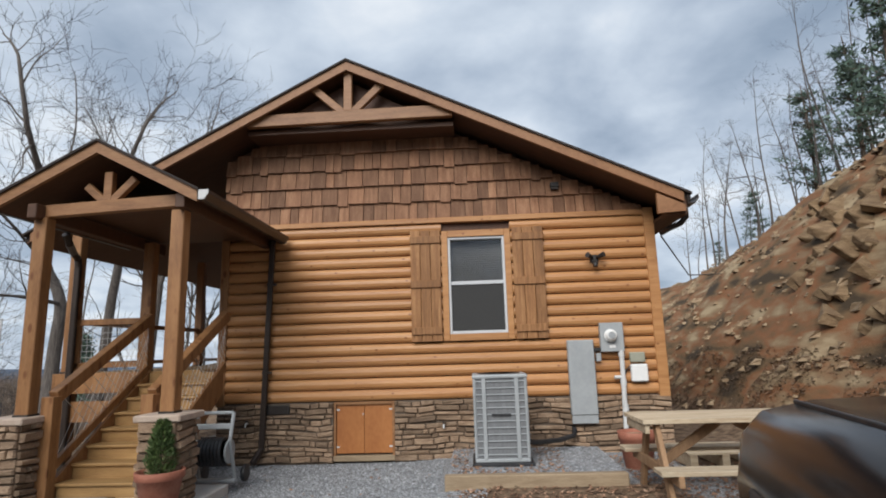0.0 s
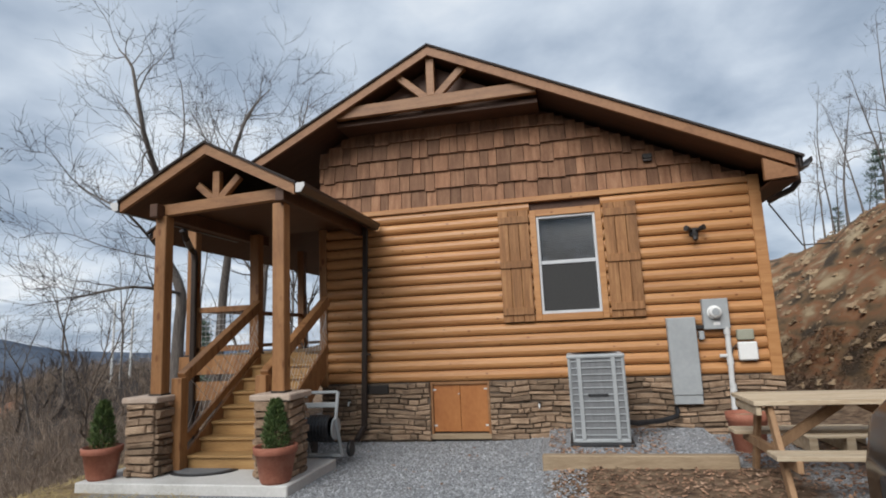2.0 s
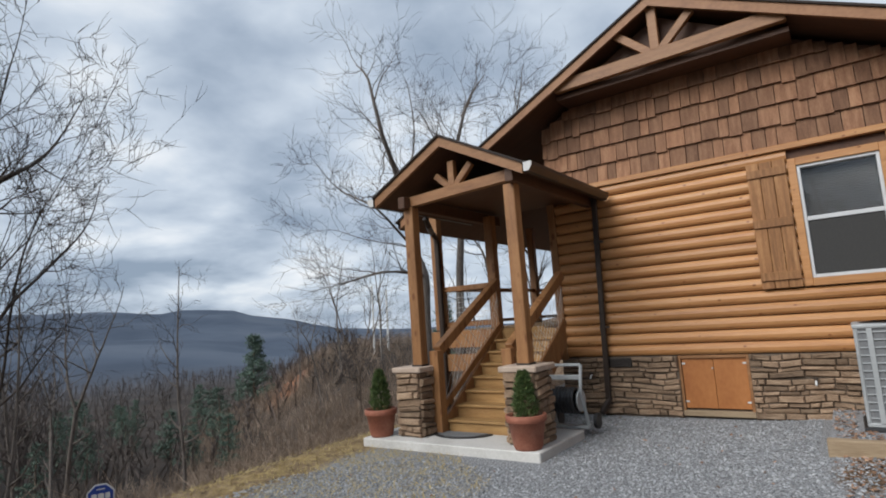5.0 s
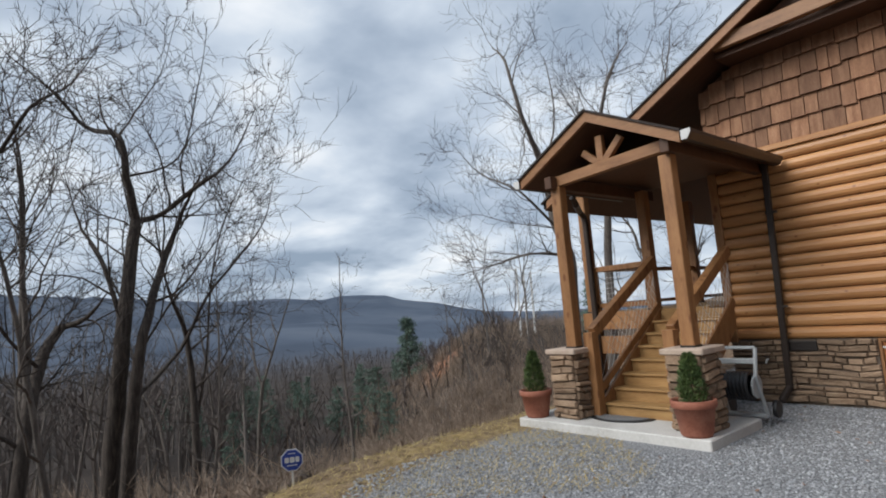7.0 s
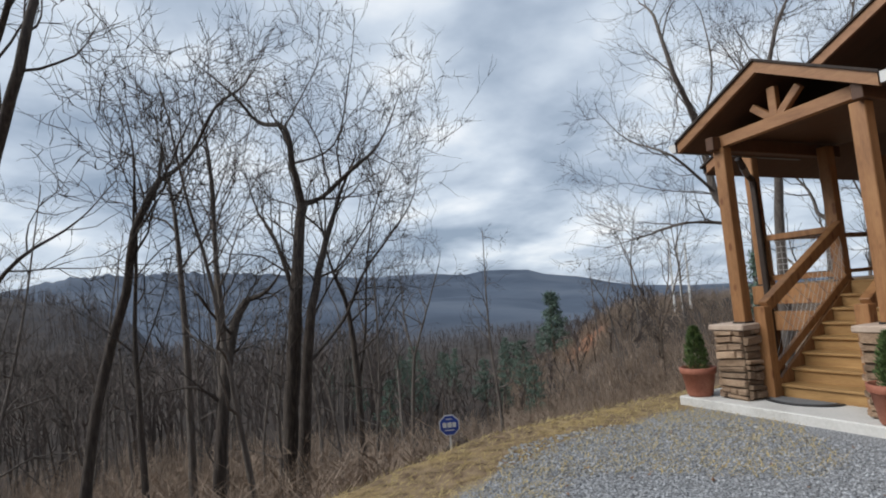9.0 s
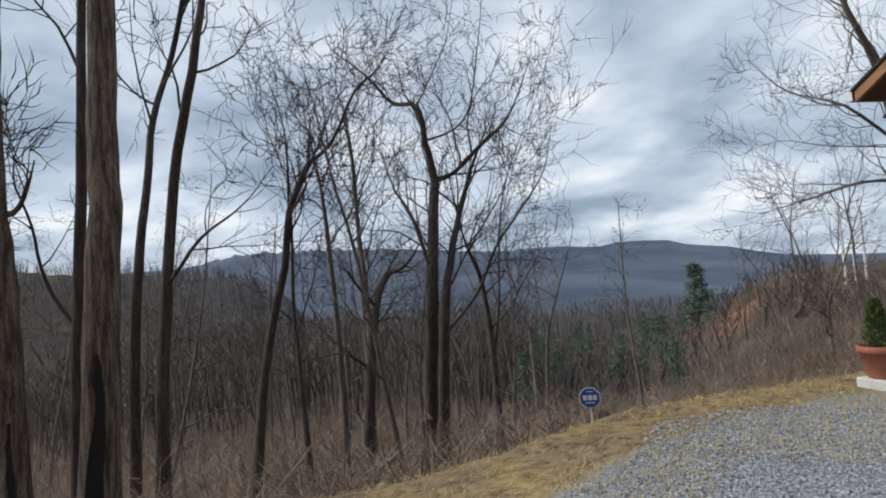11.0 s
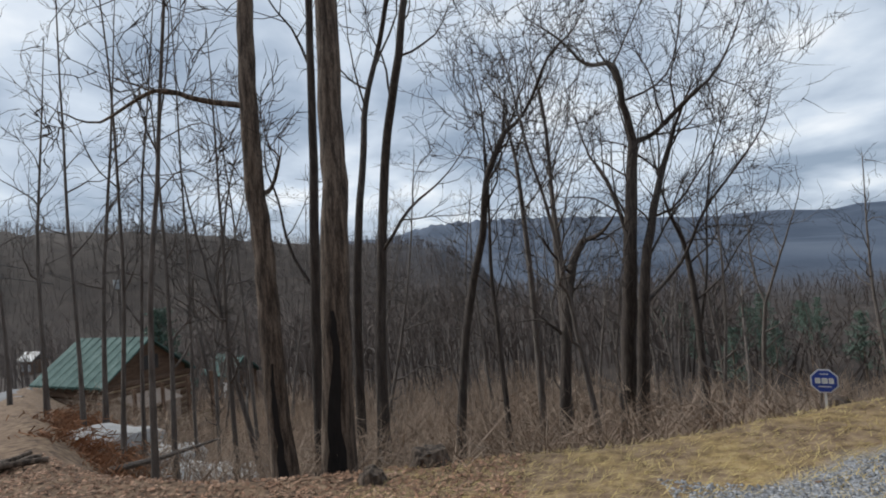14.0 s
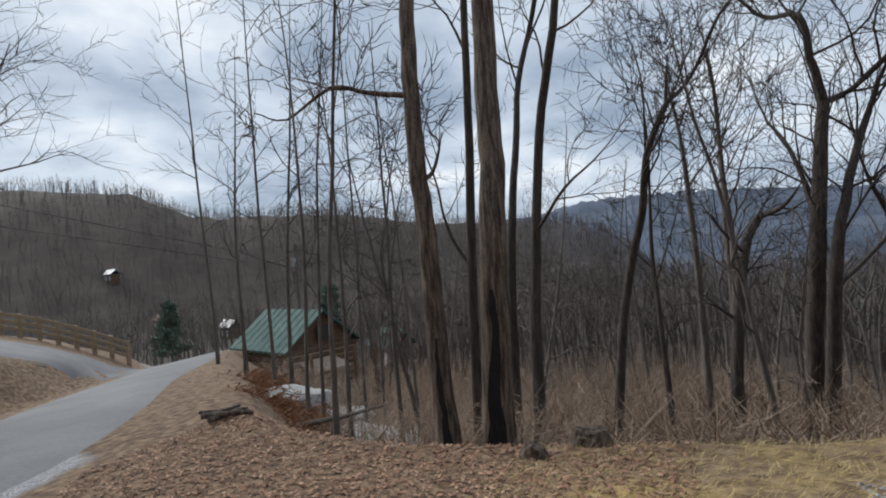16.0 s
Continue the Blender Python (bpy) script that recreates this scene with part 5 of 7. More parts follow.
traced_tree("spreading_tree", 15, 12.8, 0.165, [[(81.3, -2.72), (80.2, -0.39), (79.4, 1.46), (78.8, 2.81), (78.2, 3.77)], [(78.2, 3.77), (78.9, 4.57), (79.5, 5.38), (82, 5.86), (84.6, 6.39), (87.8, 6.96)], [(79.5, 5.38), (77.7, 6.29), (76, 7.34), (74.5, 8.51)], [(78.2, 3.77), (76.2, 4.1), (73, 4.47), (71.2, 4.81), (69.4, 5.61), (67.4, 6.55)], [(79.3, 1.58), (80.9, 2.99), (82.7, 3.93), (83.7, 4.86)], [(79.1, 4.58), (74.7, 5.28), (72.7, 6.53), (71.7, 7.93)]], "broad leafless hardwood tree with a spreading forked crown", M_DARKBARK, 0, 0.45, 1.7)
traced_tree("spreading_tree", 16, 12.6, 0.13, [[(80.1, -1.43), (78.7, 0.18), (77.4, 1.89), (75.6, 3.36), (74, 4.31), (72.5, 4.81)], [(78.5, 0.38), (74.9, 1.17), (72.6, 2.16), (69.2, 3.14), (67, 3.93), (66, 4.82)], [(72.6, 2.16), (70.7, 3.46), (68.4, 4.95), (64.8, 6.53)], [(77.4, 1.89), (76.3, 2.9), (76, 3.95), (76.8, 5.02)]], "leafless tree with a long diagonal limb", M_DARKBARK, 0, 0.3, 1.5)
traced_tree("spreading_tree", 17, 13.5, 0.1, [[(73.8, -1.95), (73.9, -0.32), (74.4, 1.38), (75.7, 2.38), (76.6, 3.38)], [(73.7, -0.32), (72.8, 0.85), (72.3, 2.33), (71.2, 3.6), (69, 4.79), (67.8, 5.47)]], "leafless tree bending downhill with an upswept crown", M_DARKBARK, 0, 0.3, 1.5)
traced_tree("slim_tree", 19, 11, 0.075, [[(87.3, -0.72), (86.1, 0.74), (86.4, 2.49), (86.6, 4.14), (87.2, 4.87)], [(86.6, 4.14), (84.9, 5.03), (82.4, 5.9), (79.8, 7.15)], [(86.4, 2.49), (84.5, 3.22), (82.1, 4)]], "grey leafless tree with a long raking limb", M_BARKGREY, 0, 0.4, 1.3)
traced_tree("slim_tree", 21, 6.9, 0.032, [[(126.3, -0.11), (125.8, 1.29), (124.7, 2.6), (124, 3.7), (123, 4.87)], [(124.7, 2.54), (122.5, 2.72), (119.9, 2.61)], [(124.4, 3.14), (120.5, 3.24), (117.8, 3.09)]], "thin leafless tree with long level twigs", M_BARKGREY, 9, 0.3, 1.2)
traced_tree("porch_side_tree", 18, 19, 0.2, [[(37.6, -1.5), (37.2, 1.05), (37, 3.1), (38.3, 4.3), (38.8, 6.09), (40.4, 7.76), (41.6, 9.68), (42.8, 10.58)], [(37, 3.1), (40.9, 3.14), (44.9, 3.01), (48.4, 2.65)], [(38, 4.1), (41.4, 5.2), (45.2, 6.34), (47.9, 7.04)], [(38.8, 6.09), (37.1, 8), (37.4, 10.06), (37.8, 10.4)], [(38, 4.1), (42.8, 4.37), (46.2, 4.77), (49.2, 4.47)]], "tall leafless tree with long sweeping limbs beyond the porch", M_BARKGREY, 0, 0.4, 1.5)
traced_tree("porch_side_tree", 20, 21, 0.17, [[(34.4, -1.86), (33.5, 2.52), (32.9, 5.2), (33, 7.34), (31.3, 9.39), (29.2, 11.18)], [(33, 7.12), (34.2, 8.95), (35, 10.34)], [(31.5, 9.19), (28.4, 10.23), (26.6, 10.92)]], "tall leafless tree behind the porch", M_BARKGREY, 0, 0.35, 1.4)
for k, (az, d, h) in enumerate(((122.6, 12, 11), (126.8, 11, 9), (128.4, 10, 8.5), (131.2, 12, 10), (136.0, 16, 11), (124.4, 9.5, 7), (119.6, 10, 8), (117.2, 14, 10), (133.6, 14, 8), (129.6, 13, 9))):
    make_tree("sapling", 30 + k, at_bearing(az, d), h, .035 + .002 * k, "thin straight leafless sapling", first=.3, limbs=11, bend=.02, reach=.2, kids=(0, 4, 3, 3), group="saplings by the road", bark=M_BARKGREY)
# behind the porch and beyond the house
make_tree("porch_side_tree", 52, at_bearing(30.4, 23), 14.5, .15, "tall leafless tree behind the porch", forks=2, fork_at=.45, first=.35, limbs=9, reach=.3, bark=M_BARKGREY)
make_tree("porch_side_tree", 53, at_bearing(25.5, 26), 14, .15, "tall leafless tree behind the cabin", forks=2, fork_at=.45, first=.35, limbs=8, reach=.28, bark=M_BARKGREY)
make_tree("porch_side_tree", 54, at_bearing(44.2, 30), 8.5, .09, "leafless tree with rounded crown on the slope", forks=3, fork_at=.3, first=.3, limbs=7, reach=.3)
# left edge of the road
make_tree("roadside_tree", 55, at_bearing(155.0, 15), 9.5, .11, "leafless tree overhanging the road", forks=2, fork_at=.4, limbs=9, reach=.36, first=.4, bark=M_BARKGREY)

# woods on the slope: a few kinds, set out many times
KINDS = []
for k in range(7):
    KINDS.append(make_tree("woodland_tree", 70 + k, at_bearing(60 + 9 * k, 22 + k), 9.0 + .5 * k, .075 + .008 * (k % 3), "leafless woodland tree on the hillside", forks=(0, 2, 0, 3, 0, 2, 0)[k], fork_at=.5, first=.35, limbs=(12, 7, 11, 6, 12, 7, 10)[k], reach=.22, bend=.04, kids=(0, 5, 4, 3), bark=M_BARKGREY, group="woodland trees"))


def scatter_woods():
    r = random.Random(90)
    n = 0
    for _ in range(2000):
        if n >= 52:
            break
        az = r.uniform(46, 143)
        d = 9 + 46 * r.random() ** 1.3
        x, y, z = at_bearing(az, d)
        s = float(edge_distance(np.array([x]), np.array([y]))[0])
        if s < 3.0 or (az < 60 and d < 24) or (122 < az < 136 and d < 34):
            continue
        k = r.choice(KINDS)
        if az < 69 and r.random() < .45:
            continue
        sc = r.uniform(.22, .40) if az < 69 else (r.uniform(.45, .8) if d < 17 else r.uniform(.6, .95))
        copy_thing(k, Matrix.Translation((x, y, z)) @ pose(0, 0, 0, r.gauss(0, 4), r.gauss(0, 4), r.uniform(0, 360)) @ Matrix.Scale(sc, 4))
        n += 1
    # behind the cabin and on top of the bank
    for az, d, sc in ((36, 34, 1), (28, 32, 1.1), (22, 34, 1), (46, 40, .8), (48, 36, .7), (50, 44, .7), (42, 42, .9)):
        x, y, z = at_bearing(az, d)
        copy_thing(r.choice(KINDS), Matrix.Translation((x, y, z)) @ pose(0, 0, 0, 0, 0, r.uniform(0, 360)) @ Matrix.Scale(sc, 4))
    # trees out of view behind the eye, set there to darken the window's reflection
    for k in range(22):
        az, d = 158 + 50 * (k + r.random()) / 22, r.uniform(13, 30)
        x, y, z = at_bearing(az, d)
        if abs(y + 13.5) > 2.2:
            copy_thing(r.choice(KINDS), Matrix.Translation((x, y, z)) @ pose(0, 0, 0, 0, 0, r.uniform(0, 360)) @ Matrix.Scale(r.uniform(.8, 1.2), 4))
    for k in range(26):
        az = -20.5 - 17 * (k + r.random()) / 26
        x = 9.0 + r.uniform(-.4, 2.0)
        y = -8.05 + (x - .29) / math.tan(radians(-az))
        copy_thing(KINDS[(0, 2, 4, 6)[k % 4]], Matrix.Translation((x, y, flat_z(x, y))) @ pose(0, 0, 0, r.gauss(0, 5), r.gauss(0, 5), r.uniform(0, 360)) @ Matrix.Scale(r.uniform(.26, .46), 4))


scatter_woods()


def far_forest():
    """Bare woods further off, too many to count: thin stems with upswept branches."""
    r = random.Random(91)
    v, f = [], []
    n = 0
    while n < 7600:
        az = r.uniform(44, 152)
        d = 38 + 320 * r.random() ** (1.7 if n < 4000 else .8)
        if n >= 4000:
            az = r.uniform(96, 152)
        x, y = 0.29 - d * math.sin(radians(az)), -8.05 + d * math.cos(radians(az))
        n += 1
        v.append((x, y, d))
    xs, ys = np.array([q[0] for q in v]), np.array([q[1] for q in v])
    zs = ground_height(xs, ys)
    sd = edge_distance(xs, ys)
    V, F = [], []
    def sliver(p, q, w):
        b = len(V)
        d = (q - p); u = d.cross(Vector((0.3, 0.9, 0.2))); u.normalize(); u2 = d.cross(u); u2.normalize()
        V.extend((p + u * w, p - u * w * .5 + u2 * w, p - u * w * .5 - u2 * w, q))
        F.extend(((b, b + 1, b + 3), (b + 1, b + 2, b + 3), (b + 2, b, b + 3)))
    for (x, y, d), z, s in zip(v, zs, sd):
        az = math.degrees(math.atan2(-(x - .29), y + 8.05))
        road_side = az > 128 and s < 3
        if (s < 6 and not road_side) or (road_side and d < 62):
            continue
        h = r.uniform(4.0, 7.5)
        if az < 70:
            h *= .36 if d < 90 else .6
        p = Vector((x, y, z - .2)); q = Vector((x + r.gauss(0, .8), y + r.gauss(0, .8), z + h))
        w = max(r.uniform(.04, .09), d * .0004)
        sliver(p, q, w)
        for _ in range(9):
            t = r.uniform(.3, .95)
            c = p.lerp(q, t)
            a = r.uniform(0, 6.28)
            ln = h * r.uniform(.14, .32)
            e = c + Vector((math.cos(a) * ln * .6, math.sin(a) * ln * .6, ln * .8))
            sliver(c, e, w * .45)
    me = bpy.data.meshes.new("far_woods")
    me.from_pydata([tuple(p) for p in V], [], F)
    me.materials.append(M_FARWOOD)
    tagged(new("far_woods", me), "dense leafless brown woods covering the hillsides", "woods", kind="stuff")


far_forest()


def brush():
    """Tangled bare shrubs below the edge of the yard."""
    r = random.Random(92)
    V, F = [], []
    def sliver(p, q, w):
        b = len(V)
        u = (q - p).cross(Vector((0.3, 0.9, 0.2))); u.normalize()
        u2 = (q - p).cross(u); u2.normalize()
        V.extend((p + u * w, p - u * w * .5 + u2 * w, p - u * w * .5 - u2 * w, q))
        F.extend(((b, b + 1, b + 3), (b + 1, b + 2, b + 3), (b + 2, b, b + 3)))
    cand = []
    for _ in range(2600):
        az, d = r.uniform(42, 140), 6 + 30 * r.random() ** 1.2
        cand.append((.29 - d * math.sin(radians(az)), -8.05 + d * math.cos(radians(az))))
    for _ in range(1500):
        az, d = r.uniform(36, 60), r.uniform(20, 72)
        cand.append((.29 - d * math.sin(radians(az)), -8.05 + d * math.cos(radians(az))))
    xs, ys = np.array(cand).T
    zs, sd = ground_height(xs, ys), edge_distance(xs, ys)
    for x, y, z, s in zip(xs, ys, zs, sd):
        if s < 1.2 or (x > -7 and y > -1.5):
            continue
        hmax = min(2.4, .4 + .3 * s) * (.55 if y > -5 else 1)
        for _ in range(r.randint(2, 5)):
            p = Vector((x + r.gauss(0, .25), y + r.gauss(0, .25), z - .1))
            q = p + Vector((r.gauss(0, .35), r.gauss(0, .35), hmax * r.uniform(.5, 1.1)))
            sliver(p, q, r.uniform(.006, .016) + .0004 * s)
            for _ in range(5):
                c = p.lerp(q, r.uniform(.3, .95))
                sliver(c, c + Vector((r.gauss(0, .3), r.gauss(0, .3), r.uniform(.1, .5))), .005)
    me = bpy.data.meshes.new("brush")
    me.from_pydata([tuple(p) for p in V], [], F)
    me.materials.append(M_BRUSH)
    tagged(new("brush", me), "tangled bare brown brush below the yard's edge", "shrubs", kind="stuff")


brush()


def bracken():
    """Rust-brown dry bracken on the verge between the lane and the drop."""
    r = random.Random(93)
    V, F = [], []
    for _ in range(260):
        t = r.random()
        x, y = -6.7 - 5.4 * t + r.gauss(0, .3), -13.9 - 5.0 * t + r.gauss(0, .3)
        z = flat_z(x, y)
        for _ in range(16):
            p = Vector((x + r.gauss(0, .16), y + r.gauss(0, .16), z - .05))
            q = p + Vector((r.gauss(0, .2), r.gauss(0, .2), r.uniform(.04, .20)))
            for a, c, w in ((p, q, .008), (q, q + Vector((r.gauss(0, .16), r.gauss(0, .16), r.uniform(-.25, -.02))), .011)):
                b = len(V)
                u = (c - a).cross(Vector((.3, .9, .2))).normalized() * w
                V.extend((a + u, a - u, c))
                F.append((b, b + 1, b + 2))
    me = bpy.data.meshes.new("bracken")
    me.from_pydata([tuple(p) for p in V], [], F)
    me.materials.append(M_REDBRUSH)
    tagged(new("bracken", me), "rust-brown dry bracken on the lane's verge", "bracken", kind="stuff")


bracken()


def pine(loc, h, seed, label, group="pines", wide=.30, dense=1.0, name="pine_tree"):
    """An open pine: trunk, whorled boughs, clumps of needles."""
    r = random.Random(seed)
    wood, needles = Tubes(), bmesh.new()
    wood.add([Vector((0, 0, -.3)), Vector((r.gauss(0, .03) * h, 0, h * .5)), Vector((0, r.gauss(0, .02) * h, h))], [h * .018, h * .012, h * .003], 7)
    V, F = [], []
    levels = int(11 * dense)
    for i in range(levels):
        z = h * (.16 + .82 * i / levels)
        ln = h * wide * (1.05 - .85 * i / levels)
        for k in range(5):
            a = r.uniform(0, 6.28)
            l_ = ln * r.uniform(.55, 1.1)
            e = Vector((math.cos(a) * l_, math.sin(a) * l_, z + l_ * r.uniform(.05, .45)))
            s = Vector((0, 0, z))
            wood.add([s, s.lerp(e, .5) + Vector((0, 0, .02 * h)), e], [h * .005, h * .003, h * .001], 3)
            for t in (.35, .5, .65, .8, .92, 1.0):
                c = s.lerp(e, t)
                for _ in range(int(9 * dense)):
                    q = c + Vector((r.gauss(0, .022), r.gauss(0, .022), r.gauss(.01, .02))) * h
                    dd = Vector((r.gauss(0, 1), r.gauss(0, 1), r.gauss(.6, .6))).normalized() * h * .045
                    w = dd.cross(Vector((r.gauss(0, 1), r.gauss(0, 1), r.gauss(0, 1)))).normalized() * h * .007
                    b = len(V)
                    V.extend((q - w, q + w, q + dd))
                    F.append((b, b + 1, b + 2))
    ob = thing(name, loc, label, "tree", group)
    o = new("trunk", wood.mesh("trunk", M_BARK)); o.parent = ob
    me = bpy.data.meshes.new("needles"); me.from_pydata([tuple(p) for p in V], [], F); me.materials.append(M_PINE)
    o = new("needles", me); o.parent = ob
    return ob


for k, (az, x, h) in enumerate(((-31.2, 9.2, 3.4), (-34.6, 8.9, 3.2), (-37.2, 8.7, 3.7), (-26.4, 9.3, 1.9), (-23.2, 9.2, 1.3), (-35.6, 10.2, 3.0))):
    y = -8.05 + (x - .29) / math.tan(radians(-az))
    pine((x, y, flat_z(x, y)), h, 200 + k, "young blue-green pine on top of the clay bank", "pines on the bank", dense=.7, wide=.26)
pine(at_bearing(54.2, 58), 7.2, 210, "lone dark green pine on the slope", wide=.26, dense=1.2)
pine(at_bearing(139.5, 44), 4.6, 211, "dense dark evergreen beside the road", wide=.30, dense=1.6, name="evergreen")
for k in range(30):
    rr_ = random.Random(300 + k)
    pine(at_bearing(rr_.uniform(55, 78), rr_.uniform(34, 80)), rr_.uniform(3.0, 5.0), 220 + k, "dark green pine among the bare woods", "pines below the yard", wide=.28, dense=.8)
pine(at_bearing(125.0, 30), 5.5, 240, "dark pine behind the neighbouring cabin", wide=.25)
pine(at_bearing(35.4, 34), 5.0, 241, "pine behind the porch", wide=.2)

# ------------------------------------------------------------------ road, neighbour, fence
def strip(name, line, widths, mat_, label, category, lift=.02, cross=6, kind="structure", step=.6):
    pts = [Vector((x, y, 0)) for x, y in line]
    fine = []
    ws = []
    for i in range(len(pts) - 1):
        n = max(1, int((pts[i + 1] - pts[i]).length / step))
        for k in range(n):
            fine.append(pts[i].lerp(pts[i + 1], k / n)); ws.append(widths[i] + (widths[i + 1] - widths[i]) * k / n)
    fine.append(pts[-1]); ws.append(widths[-1])
    for _ in range(6):
        fine = [fine[0]] + [(fine[i - 1] + fine[i] * 2 + fine[i + 1]) / 4 for i in range(1, len(fine) - 1)] + [fine[-1]]
    xs, ys = [], []
    for i, p in enumerate(fine):
        d = fine[min(i + 1, len(fine) - 1)] - fine[max(i - 1, 0)]
        nrm = Vector((-d.y, d.x, 0)).normalized()
        for k in range(cross + 1):
            q = p + nrm * ws[i] * (k / cross - .5)
            xs.append(q.x); ys.append(q.y)
    zs = ground_height(np.array(xs), np.array(ys)) + lift
    c = cross + 1
    zs[0::c] -= lift + .05
    zs[cross::c] -= lift + .05
    faces = [(i * c + k, i * c + k + 1, (i + 1) * c + k + 1, (i + 1) * c + k) for i in range(len(fine) - 1) for k in range(cross)]
    me = bpy.data.meshes.new(name)
    me.from_pydata(list(zip(xs, ys, zs)), [], faces)
    me.materials.append(mat_)
    me.polygons.foreach_set("use_smooth", [True] * len(me.polygons))
    return tagged(new(name, me), label, category, kind=kind)


strip("road", [(9, -13.0), (2, -14.4), (-2.6, -15.6), (-4.75, -17.05), (-7.75, -19.75), (-11.8, -22.7), (-15.2, -25.6), (-18.0, -28.4), (-20.5, -32), (-21.5, -37), (-20, -44)], [3.2, 3.4, 3.9, 3.6, 3.4, 3.4, 3.6, 3.8, 3.4, 3.0, 3.0], M_ASPHALT, "worn grey asphalt lane winding downhill", "road", lift=.045, step=.4)
strip("side_drive", [(-14.6, -26.9), (-13.2, -27.9), (-10.9, -28.4), (-6.6, -28.6), (-2, -29)], [3.0, 4.6, 6.2, 7.5, 7.5], M_ASPHALT, "worn grey paved side drive climbing from the lane", "driveway", lift=.06, cross=12)


def fence():
    f = thing("guard_fence", (-14, -31, -1), "weathered grey wooden rail fence along the side drive", "fence")
    n = 9
    line = [at_bearing(143.0 + 1.25 * k, 27.6 + .33 * k) for k in range(n)]
    tops = []
    for i in range(n):
        p = Vector(line[i])
        z = p.z
        part("post", box(p.x - .07, p.x + .07, p.y - .07, p.y + .07, z - .3, z + 1.0, .01), M_EDGING, f)
        tops.append(Vector((p.x, p.y, z)))
    for p, q in zip(tops, tops[1:]):
        for h in (.35, .62, .90):
            part("rail", beam(p + Vector((.05, .08, h)), q + Vector((.05, .08, h)), .04, .13), M_EDGING, f)


fence()


def neighbour():
    """Log cabin with a green metal roof, downhill beside the lane."""
    cx, cy = at_bearing(128.2, 27)[:2]
    ang = -56.0
    m = Matrix.Translation((cx, cy, 0)) @ pose(0, 0, 0, 0, 0, 127.6 - 90 + 90 + ang)
    hgt = -4.6
    c = thing("neighbour_cabin", (cx, cy, hgt), "old log cabin with a green metal roof and porch", "house")
    def put(b):
        bmesh.ops.transform(b, matrix=m, verts=b.verts)
        return b
    L, W, ze, zr = 1.75, 1.7, -1.80, -.42
    part("wall", put(box(-L, L, -W, W, hgt - 1, ze)), M_OLDLOG, c)
    for i in range(9):
        z = hgt + .3 + i * .27
        part("log", put(pipe([(-L - .15, -W - .02, z), (L + .15, -W - .02, z)], .13, 7)), M_OLDLOG, c)
        part("log", put(pipe([(L + .02, -W - .15, z), (L + .02, W + .15, z)], .13, 7)), M_OLDLOG, c)
    part("gable", put(prism([(-W, ze), (W, ze), (0, zr - .05)], "x", L - .15, L)), M_OLDLOG, c)
    part("gable", put(prism([(-W, ze), (W, ze), (0, zr - .05)], "x", -L, -L + .15)), M_OLDLOG, c)
    rp = [(-W - .35, ze - .2), (0, zr), (W + .35, ze - .2), (W + .35, ze - .28), (0, zr - .08), (-W - .35, ze - .28)]
    roof = part("roof", put(prism(rp, "x", -L - .9, L + .25)), M_GREENROOF, c, "weathered green standing-seam roof")
    for k in range(9):
        x = -L - .4 + k * (2 * L + .8) / 8
        part("seam", put(beam((x, -W - .58, ze - .32), (x, 0, zr + .02), .012, .02, bevel=0)), M_GREENROOF, roof)
    part("window", put(box(L + .10, L + .16, -.35, .35, ze + .1, ze + .65)), M_ROOMDARK, c)
    part("door", put(box(L + .14, L + .20, .5, 1.25, hgt + .5, ze - 1.0)), M_CAP, c, "pale lower door panel")
    for i in range(8):
        z = hgt + .435 + i * .27
        part("chinking", put(box(L + .06, L + .135, -W - .05, W + .05, z - .03, z + .03)), M_EDGING, c, "pale mortar chinking")
    part("lean_to_roof", put(prism([(L + .1, ze - .72), (L + 1.3, ze - 1.05), (L + 1.3, ze - 1.12), (L + .1, ze - .80)], "y", -1.4, .5)), M_CAP, c, "pale sagging lean-to roof")
    part("porch_deck", put(box(L, L + 1.6, -W, W, hgt + .3, hgt + .42)), M_OLDLOG, c)
    for k in range(3):
        part("porch_rail", put(beam((L + 1.55, -W, hgt + .6 + k * .17), (L + 1.55, W, hgt + .6 + k * .17), .05, .07, bevel=0)), M_EDGING, c)
    for k in range(4):
        y = -W + k * W * 2 / 3
        part("porch_post", put(box(L + 1.5, L + 1.6, y - .05, y + .05, hgt - 1, ze - .3)), M_OLDLOG, c)
    # small far houses
    for az, d, w, roofm, lab in ((119.0, 50, 1.7, M_GREENROOF, "small far house with a green roof"), (143.6, 190, 1.7, M_STEEL, "distant house with a grey roof on the hill"), (139.8, 150, 2.0, M_OLDLOG, "distant cabin with a brown roof on the hill"), (129.3, 105, 2.2, M_STEEL, "distant house among the trees"), (134.2, 120, 1.8, M_STEEL, "distant house among the trees")):
        x, y, z = at_bearing(az, d)
        t = thing("far_house", (x, y, z), lab, "house", "far houses")
        hm = Matrix.Translation((x, y, z)) @ pose(0, 0, 0, 0, 0, az - 60)
        for nm, b, mt in (("wall", box(-w, w, -w * .7, w * .7, -1, 2.4), M_OLDLOG), ("roof", prism([(-w * .9, 2.3), (0, 3.7), (w * .9, 2.3), (w * .9, 2.2), (0, 3.5), (-w * .9, 2.2)], "x", -w - .4, w + .4), roofm)):
            bmesh.ops.transform(b, matrix=hm, verts=b.verts)
            part(nm, b, mt, t)
        for k in (-1, 1):
            b = box(k * w * .5 - .4, k * w * .5 + .4, -w * .7 - .05, -w * .7 + .02, .5, 1.7)
            bmesh.ops.transform(b, matrix=hm, verts=b.verts)
            part("window", b, M_VINYL, t)


neighbour()


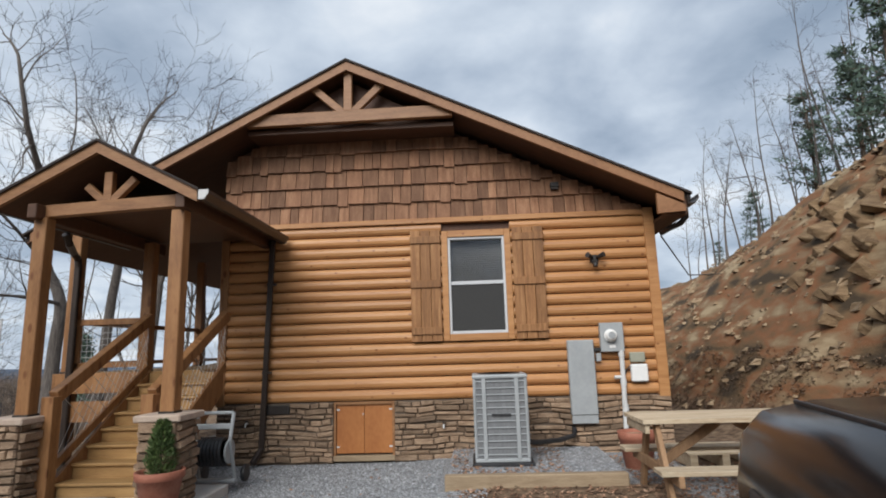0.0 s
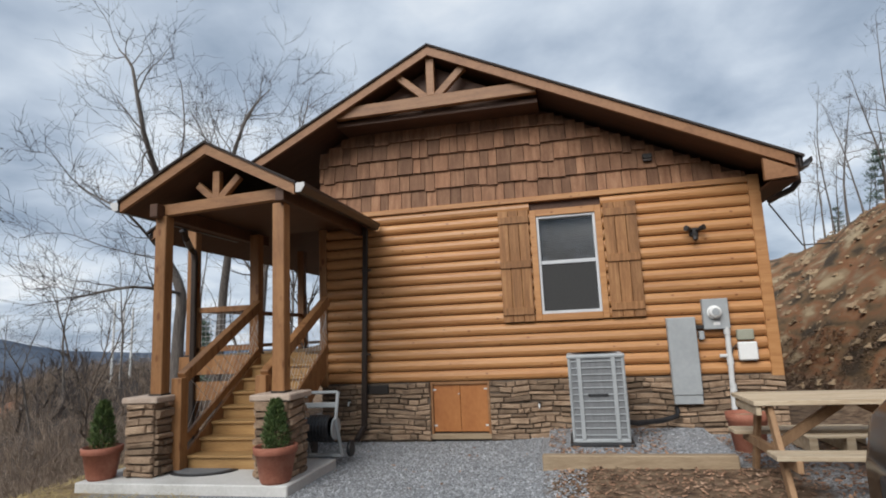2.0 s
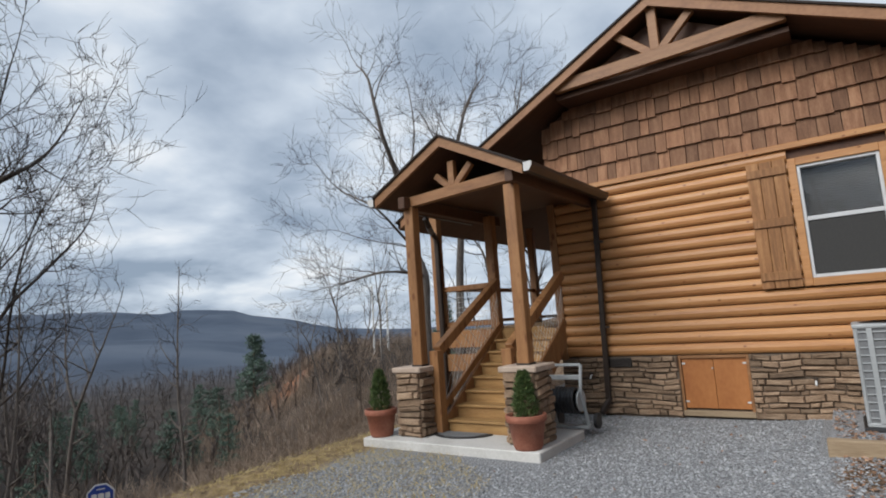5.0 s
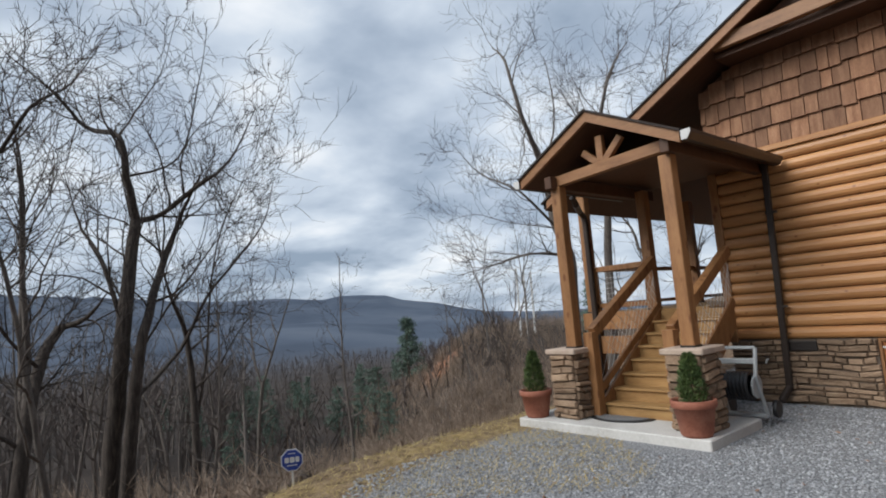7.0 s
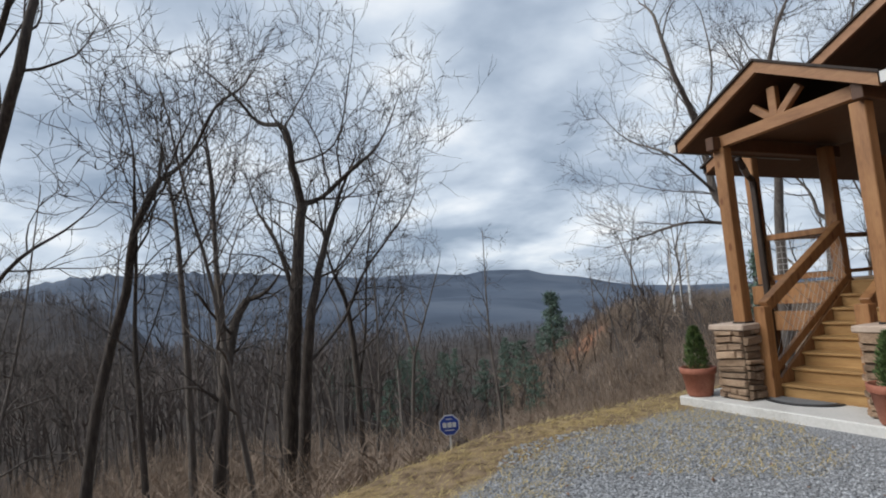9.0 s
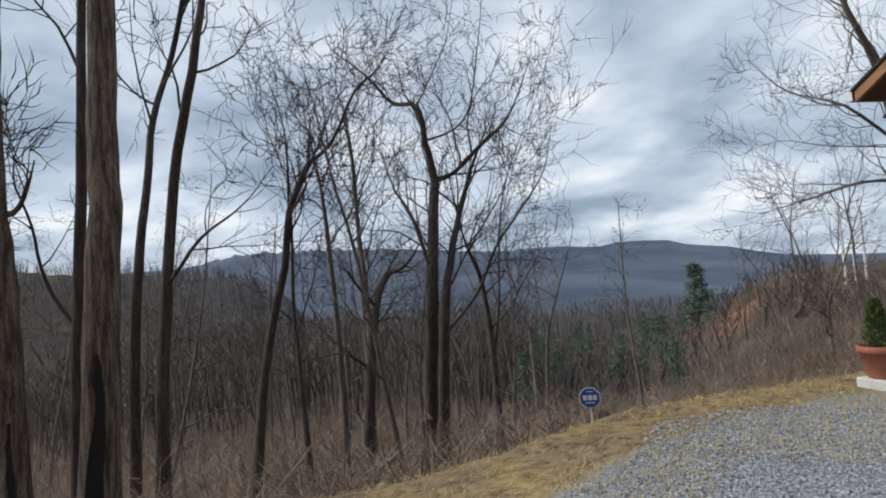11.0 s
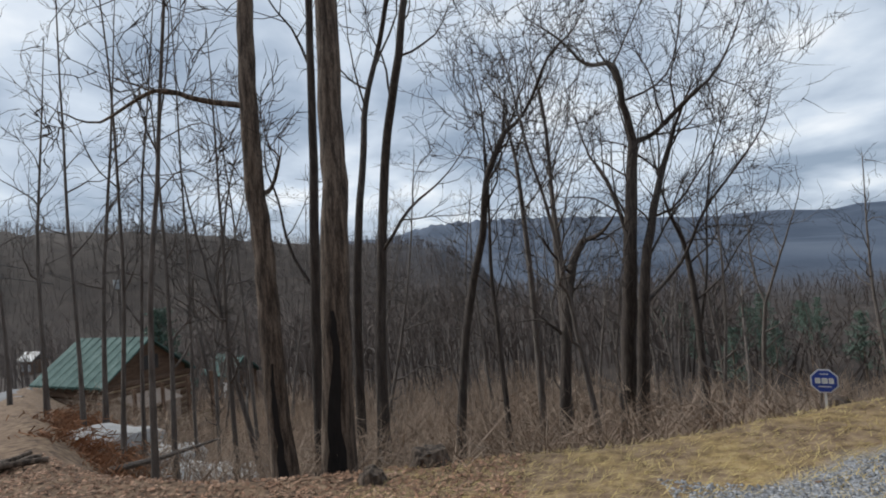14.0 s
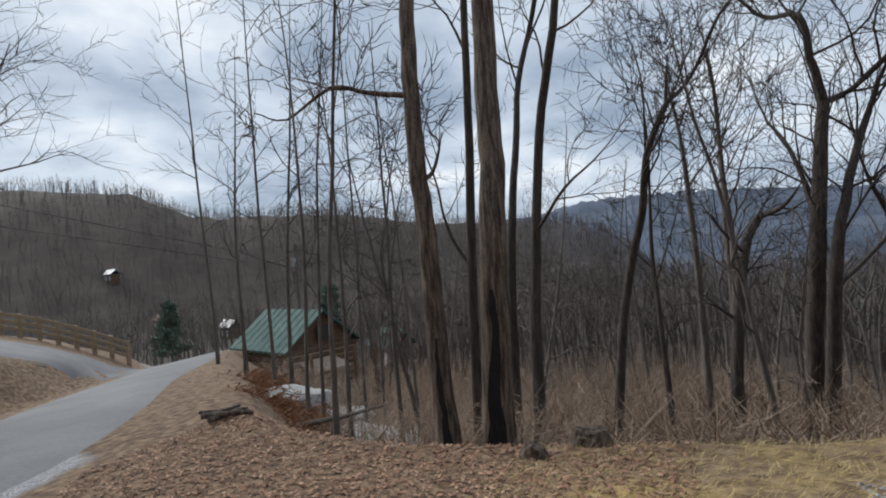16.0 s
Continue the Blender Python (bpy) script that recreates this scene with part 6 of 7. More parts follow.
def poles_and_wires():
    x, y, z = at_bearing(127.9, 34)
    p = thing("utility_pole", (x, y, z), "grey wooden utility pole below the lane", "utility pole")
    part("pole", pipe([(x, y, z - .5), (x, y, 2.9)], [.13, .09], 8), M_BARKGREY, p)
    part("crossarm", beam((x - .5, y + .3, 2.5), (x + .5, y - .3, 2.5), .08, .1), M_BARKGREY, p)
    part("transformer", pipe([(x + .2, y, 1.6), (x + .2, y, 2.1)], .14, 10), M_STEEL, p)
    for k, az in enumerate((42.7, 42.0, 41.3)):
        x, y, z = at_bearing(az, 46)
        q = thing("antenna_mast", (x, y, z), "thin grey mast standing on the slope", "mast", "three thin masts")
        part("mast", pipe([(x, y, z - .5), (x + .1, y, 4.7 - .2 * k)], [.09, .07], 6), M_PVC, q)
        part("bracket", beam((x - .02, y, 2.5), (x + .35, y + .1, 2.75), .05, .05, bevel=0), M_PVC, q)
    for k, (a, b, c) in enumerate((((-24.8, -31.1, 2.6), (-14, -38, 6.0), (-2, -44, 14.0)), ((-25.0, -31.3, 2.1), (-14, -38.5, 5.0), (-2, -45, 12.0)))):
        w = thing("power_line", a, "thin black overhead power line", "cable", "overhead power lines")
        part("wire", pipe([a, b, c], .018, 4), M_BLACK, w)
    w = thing("service_cable", (3.2, 1.0, 3.0), "thin service cable from the eave to the bank", "cable")
    part("wire", pipe([(3.15, .6, 3.02), (4.4, 3.0, 2.70), (7.5, 8.5, 3.35)], .012, 5), M_BLACK, w)


poles_and_wires()

# ------------------------------------------------------------------ yard things
def potted_evergreen(x, y, z, s, hh, seed, label):
    p = thing("potted_evergreen", (x, y, z), label, "potted plant", "potted evergreens")
    part("pot", lathe([(.001, 0), (.135 * s, 0), (.15 * s, .03 * s), (.19 * s, .27 * s), (.205 * s, .275 * s), (.21 * s, .28 * s), (.215 * s, .345 * s), (.195 * s, .35 * s), (.185 * s, .31 * s), (.18 * s, .29 * s)], (x, y, z), 32), M_TERRACOTTA, p, "reddish terracotta pot with a rolled rim", smooth=True)
    part("soil", lathe([(.001, 0), (.183 * s, 0), (.001, .012)], (x, y, z + .30 * s), 20), M_SOIL, p)
    r = random.Random(seed)
    V, F = [], []
    zb = z + .30 * s
    for _ in range(2600):
        t = r.random() ** .8
        rad = (.135 * s * min(1, .62 + 1.6 * t) * (1 - t) ** .60 + .014) * math.sqrt(r.uniform(.2, 1)) * r.uniform(.85, 1.15)
        a = r.uniform(0, 6.28)
        q = Vector((x + math.cos(a) * rad, y + math.sin(a) * rad, zb + t * hh))
        d = Vector((math.cos(a) * .5 + r.gauss(0, .35), math.sin(a) * .5 + r.gauss(0, .35), r.uniform(.5, 1.2))).normalized() * r.uniform(.03, .055)
        w = d.cross(Vector((r.gauss(0, 1), r.gauss(0, 1), r.gauss(0, 1)))).normalized() * .007
        b = len(V)
        V.extend((q, q + d * .5 + w, q + d, q + d * .5 - w))
        F.append((b, b + 1, b + 2, b + 3))
    o_ = p.location
    me = bpy.data.meshes.new("foliage"); me.from_pydata([tuple(q - o_) for q in V], [], F); me.materials.append(M_CONIFER)
    o = new("foliage", me); o.parent = p
    part("stem", pipe([(x, y, zb - .02), (x, y, zb + hh * .8)], [.012, .004], 6), M_BARK, p)


potted_evergreen(-4.62, -2.48, .1, .95, .50, 1, "small dark green evergreen in a terracotta pot")
potted_evergreen(-2.565, -2.52, .1, 1.0, .47, 2, "bushy green evergreen in a terracotta pot by the pier")


def hose_reel():
    x, y, z = -2.54, -1.66, .1
    h = thing("hose_reel_cart", (x, y, z), "grey plastic hose reel cart with black hose", "hose reel")
    for dx in (-.20, .20):
        part("side_frame", pipe([(x + dx, y + .25, z + .02), (x + dx, y + .08, z + .45), (x + dx, y + .16, z + .74)], .02, 8), M_STEEL, h)
    part("handle", beam((x - .2, y + .16, z + .74), (x + .2, y + .16, z + .74), .035, .035, bevel=.008), M_STEEL, h)
    part("cross_bar", beam((x - .2, y + .12, z + .60), (x + .2, y + .12, z + .60), .03, .06, bevel=.008), M_STEEL, h)
    part("base_bar", box(x - .22, x + .22, y + .18, y + .26, z, z + .04, .01), M_STEEL, h)
    coil = [(x - .14 + .28 * j / 126, y + .12 + math.cos(j * .349) * .135, z + .34 + math.sin(j * .349) * .135) for j in range(127)]
    d = pipe(coil, .022, 6)
    part("hose", d, M_BLACK, h, "coiled black hose")
    for dx in (-.175, .175):
        w = lathe([(.03, 0), (.125, .0), (.125, .015), (.10, .018), (.03, .018)], (0, 0, 0), 22)
        bmesh.ops.transform(w, matrix=pose(x + dx, y + .12, z + .34, 0, 90, 0), verts=w.verts)
        part("flange", w, M_STEEL, h)
    for dx in (-.24, .24):
        w = lathe([(.01, 0), (.09, 0), (.095, .02), (.09, .04), (.01, .04)], (0, 0, 0), 18)
        bmesh.ops.transform(w, matrix=pose(x + dx - .02, y + .42, z + .06, 0, 90, 0), verts=w.verts)
        part("wheel", w, M_BLACK, h)


hose_reel()


def mat_and_sign():
    b = bmesh.new()
    n = 20
    poly = [(-3.66 + .40 * math.cos(math.pi * k / n), -2.07 - .30 * math.sin(math.pi * k / n)) for k in range(n + 1)]
    d = thing("doormat", (-3.66, -2.2, .1), "half-round dark rubber doormat on the slab", "doormat")
    part("backing", prism(poly, "z", .1, .116), M_BLACK, d)
    poly2 = [(-3.66 + .34 * math.cos(math.pi * k / n), -2.09 - .24 * math.sin(math.pi * k / n)) for k in range(n + 1)]
    part("carpet_field", prism(poly2, "z", .116, .122), M_ACFIN, d, "grey ribbed centre")
    x, y = -5.16, -5.50
    z = flat_z(x, y)
    s = thing("yard_sign", (x, y, z), "blue octagonal yard sign with white lettering bars on a stake", "sign")
    m_blue = material("sign_blue", [(0.012, 0.035, 0.20), (0.018, 0.05, 0.26)], 3, rough=.4, bump=0)
    face = math.degrees(math.atan2(y + 8.0, x - .25))
    M = Matrix.Translation((x, y, z)) @ pose(0, 0, 0, 0, 0, face - 90) @ Matrix.Scale(.82, 4)
    def put(bm_):
        bmesh.ops.transform(bm_, matrix=M, verts=bm_.verts)
        return bm_
    oc = lambda r_: [(r_ * math.cos(math.pi / 8 + k * math.pi / 4), .30 + r_ * math.sin(math.pi / 8 + k * math.pi / 4)) for k in range(8)]
    part("stake", put(box(-.012, .012, .008, .02, -.2, .28)), M_PVC, s)
    part("rim", put(prism(oc(.138), "y", -.004, .004)), M_VINYL, s, "white border")
    part("panel", put(prism(oc(.124), "y", -.008, -.0045)), m_blue, s)
    # plain white bars in place of the lettering
    for xa, xb in ((-.085, -.035), (-.025, .03), (.04, .085)):
        part("mark", put(box(xa, xb, -.011, -.0085, .275, .335, .006)), M_VINYL, s)
    part("caption_bar", put(box(-.06, .06, -.010, -.0085, .235, .247)), M_VINYL, s)
    part("caption_bar", put(box(-.04, .04, -.010, -.0085, .372, .382)), M_VINYL, s)


mat_and_sign()


def stump(x, y, rad, h, seed, label):
    r = random.Random(seed)
    z = flat_z(x, y)
    n = 14
    s = thing("tree_stump", (x, y, z), label, "stump")
    b = bmesh.new()
    rings = []
    for f, hh in ((1.5, -.1), (1.2, h * .3), (1.0, h * .8), (.93, h)):
        rings.append([b.verts.new((x + rad * f * r.uniform(.85, 1.15) * math.cos(6.2832 * k / n), y + rad * f * r.uniform(.85, 1.15) * math.sin(6.2832 * k / n), z + hh + (r.uniform(-.03, .03) if hh == h else 0))) for k in range(n)])
    for r0, r1 in zip(rings, rings[1:]):
        for k in range(n):
            b.faces.new((r0[k], r0[(k + 1) % n], r1[(k + 1) % n], r1[k]))
    top = b.verts.new((x, y, z + h + .02))
    for k in range(n):
        b.faces.new((rings[-1][k], rings[-1][(k + 1) % n], top))
    part("wood", b, M_BARK, s)
    return s


stump(-4.62, -9.02, .15, .17, 1, "rotting jagged tree stump at the yard's edge")
stump(-4.15, -9.42, .09, .10, 2, "small low tree stump in the leaves")
stump(-5.27, -5.36, .10, .09, 3, "dark weathered stump beside the sign")


def fallen_logs():
    r = random.Random(5)
    for k in range(11):
        az, d = r.uniform(110, 130), r.uniform(6.8, 9.5)
        x, y, z = at_bearing(az, d)
        a = r.uniform(0, 6.28)
        ln = r.uniform(.6, 1.5)
        q = thing("fallen_branch", (x, y, z), "dead fallen branch lying on the leaf litter", "branch", "fallen branches")
        part("wood", pipe([(x, y, z + .04), (x + ln * .5 * math.cos(a), y + ln * .5 * math.sin(a), z + .15), (x + ln * math.cos(a), y + ln * math.sin(a), z + r.uniform(.1, .5))], [r.uniform(.03, .06), .035, .015], 7), M_BARKGREY, q)


fallen_logs()


def log_pile():
    r = random.Random(6)
    for k in range(4):
        x, y = -5.15 + .09 * k, -13.75 + .11 * k
        z = flat_z(x, y) + .03 + .03 * (k % 2)
        a = .75 + r.gauss(0, .5)
        q = thing("cut_log", (x, y, z), "short weathered cut log in a low heap", "log", "heap of cut logs")
        part("wood", pipe([(x - .3 * math.cos(a), y + .3 * math.sin(a), z), (x + .3 * math.cos(a), y - .3 * math.sin(a), z + .03)], [r.uniform(.025, .045), r.uniform(.02, .04)], 9), M_BARK, q)


log_pile()


def pale_rocks():
    r = random.Random(8)
    for k in range(17):
        az, d = 116.5 + k * .85, r.uniform(11.0, 15.5)
        x, y, z = at_bearing(az, d)
        b = bmesh.new()
        bmesh.ops.create_icosphere(b, subdivisions=2, radius=1.0)
        for v in b.verts:
            v.co *= 1 + .22 * noise.noise(v.co * 1.7 + Vector((k * 3, 0, 0)))
        sx = r.uniform(.45, 1.0)
        bmesh.ops.transform(b, matrix=Matrix.Translation((x, y, z + .08)) @ pose(0, 0, 0, 0, 0, r.uniform(0, 180)) @ Matrix.Diagonal((sx, sx * .7, sx * .42, 1)), verts=b.verts)
        solid("pale_boulder", b, M_PALE, "pale grey-white boulder on the slope below the lane", "boulder", group="pale boulders", org=(x, y, z))


pale_rocks()


def picnic_table():
    x0, x1, y0, y1 = 1.76, 3.48, -2.62, -1.95
    zt = .80
    g = .04
    t = thing("picnic_table", ((x0 + x1) / 2, (y0 + y1) / 2, .05), "weathered wooden picnic table with attached benches", "picnic table")
    n = 5
    w = (y1 - y0) / n
    for i in range(n):
        part("top_plank", box(x0, x1, y0 + i * w + .004, y0 + (i + 1) * w - .004, zt - .04, zt, .005), M_TABLE, t)
    part("apron", box(x0 + .02, x0 + .06, y0 + .03, y1 - .03, zt - .12, zt - .04, .004), M_TABLE, t)
    for yb in (y0 - .33, y1 + .12):
        for i in range(2):
            part("bench_plank", box(x0 + .02, x1, yb + i * .115, yb + .11 + i * .115, .40, .438, .005), M_TABLE, t)
    for x in (x0 + .14, x1 - .2):
        part("leg", beam((x, y0 + .12, zt - .05), (x, y0 - .22, .03), .045, .09), M_TABLELEG, t)
        part("leg", beam((x + .05, y1 - .12, zt - .05), (x + .05, y1 + .22, .03), .045, .09), M_TABLELEG, t)
        part("bench_bearer", beam((x + .03, y0 - .34, .36), (x + .03, y1 + .36, .36), .045, .09), M_TABLELEG, t)
        part("brace", beam((x + .05, (y0 + y1) / 2, .36), (x + (.62 if x < 2.5 else -.62), (y0 + y1) / 2, zt - .06), .045, .08), M_TABLELEG, t)


picnic_table()
p_ = thing("clay_pot", (2.12, -1.0, .06), "large cracked terracotta planter with dead leaves", "pot")
part("pot", lathe([(.001, 0), (.13, 0), (.145, .02), (.195, .33), (.205, .34), (.21, .42), (.19, .42), (.18, .36)], (2.12, -1.0, .06), 30), M_TERRACOTTA, p_, smooth=True)
part("soil", lathe([(.001, .01), (.185, 0), (.001, .03)], (2.12, -1.0, .44), 18), M_LEAF, p_)
p_ = thing("wooden_pallet", (2.9, -.9, .1), "small weathered pallet on the ground", "pallet")
for k in range(5):
    part("slat", box(2.6, 3.4, -1.2 + k * .15, -1.1 + k * .15, .24, .262, .004), M_TABLE, p_)
for k in range(3):
    part("bearer", box(2.62 + k * .34, 2.70 + k * .34, -1.2, -.5, .10, .24, .004), M_TABLE, p_)


def car():
    """Dark sport-utility car parked with its front end towards the cabin."""
    X, Y, Z = 1.66, -4.50, .0
    yaw = -12.0
    m = Matrix.Translation((X, Y, flat_z(X + 1, Y - 1))) @ pose(0, 0, 0, 0, 0, yaw) @ Matrix.Diagonal((1, 1, 1.035, 1))
    c = thing("parked_car", (X + 2, Y - 1, 0), "near-black glossy sport-utility car parked on the gravel", "car")
    def put(b):
        bmesh.ops.transform(b, matrix=m, verts=b.verts)
        return b
    W = 1.85
    def loft(sections, mat_, name, label="", smooth_=True):
        """Rings of (x, half-width, z-low, z-high, round) across the car."""
        b = bmesh.new()
        rings = []
        for x, hw, zl, zh, rd in sections:
            ring = []
            for (sy, sz) in ((-1, -1), (-1, 1), (1, 1), (1, -1)):
                for j in range(4):
                    a0 = {(-1, -1): 270, (-1, 1): 180, (1, 1): 90, (1, -1): 0}[(sy, sz)]
                    a = radians(a0 - j * 30)
                    cy, cz = sy * (hw - rd), (zl + rd if sz < 0 else zh - rd)
                    ring.append(b.verts.new((x, -W / 2 + cy + rd * math.cos(a), cz + rd * math.sin(a))))
            rings.append(ring)
        k = len(rings[0])
        for r0, r1 in zip(rings, rings[1:]):
            for i in range(k):
                b.faces.new((r0[i], r0[(i + 1) % k], r1[(i + 1) % k], r1[i]))
        b.faces.new(rings[0]); b.faces.new(rings[-1])
        bmesh.ops.recalc_face_normals(b, faces=b.faces)
        return part(name, put(b), mat_, c, label, smooth=smooth_)
    loft([(.0, .70, .42, .82, .10), (.05, .80, .32, .98, .13), (.16, .88, .26, 1.07, .14), (.40, .92, .25, 1.115, .13), (1.2, .925, .25, 1.15, .11), (2.6, .925, .25, 1.17, .10), (4.2, .92, .27, 1.16, .12), (4.5, .82, .4, 1.05, .15)], M_CARPAINT, "body", "glossy near-black body")
    loft([(1.25, .80, 1.08, 1.16, .03), (1.75, .72, 1.1, 1.62, .10), (2.2, .70, 1.1, 1.72, .12), (3.6, .70, 1.1, 1.70, .12), (4.25, .74, 1.1, 1.25, .06)], M_BLACK, "cabin_top")
    part("windscreen", put(beam((1.22, -W / 2, 1.17), (1.78, -W / 2, 1.64), 1.38, .012, bevel=0)), M_GLASS, c)
    part("bonnet_edge", put(box(.32, .34, -W + .12, -.12, 1.095, 1.115, .004)), M_BLACK, c)
    part("grille", put(box(-.012, .03, -W + .5, -.5, .55, .78, .01)), M_BLACK, c)
    part("bumper", put(box(-.05, .12, -W + .18, -.18, .36, .52, .03)), M_BLACK, c)
    for y in (-.32, -W + .32):
        part("headlight", put(box(.02, .16, y - .14, y + .14, .76, .90, .03)), M_ACSTEEL, c, "clear headlight")
    for x in (.85, 3.6):
        for y in (-.10, -W + .10):
            s = -1 if y < -1 else 1
            w = lathe([(.20, -.11), (.32, -.11), (.35, -.08), (.35, .08), (.32, .11), (.20, .11)], (0, 0, 0), 28)
            bmesh.ops.transform(w, matrix=m @ pose(x, y, .35, 90, 0, 0), verts=w.verts)
            wh = part("wheel", w, M_BLACK, c, "black tyre")
            w = lathe([(.02, -.02), (.21, -.02), (.21, .02), (.02, .03)], (0, 0, 0), 20)
            bmesh.ops.transform(w, matrix=m @ pose(x, y + s * .09, .35, 90, 0, 0), verts=w.verts)
            part("rim", w, M_ACSTEEL, wh, "grey alloy rim")
            part("wheel_arch", put(pipe([(x + .42 * math.cos(a), y + s * .09, .36 + .42 * math.sin(a)) for a in [math.pi * q / 10 for q in range(11)]], .03, 6)), M_BLACK, c)
    for y, s in ((-.02, 1), (-W + .02, -1)):
        part("mirror", put(box(1.55, 1.72, y - .02 + s * .08, y + .12 * s + .06, 1.15, 1.30, .03)), M_CARPAINT, c)


car()

def outcrop():
    """Broken shale ledges standing out of the clay bank."""
    r = random.Random(12)
    o = thing("rock_outcrop", (6.4, 1.5, flat_z(6.4, 1.5)), "tan broken shale ledges in the clay bank", "rock outcrop")
    for k in range(90):
        x = r.uniform(5.3, 7.9)
        y = -8.05 + (x - .3) / math.tan(radians(r.uniform(29.5, 42)))
        z = flat_z(x, y)
        b = bmesh.new()
        bmesh.ops.create_cube(b, size=1.0)
        for v in b.verts:
            v.co *= Vector((r.uniform(.7, 1.2), r.uniform(.7, 1.2), r.uniform(.6, 1.3)))
        sc = r.uniform(.6, 1.25)
        bmesh.ops.transform(b, matrix=Matrix.Translation((x, y, z - .11)) @ pose(0, 0, 0, r.gauss(38, 9), r.gauss(-24, 9), r.gauss(30, 14)) @ Matrix.Diagonal((.72 * sc, .34 * sc, .15 * sc, 1)), verts=b.verts)
        bmesh.ops.bevel(b, geom=b.edges[:], offset=.016, segments=1, affect="EDGES")
        part("ledge", b, M_LEDGE, o)


outcrop()

# ------------------------------------------------------------------ loose ground cover, uncounted
def scatter(name, pts, make, mat_, label, category):
    V, F = [], []
    xs, ys = np.array(pts).T
    zs = ground_height(xs, ys)
    for x, y, z in zip(xs, ys, zs):
        make(V, F, x, y, z)
    me = bpy.data.meshes.new(name)
    me.from_pydata(V, [], F)
    me.materials.append(mat_)
    return tagged(new(name, me), label, category, kind="stuff")


RS = random.Random(400)


def pebble(V, F, x, y, z):
    s = RS.uniform(.008, .019)
    b = len(V)
    a = RS.uniform(0, 6.28)
    c, d = math.cos(a), math.sin(a)
    for px_, py_, pz_ in ((1, 0, .3), (-1, .1, .2), (.1, .8, .3), (-.1, -.9, .2), (RS.uniform(-.3, .3), RS.uniform(-.3, .3), .95)):
        k = s * RS.uniform(.75, 1.25)
        V.append((x + (px_ * c - py_ * d) * k, y + (px_ * d + py_ * c) * k, z + pz_ * s))
    F.extend(((b, b + 2, b + 4), (b + 2, b + 1, b + 4), (b + 1, b + 3, b + 4), (b + 3, b, b + 4)))


def leaf(V, F, x, y, z):
    s = RS.uniform(.014, .032)
    b = len(V)
    a, t = RS.uniform(0, 6.28), RS.uniform(-.5, .5)
    c, d = math.cos(a) * s, math.sin(a) * s
    h = RS.uniform(.004, .02)
    V.extend(((x + c, y + d, z + h), (x - d * .6, y + c * .6, z + h + s * t * .5), (x - c, y - d, z + h + RS.uniform(0, .02)), (x + d * .6, y - c * .6, z + h - s * t * .2)))
    F.append((b, b + 1, b + 2, b + 3))


def blade(V, F, x, y, z):
    b = len(V)
    a = RS.uniform(0, 6.28)
    l_ = RS.uniform(.04, .12)
    w = .003
    V.extend(((x - w, y, z), (x + w, y + w, z), (x + math.cos(a) * l_, y + math.sin(a) * l_, z + RS.uniform(.005, .05))))
    F.append((b, b + 1, b + 2))


def rock(V, F, x, y, z):
    s = RS.uniform(.02, .09) * RS.choice((.6, .8, 1, 1.6))
    z -= s * .15
    b = len(V)
    a = RS.uniform(0, 6.28)
    c, d = math.cos(a), math.sin(a)
    for px_, py_, pz_ in ((1, .2, -.3), (-.9, .4, -.4), (.1, 1, -.3), (-.1, -1, -.4), (.4, .4, .55), (-.5, .3, .45), (.3, -.5, .5), (-.4, -.4, .6)):
        k = s * RS.uniform(.7, 1.3)
        V.append((x + (px_ * c - py_ * d) * k, y + (px_ * d + py_ * c) * k, z + pz_ * s * RS.uniform(.5, 1.0)))
    F.extend(((b, b + 2, b + 5, b + 4), (b + 2, b + 1, b + 5), (b + 1, b + 3, b + 7, b + 5), (b + 3, b, b + 4, b + 6), (b + 3, b + 6, b + 7), (b + 4, b + 5, b + 7, b + 6), (b, b + 2, b + 4)))


def spots(n, test, xr, yr):
    out = []
    while len(out) < n:
        xs = np.array([RS.uniform(*xr) for _ in range(4 * n)])
        ys = np.array([RS.uniform(*yr) for _ in range(4 * n)])
        ok = test(xs, ys)
        out.extend(zip(xs[ok].tolist(), ys[ok].tolist()))
    return out[:n]


def on_gravel(x, y):
    s = edge_distance(x, y)
    slab = (x > -4.85) & (x < -2.35) & (y > -2.92) & (y < -1.5)
    bed = (x > -.1) & (x < 1.9) & (y > -1.85)
    return (s < -.9 - .5 * np.sin(y * 1.7)) & ~slab & ~bed & (y < -.05) & (y + .25 * x > -9) & ((x < .4) | (y < -3.0))


scatter("gravel", spots(50000, on_gravel, (-4.6, 3.2), (-7.3, -.05)), pebble, M_GRAVEL, "loose grey crushed-stone gravel over the yard", "gravel")
BEDP = spots(1500, lambda x, y: ~((x > .22) & (x < .98) & (y < -.5) & (y > -1.28)), (.02, 1.84), (-1.70, -.08))


def bed_pebble(V, F, x, y, z):
    pebble(V, F, x, y, .165)


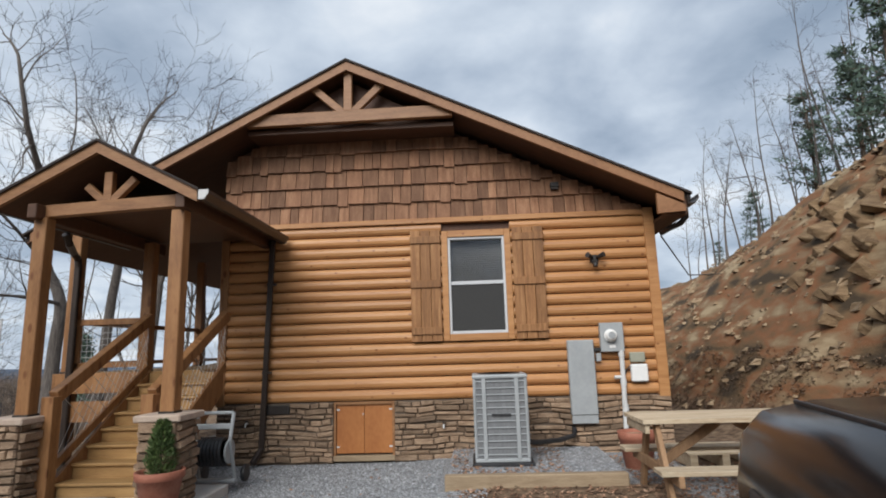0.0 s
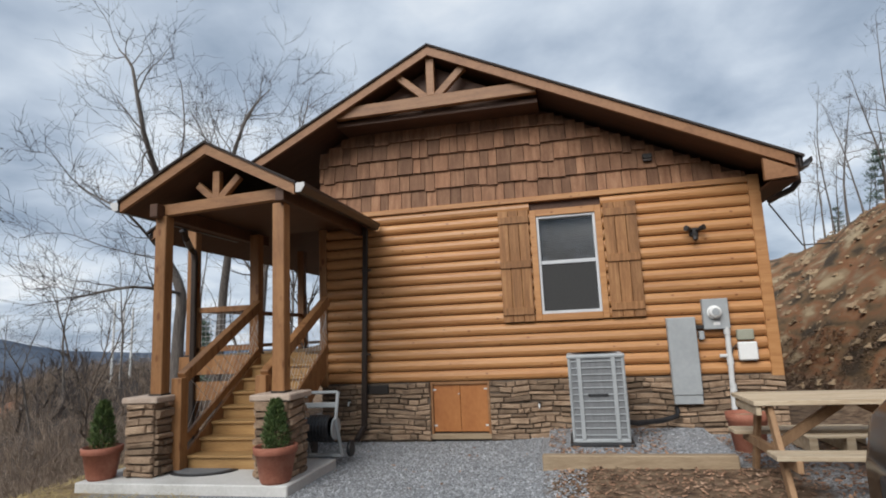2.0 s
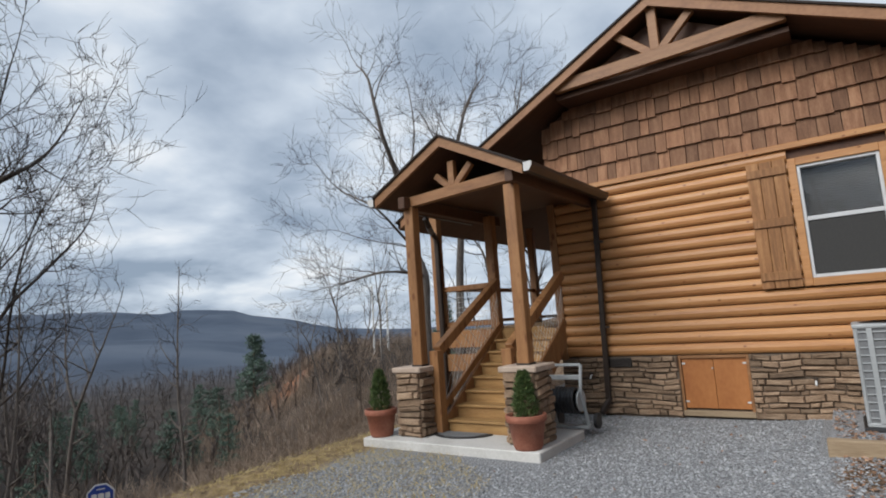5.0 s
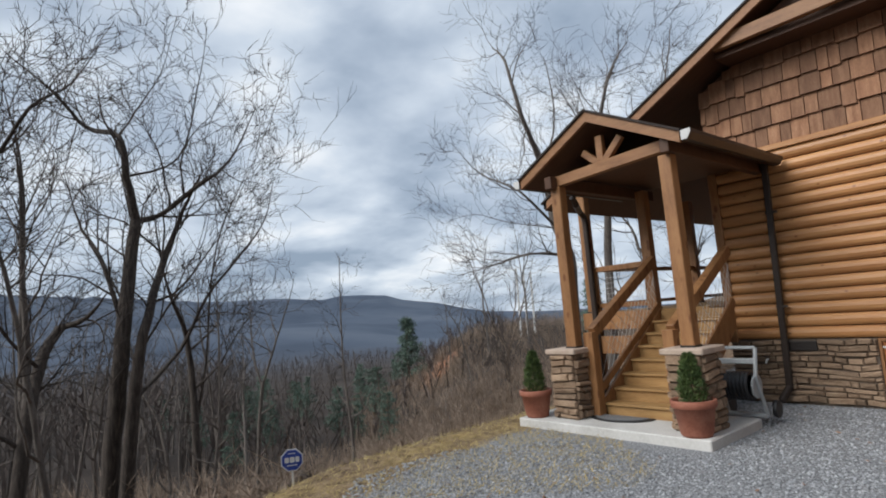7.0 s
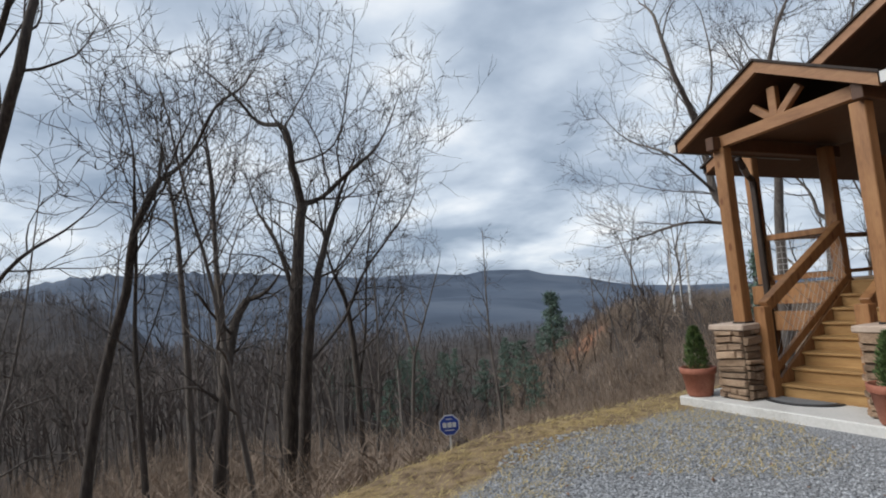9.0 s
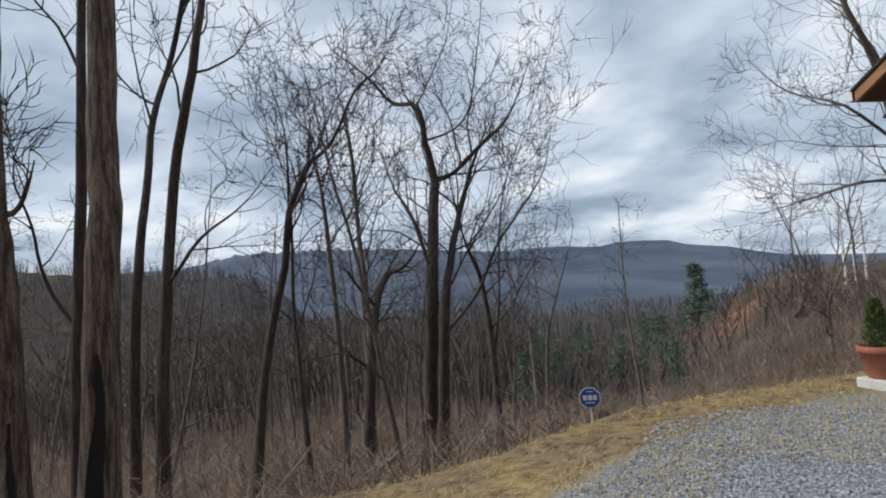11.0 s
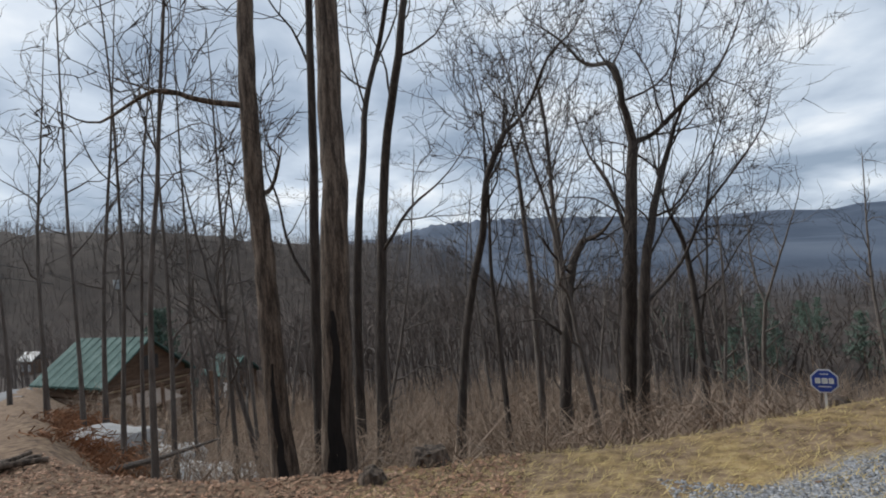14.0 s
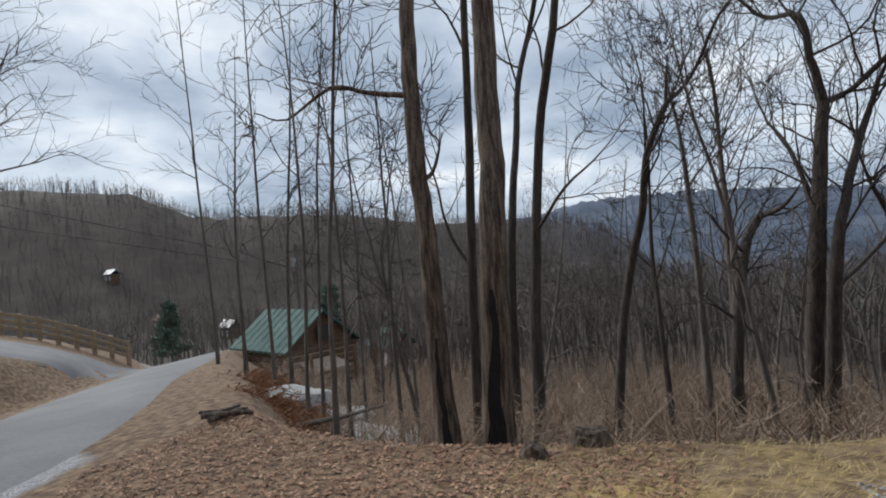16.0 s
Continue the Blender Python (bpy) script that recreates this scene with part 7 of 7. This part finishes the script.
scatter("bed_gravel", BEDP, bed_pebble, M_GRAVEL, "grey gravel filling the raised bed", "gravel")
def bed_leaf(V, F, x, y, z):
    leaf(V, F, x, y, .172)


scatter("bed_leaves", spots(420, lambda x, y: ~((x > .2) & (x < 1.0) & (y < -.5) & (y > -1.3)), (.02, 1.3), (-1.70, -.08)), bed_leaf, M_LEAF, "dry leaves drifted round the unit", "leaves")
scatter("leaf_litter", spots(15000, lambda x, y: (edge_distance(x, y) < 1.5) & (y + .25 * x < -8.6) & (y > -13.9 + .82 * (x + 3.5)) & (y > -13.6), (-6.5, -1.0), (-15, -8.2)), leaf, M_LEAF, "dry brown leaves covering the ground by the lane", "leaves")
scatter("yard_leaves", spots(2600, lambda x, y: (y < -1.84) | (x > 1.9), (.1, 3.4), (-3.3, -.3)), leaf, M_LEAF, "dry brown leaves below the timber edging", "leaves")
scatter("stray_leaves", spots(160, on_gravel, (-4.6, 3.2), (-7.3, -.05)), leaf, M_LEAF, "a few dry leaves on the gravel", "leaves")
scatter("straw", spots(15000, lambda x, y: (edge_distance(x, y) < .3) & (edge_distance(x, y) > -2.3 + .6 * np.sin(y * 2.1)), (-5.6, -2.4), (-9.6, -1.5)), blade, material("dry_straw", [(0.28, 0.20, 0.07), (0.50, 0.40, 0.18)], 5, rough=.9, bump=0, island=.3), "dry yellow straw and grass along the yard's edge", "straw")
scatter("bank_rocks", spots(1900, lambda x, y: x < 9.5, (4.3, 9.5), (-4, 14)), rock, M_ROCK, "loose shale rocks on the clay bank", "rocks")
scatter("bank_leaves", spots(13000, lambda x, y: (x - 4.3) / 4 + RS.gauss(0, .15) < .5, (4.2, 7.4), (-4, 8)), leaf, M_BANKLEAF, "dry leaves caught on the lower bank", "leaves")

# ------------------------------------------------------------------ small pieces of the cabin walls
build_shingles()
stone_field(FOUND, WX0, WX1 + .02, .02, Z_SILL - .01, lambda u, d, z: (u, -.02 - d, z), 77, 11, skip=((-1.615, -.775, -1, 2), (-2.54, -2.20, .65, .78)))
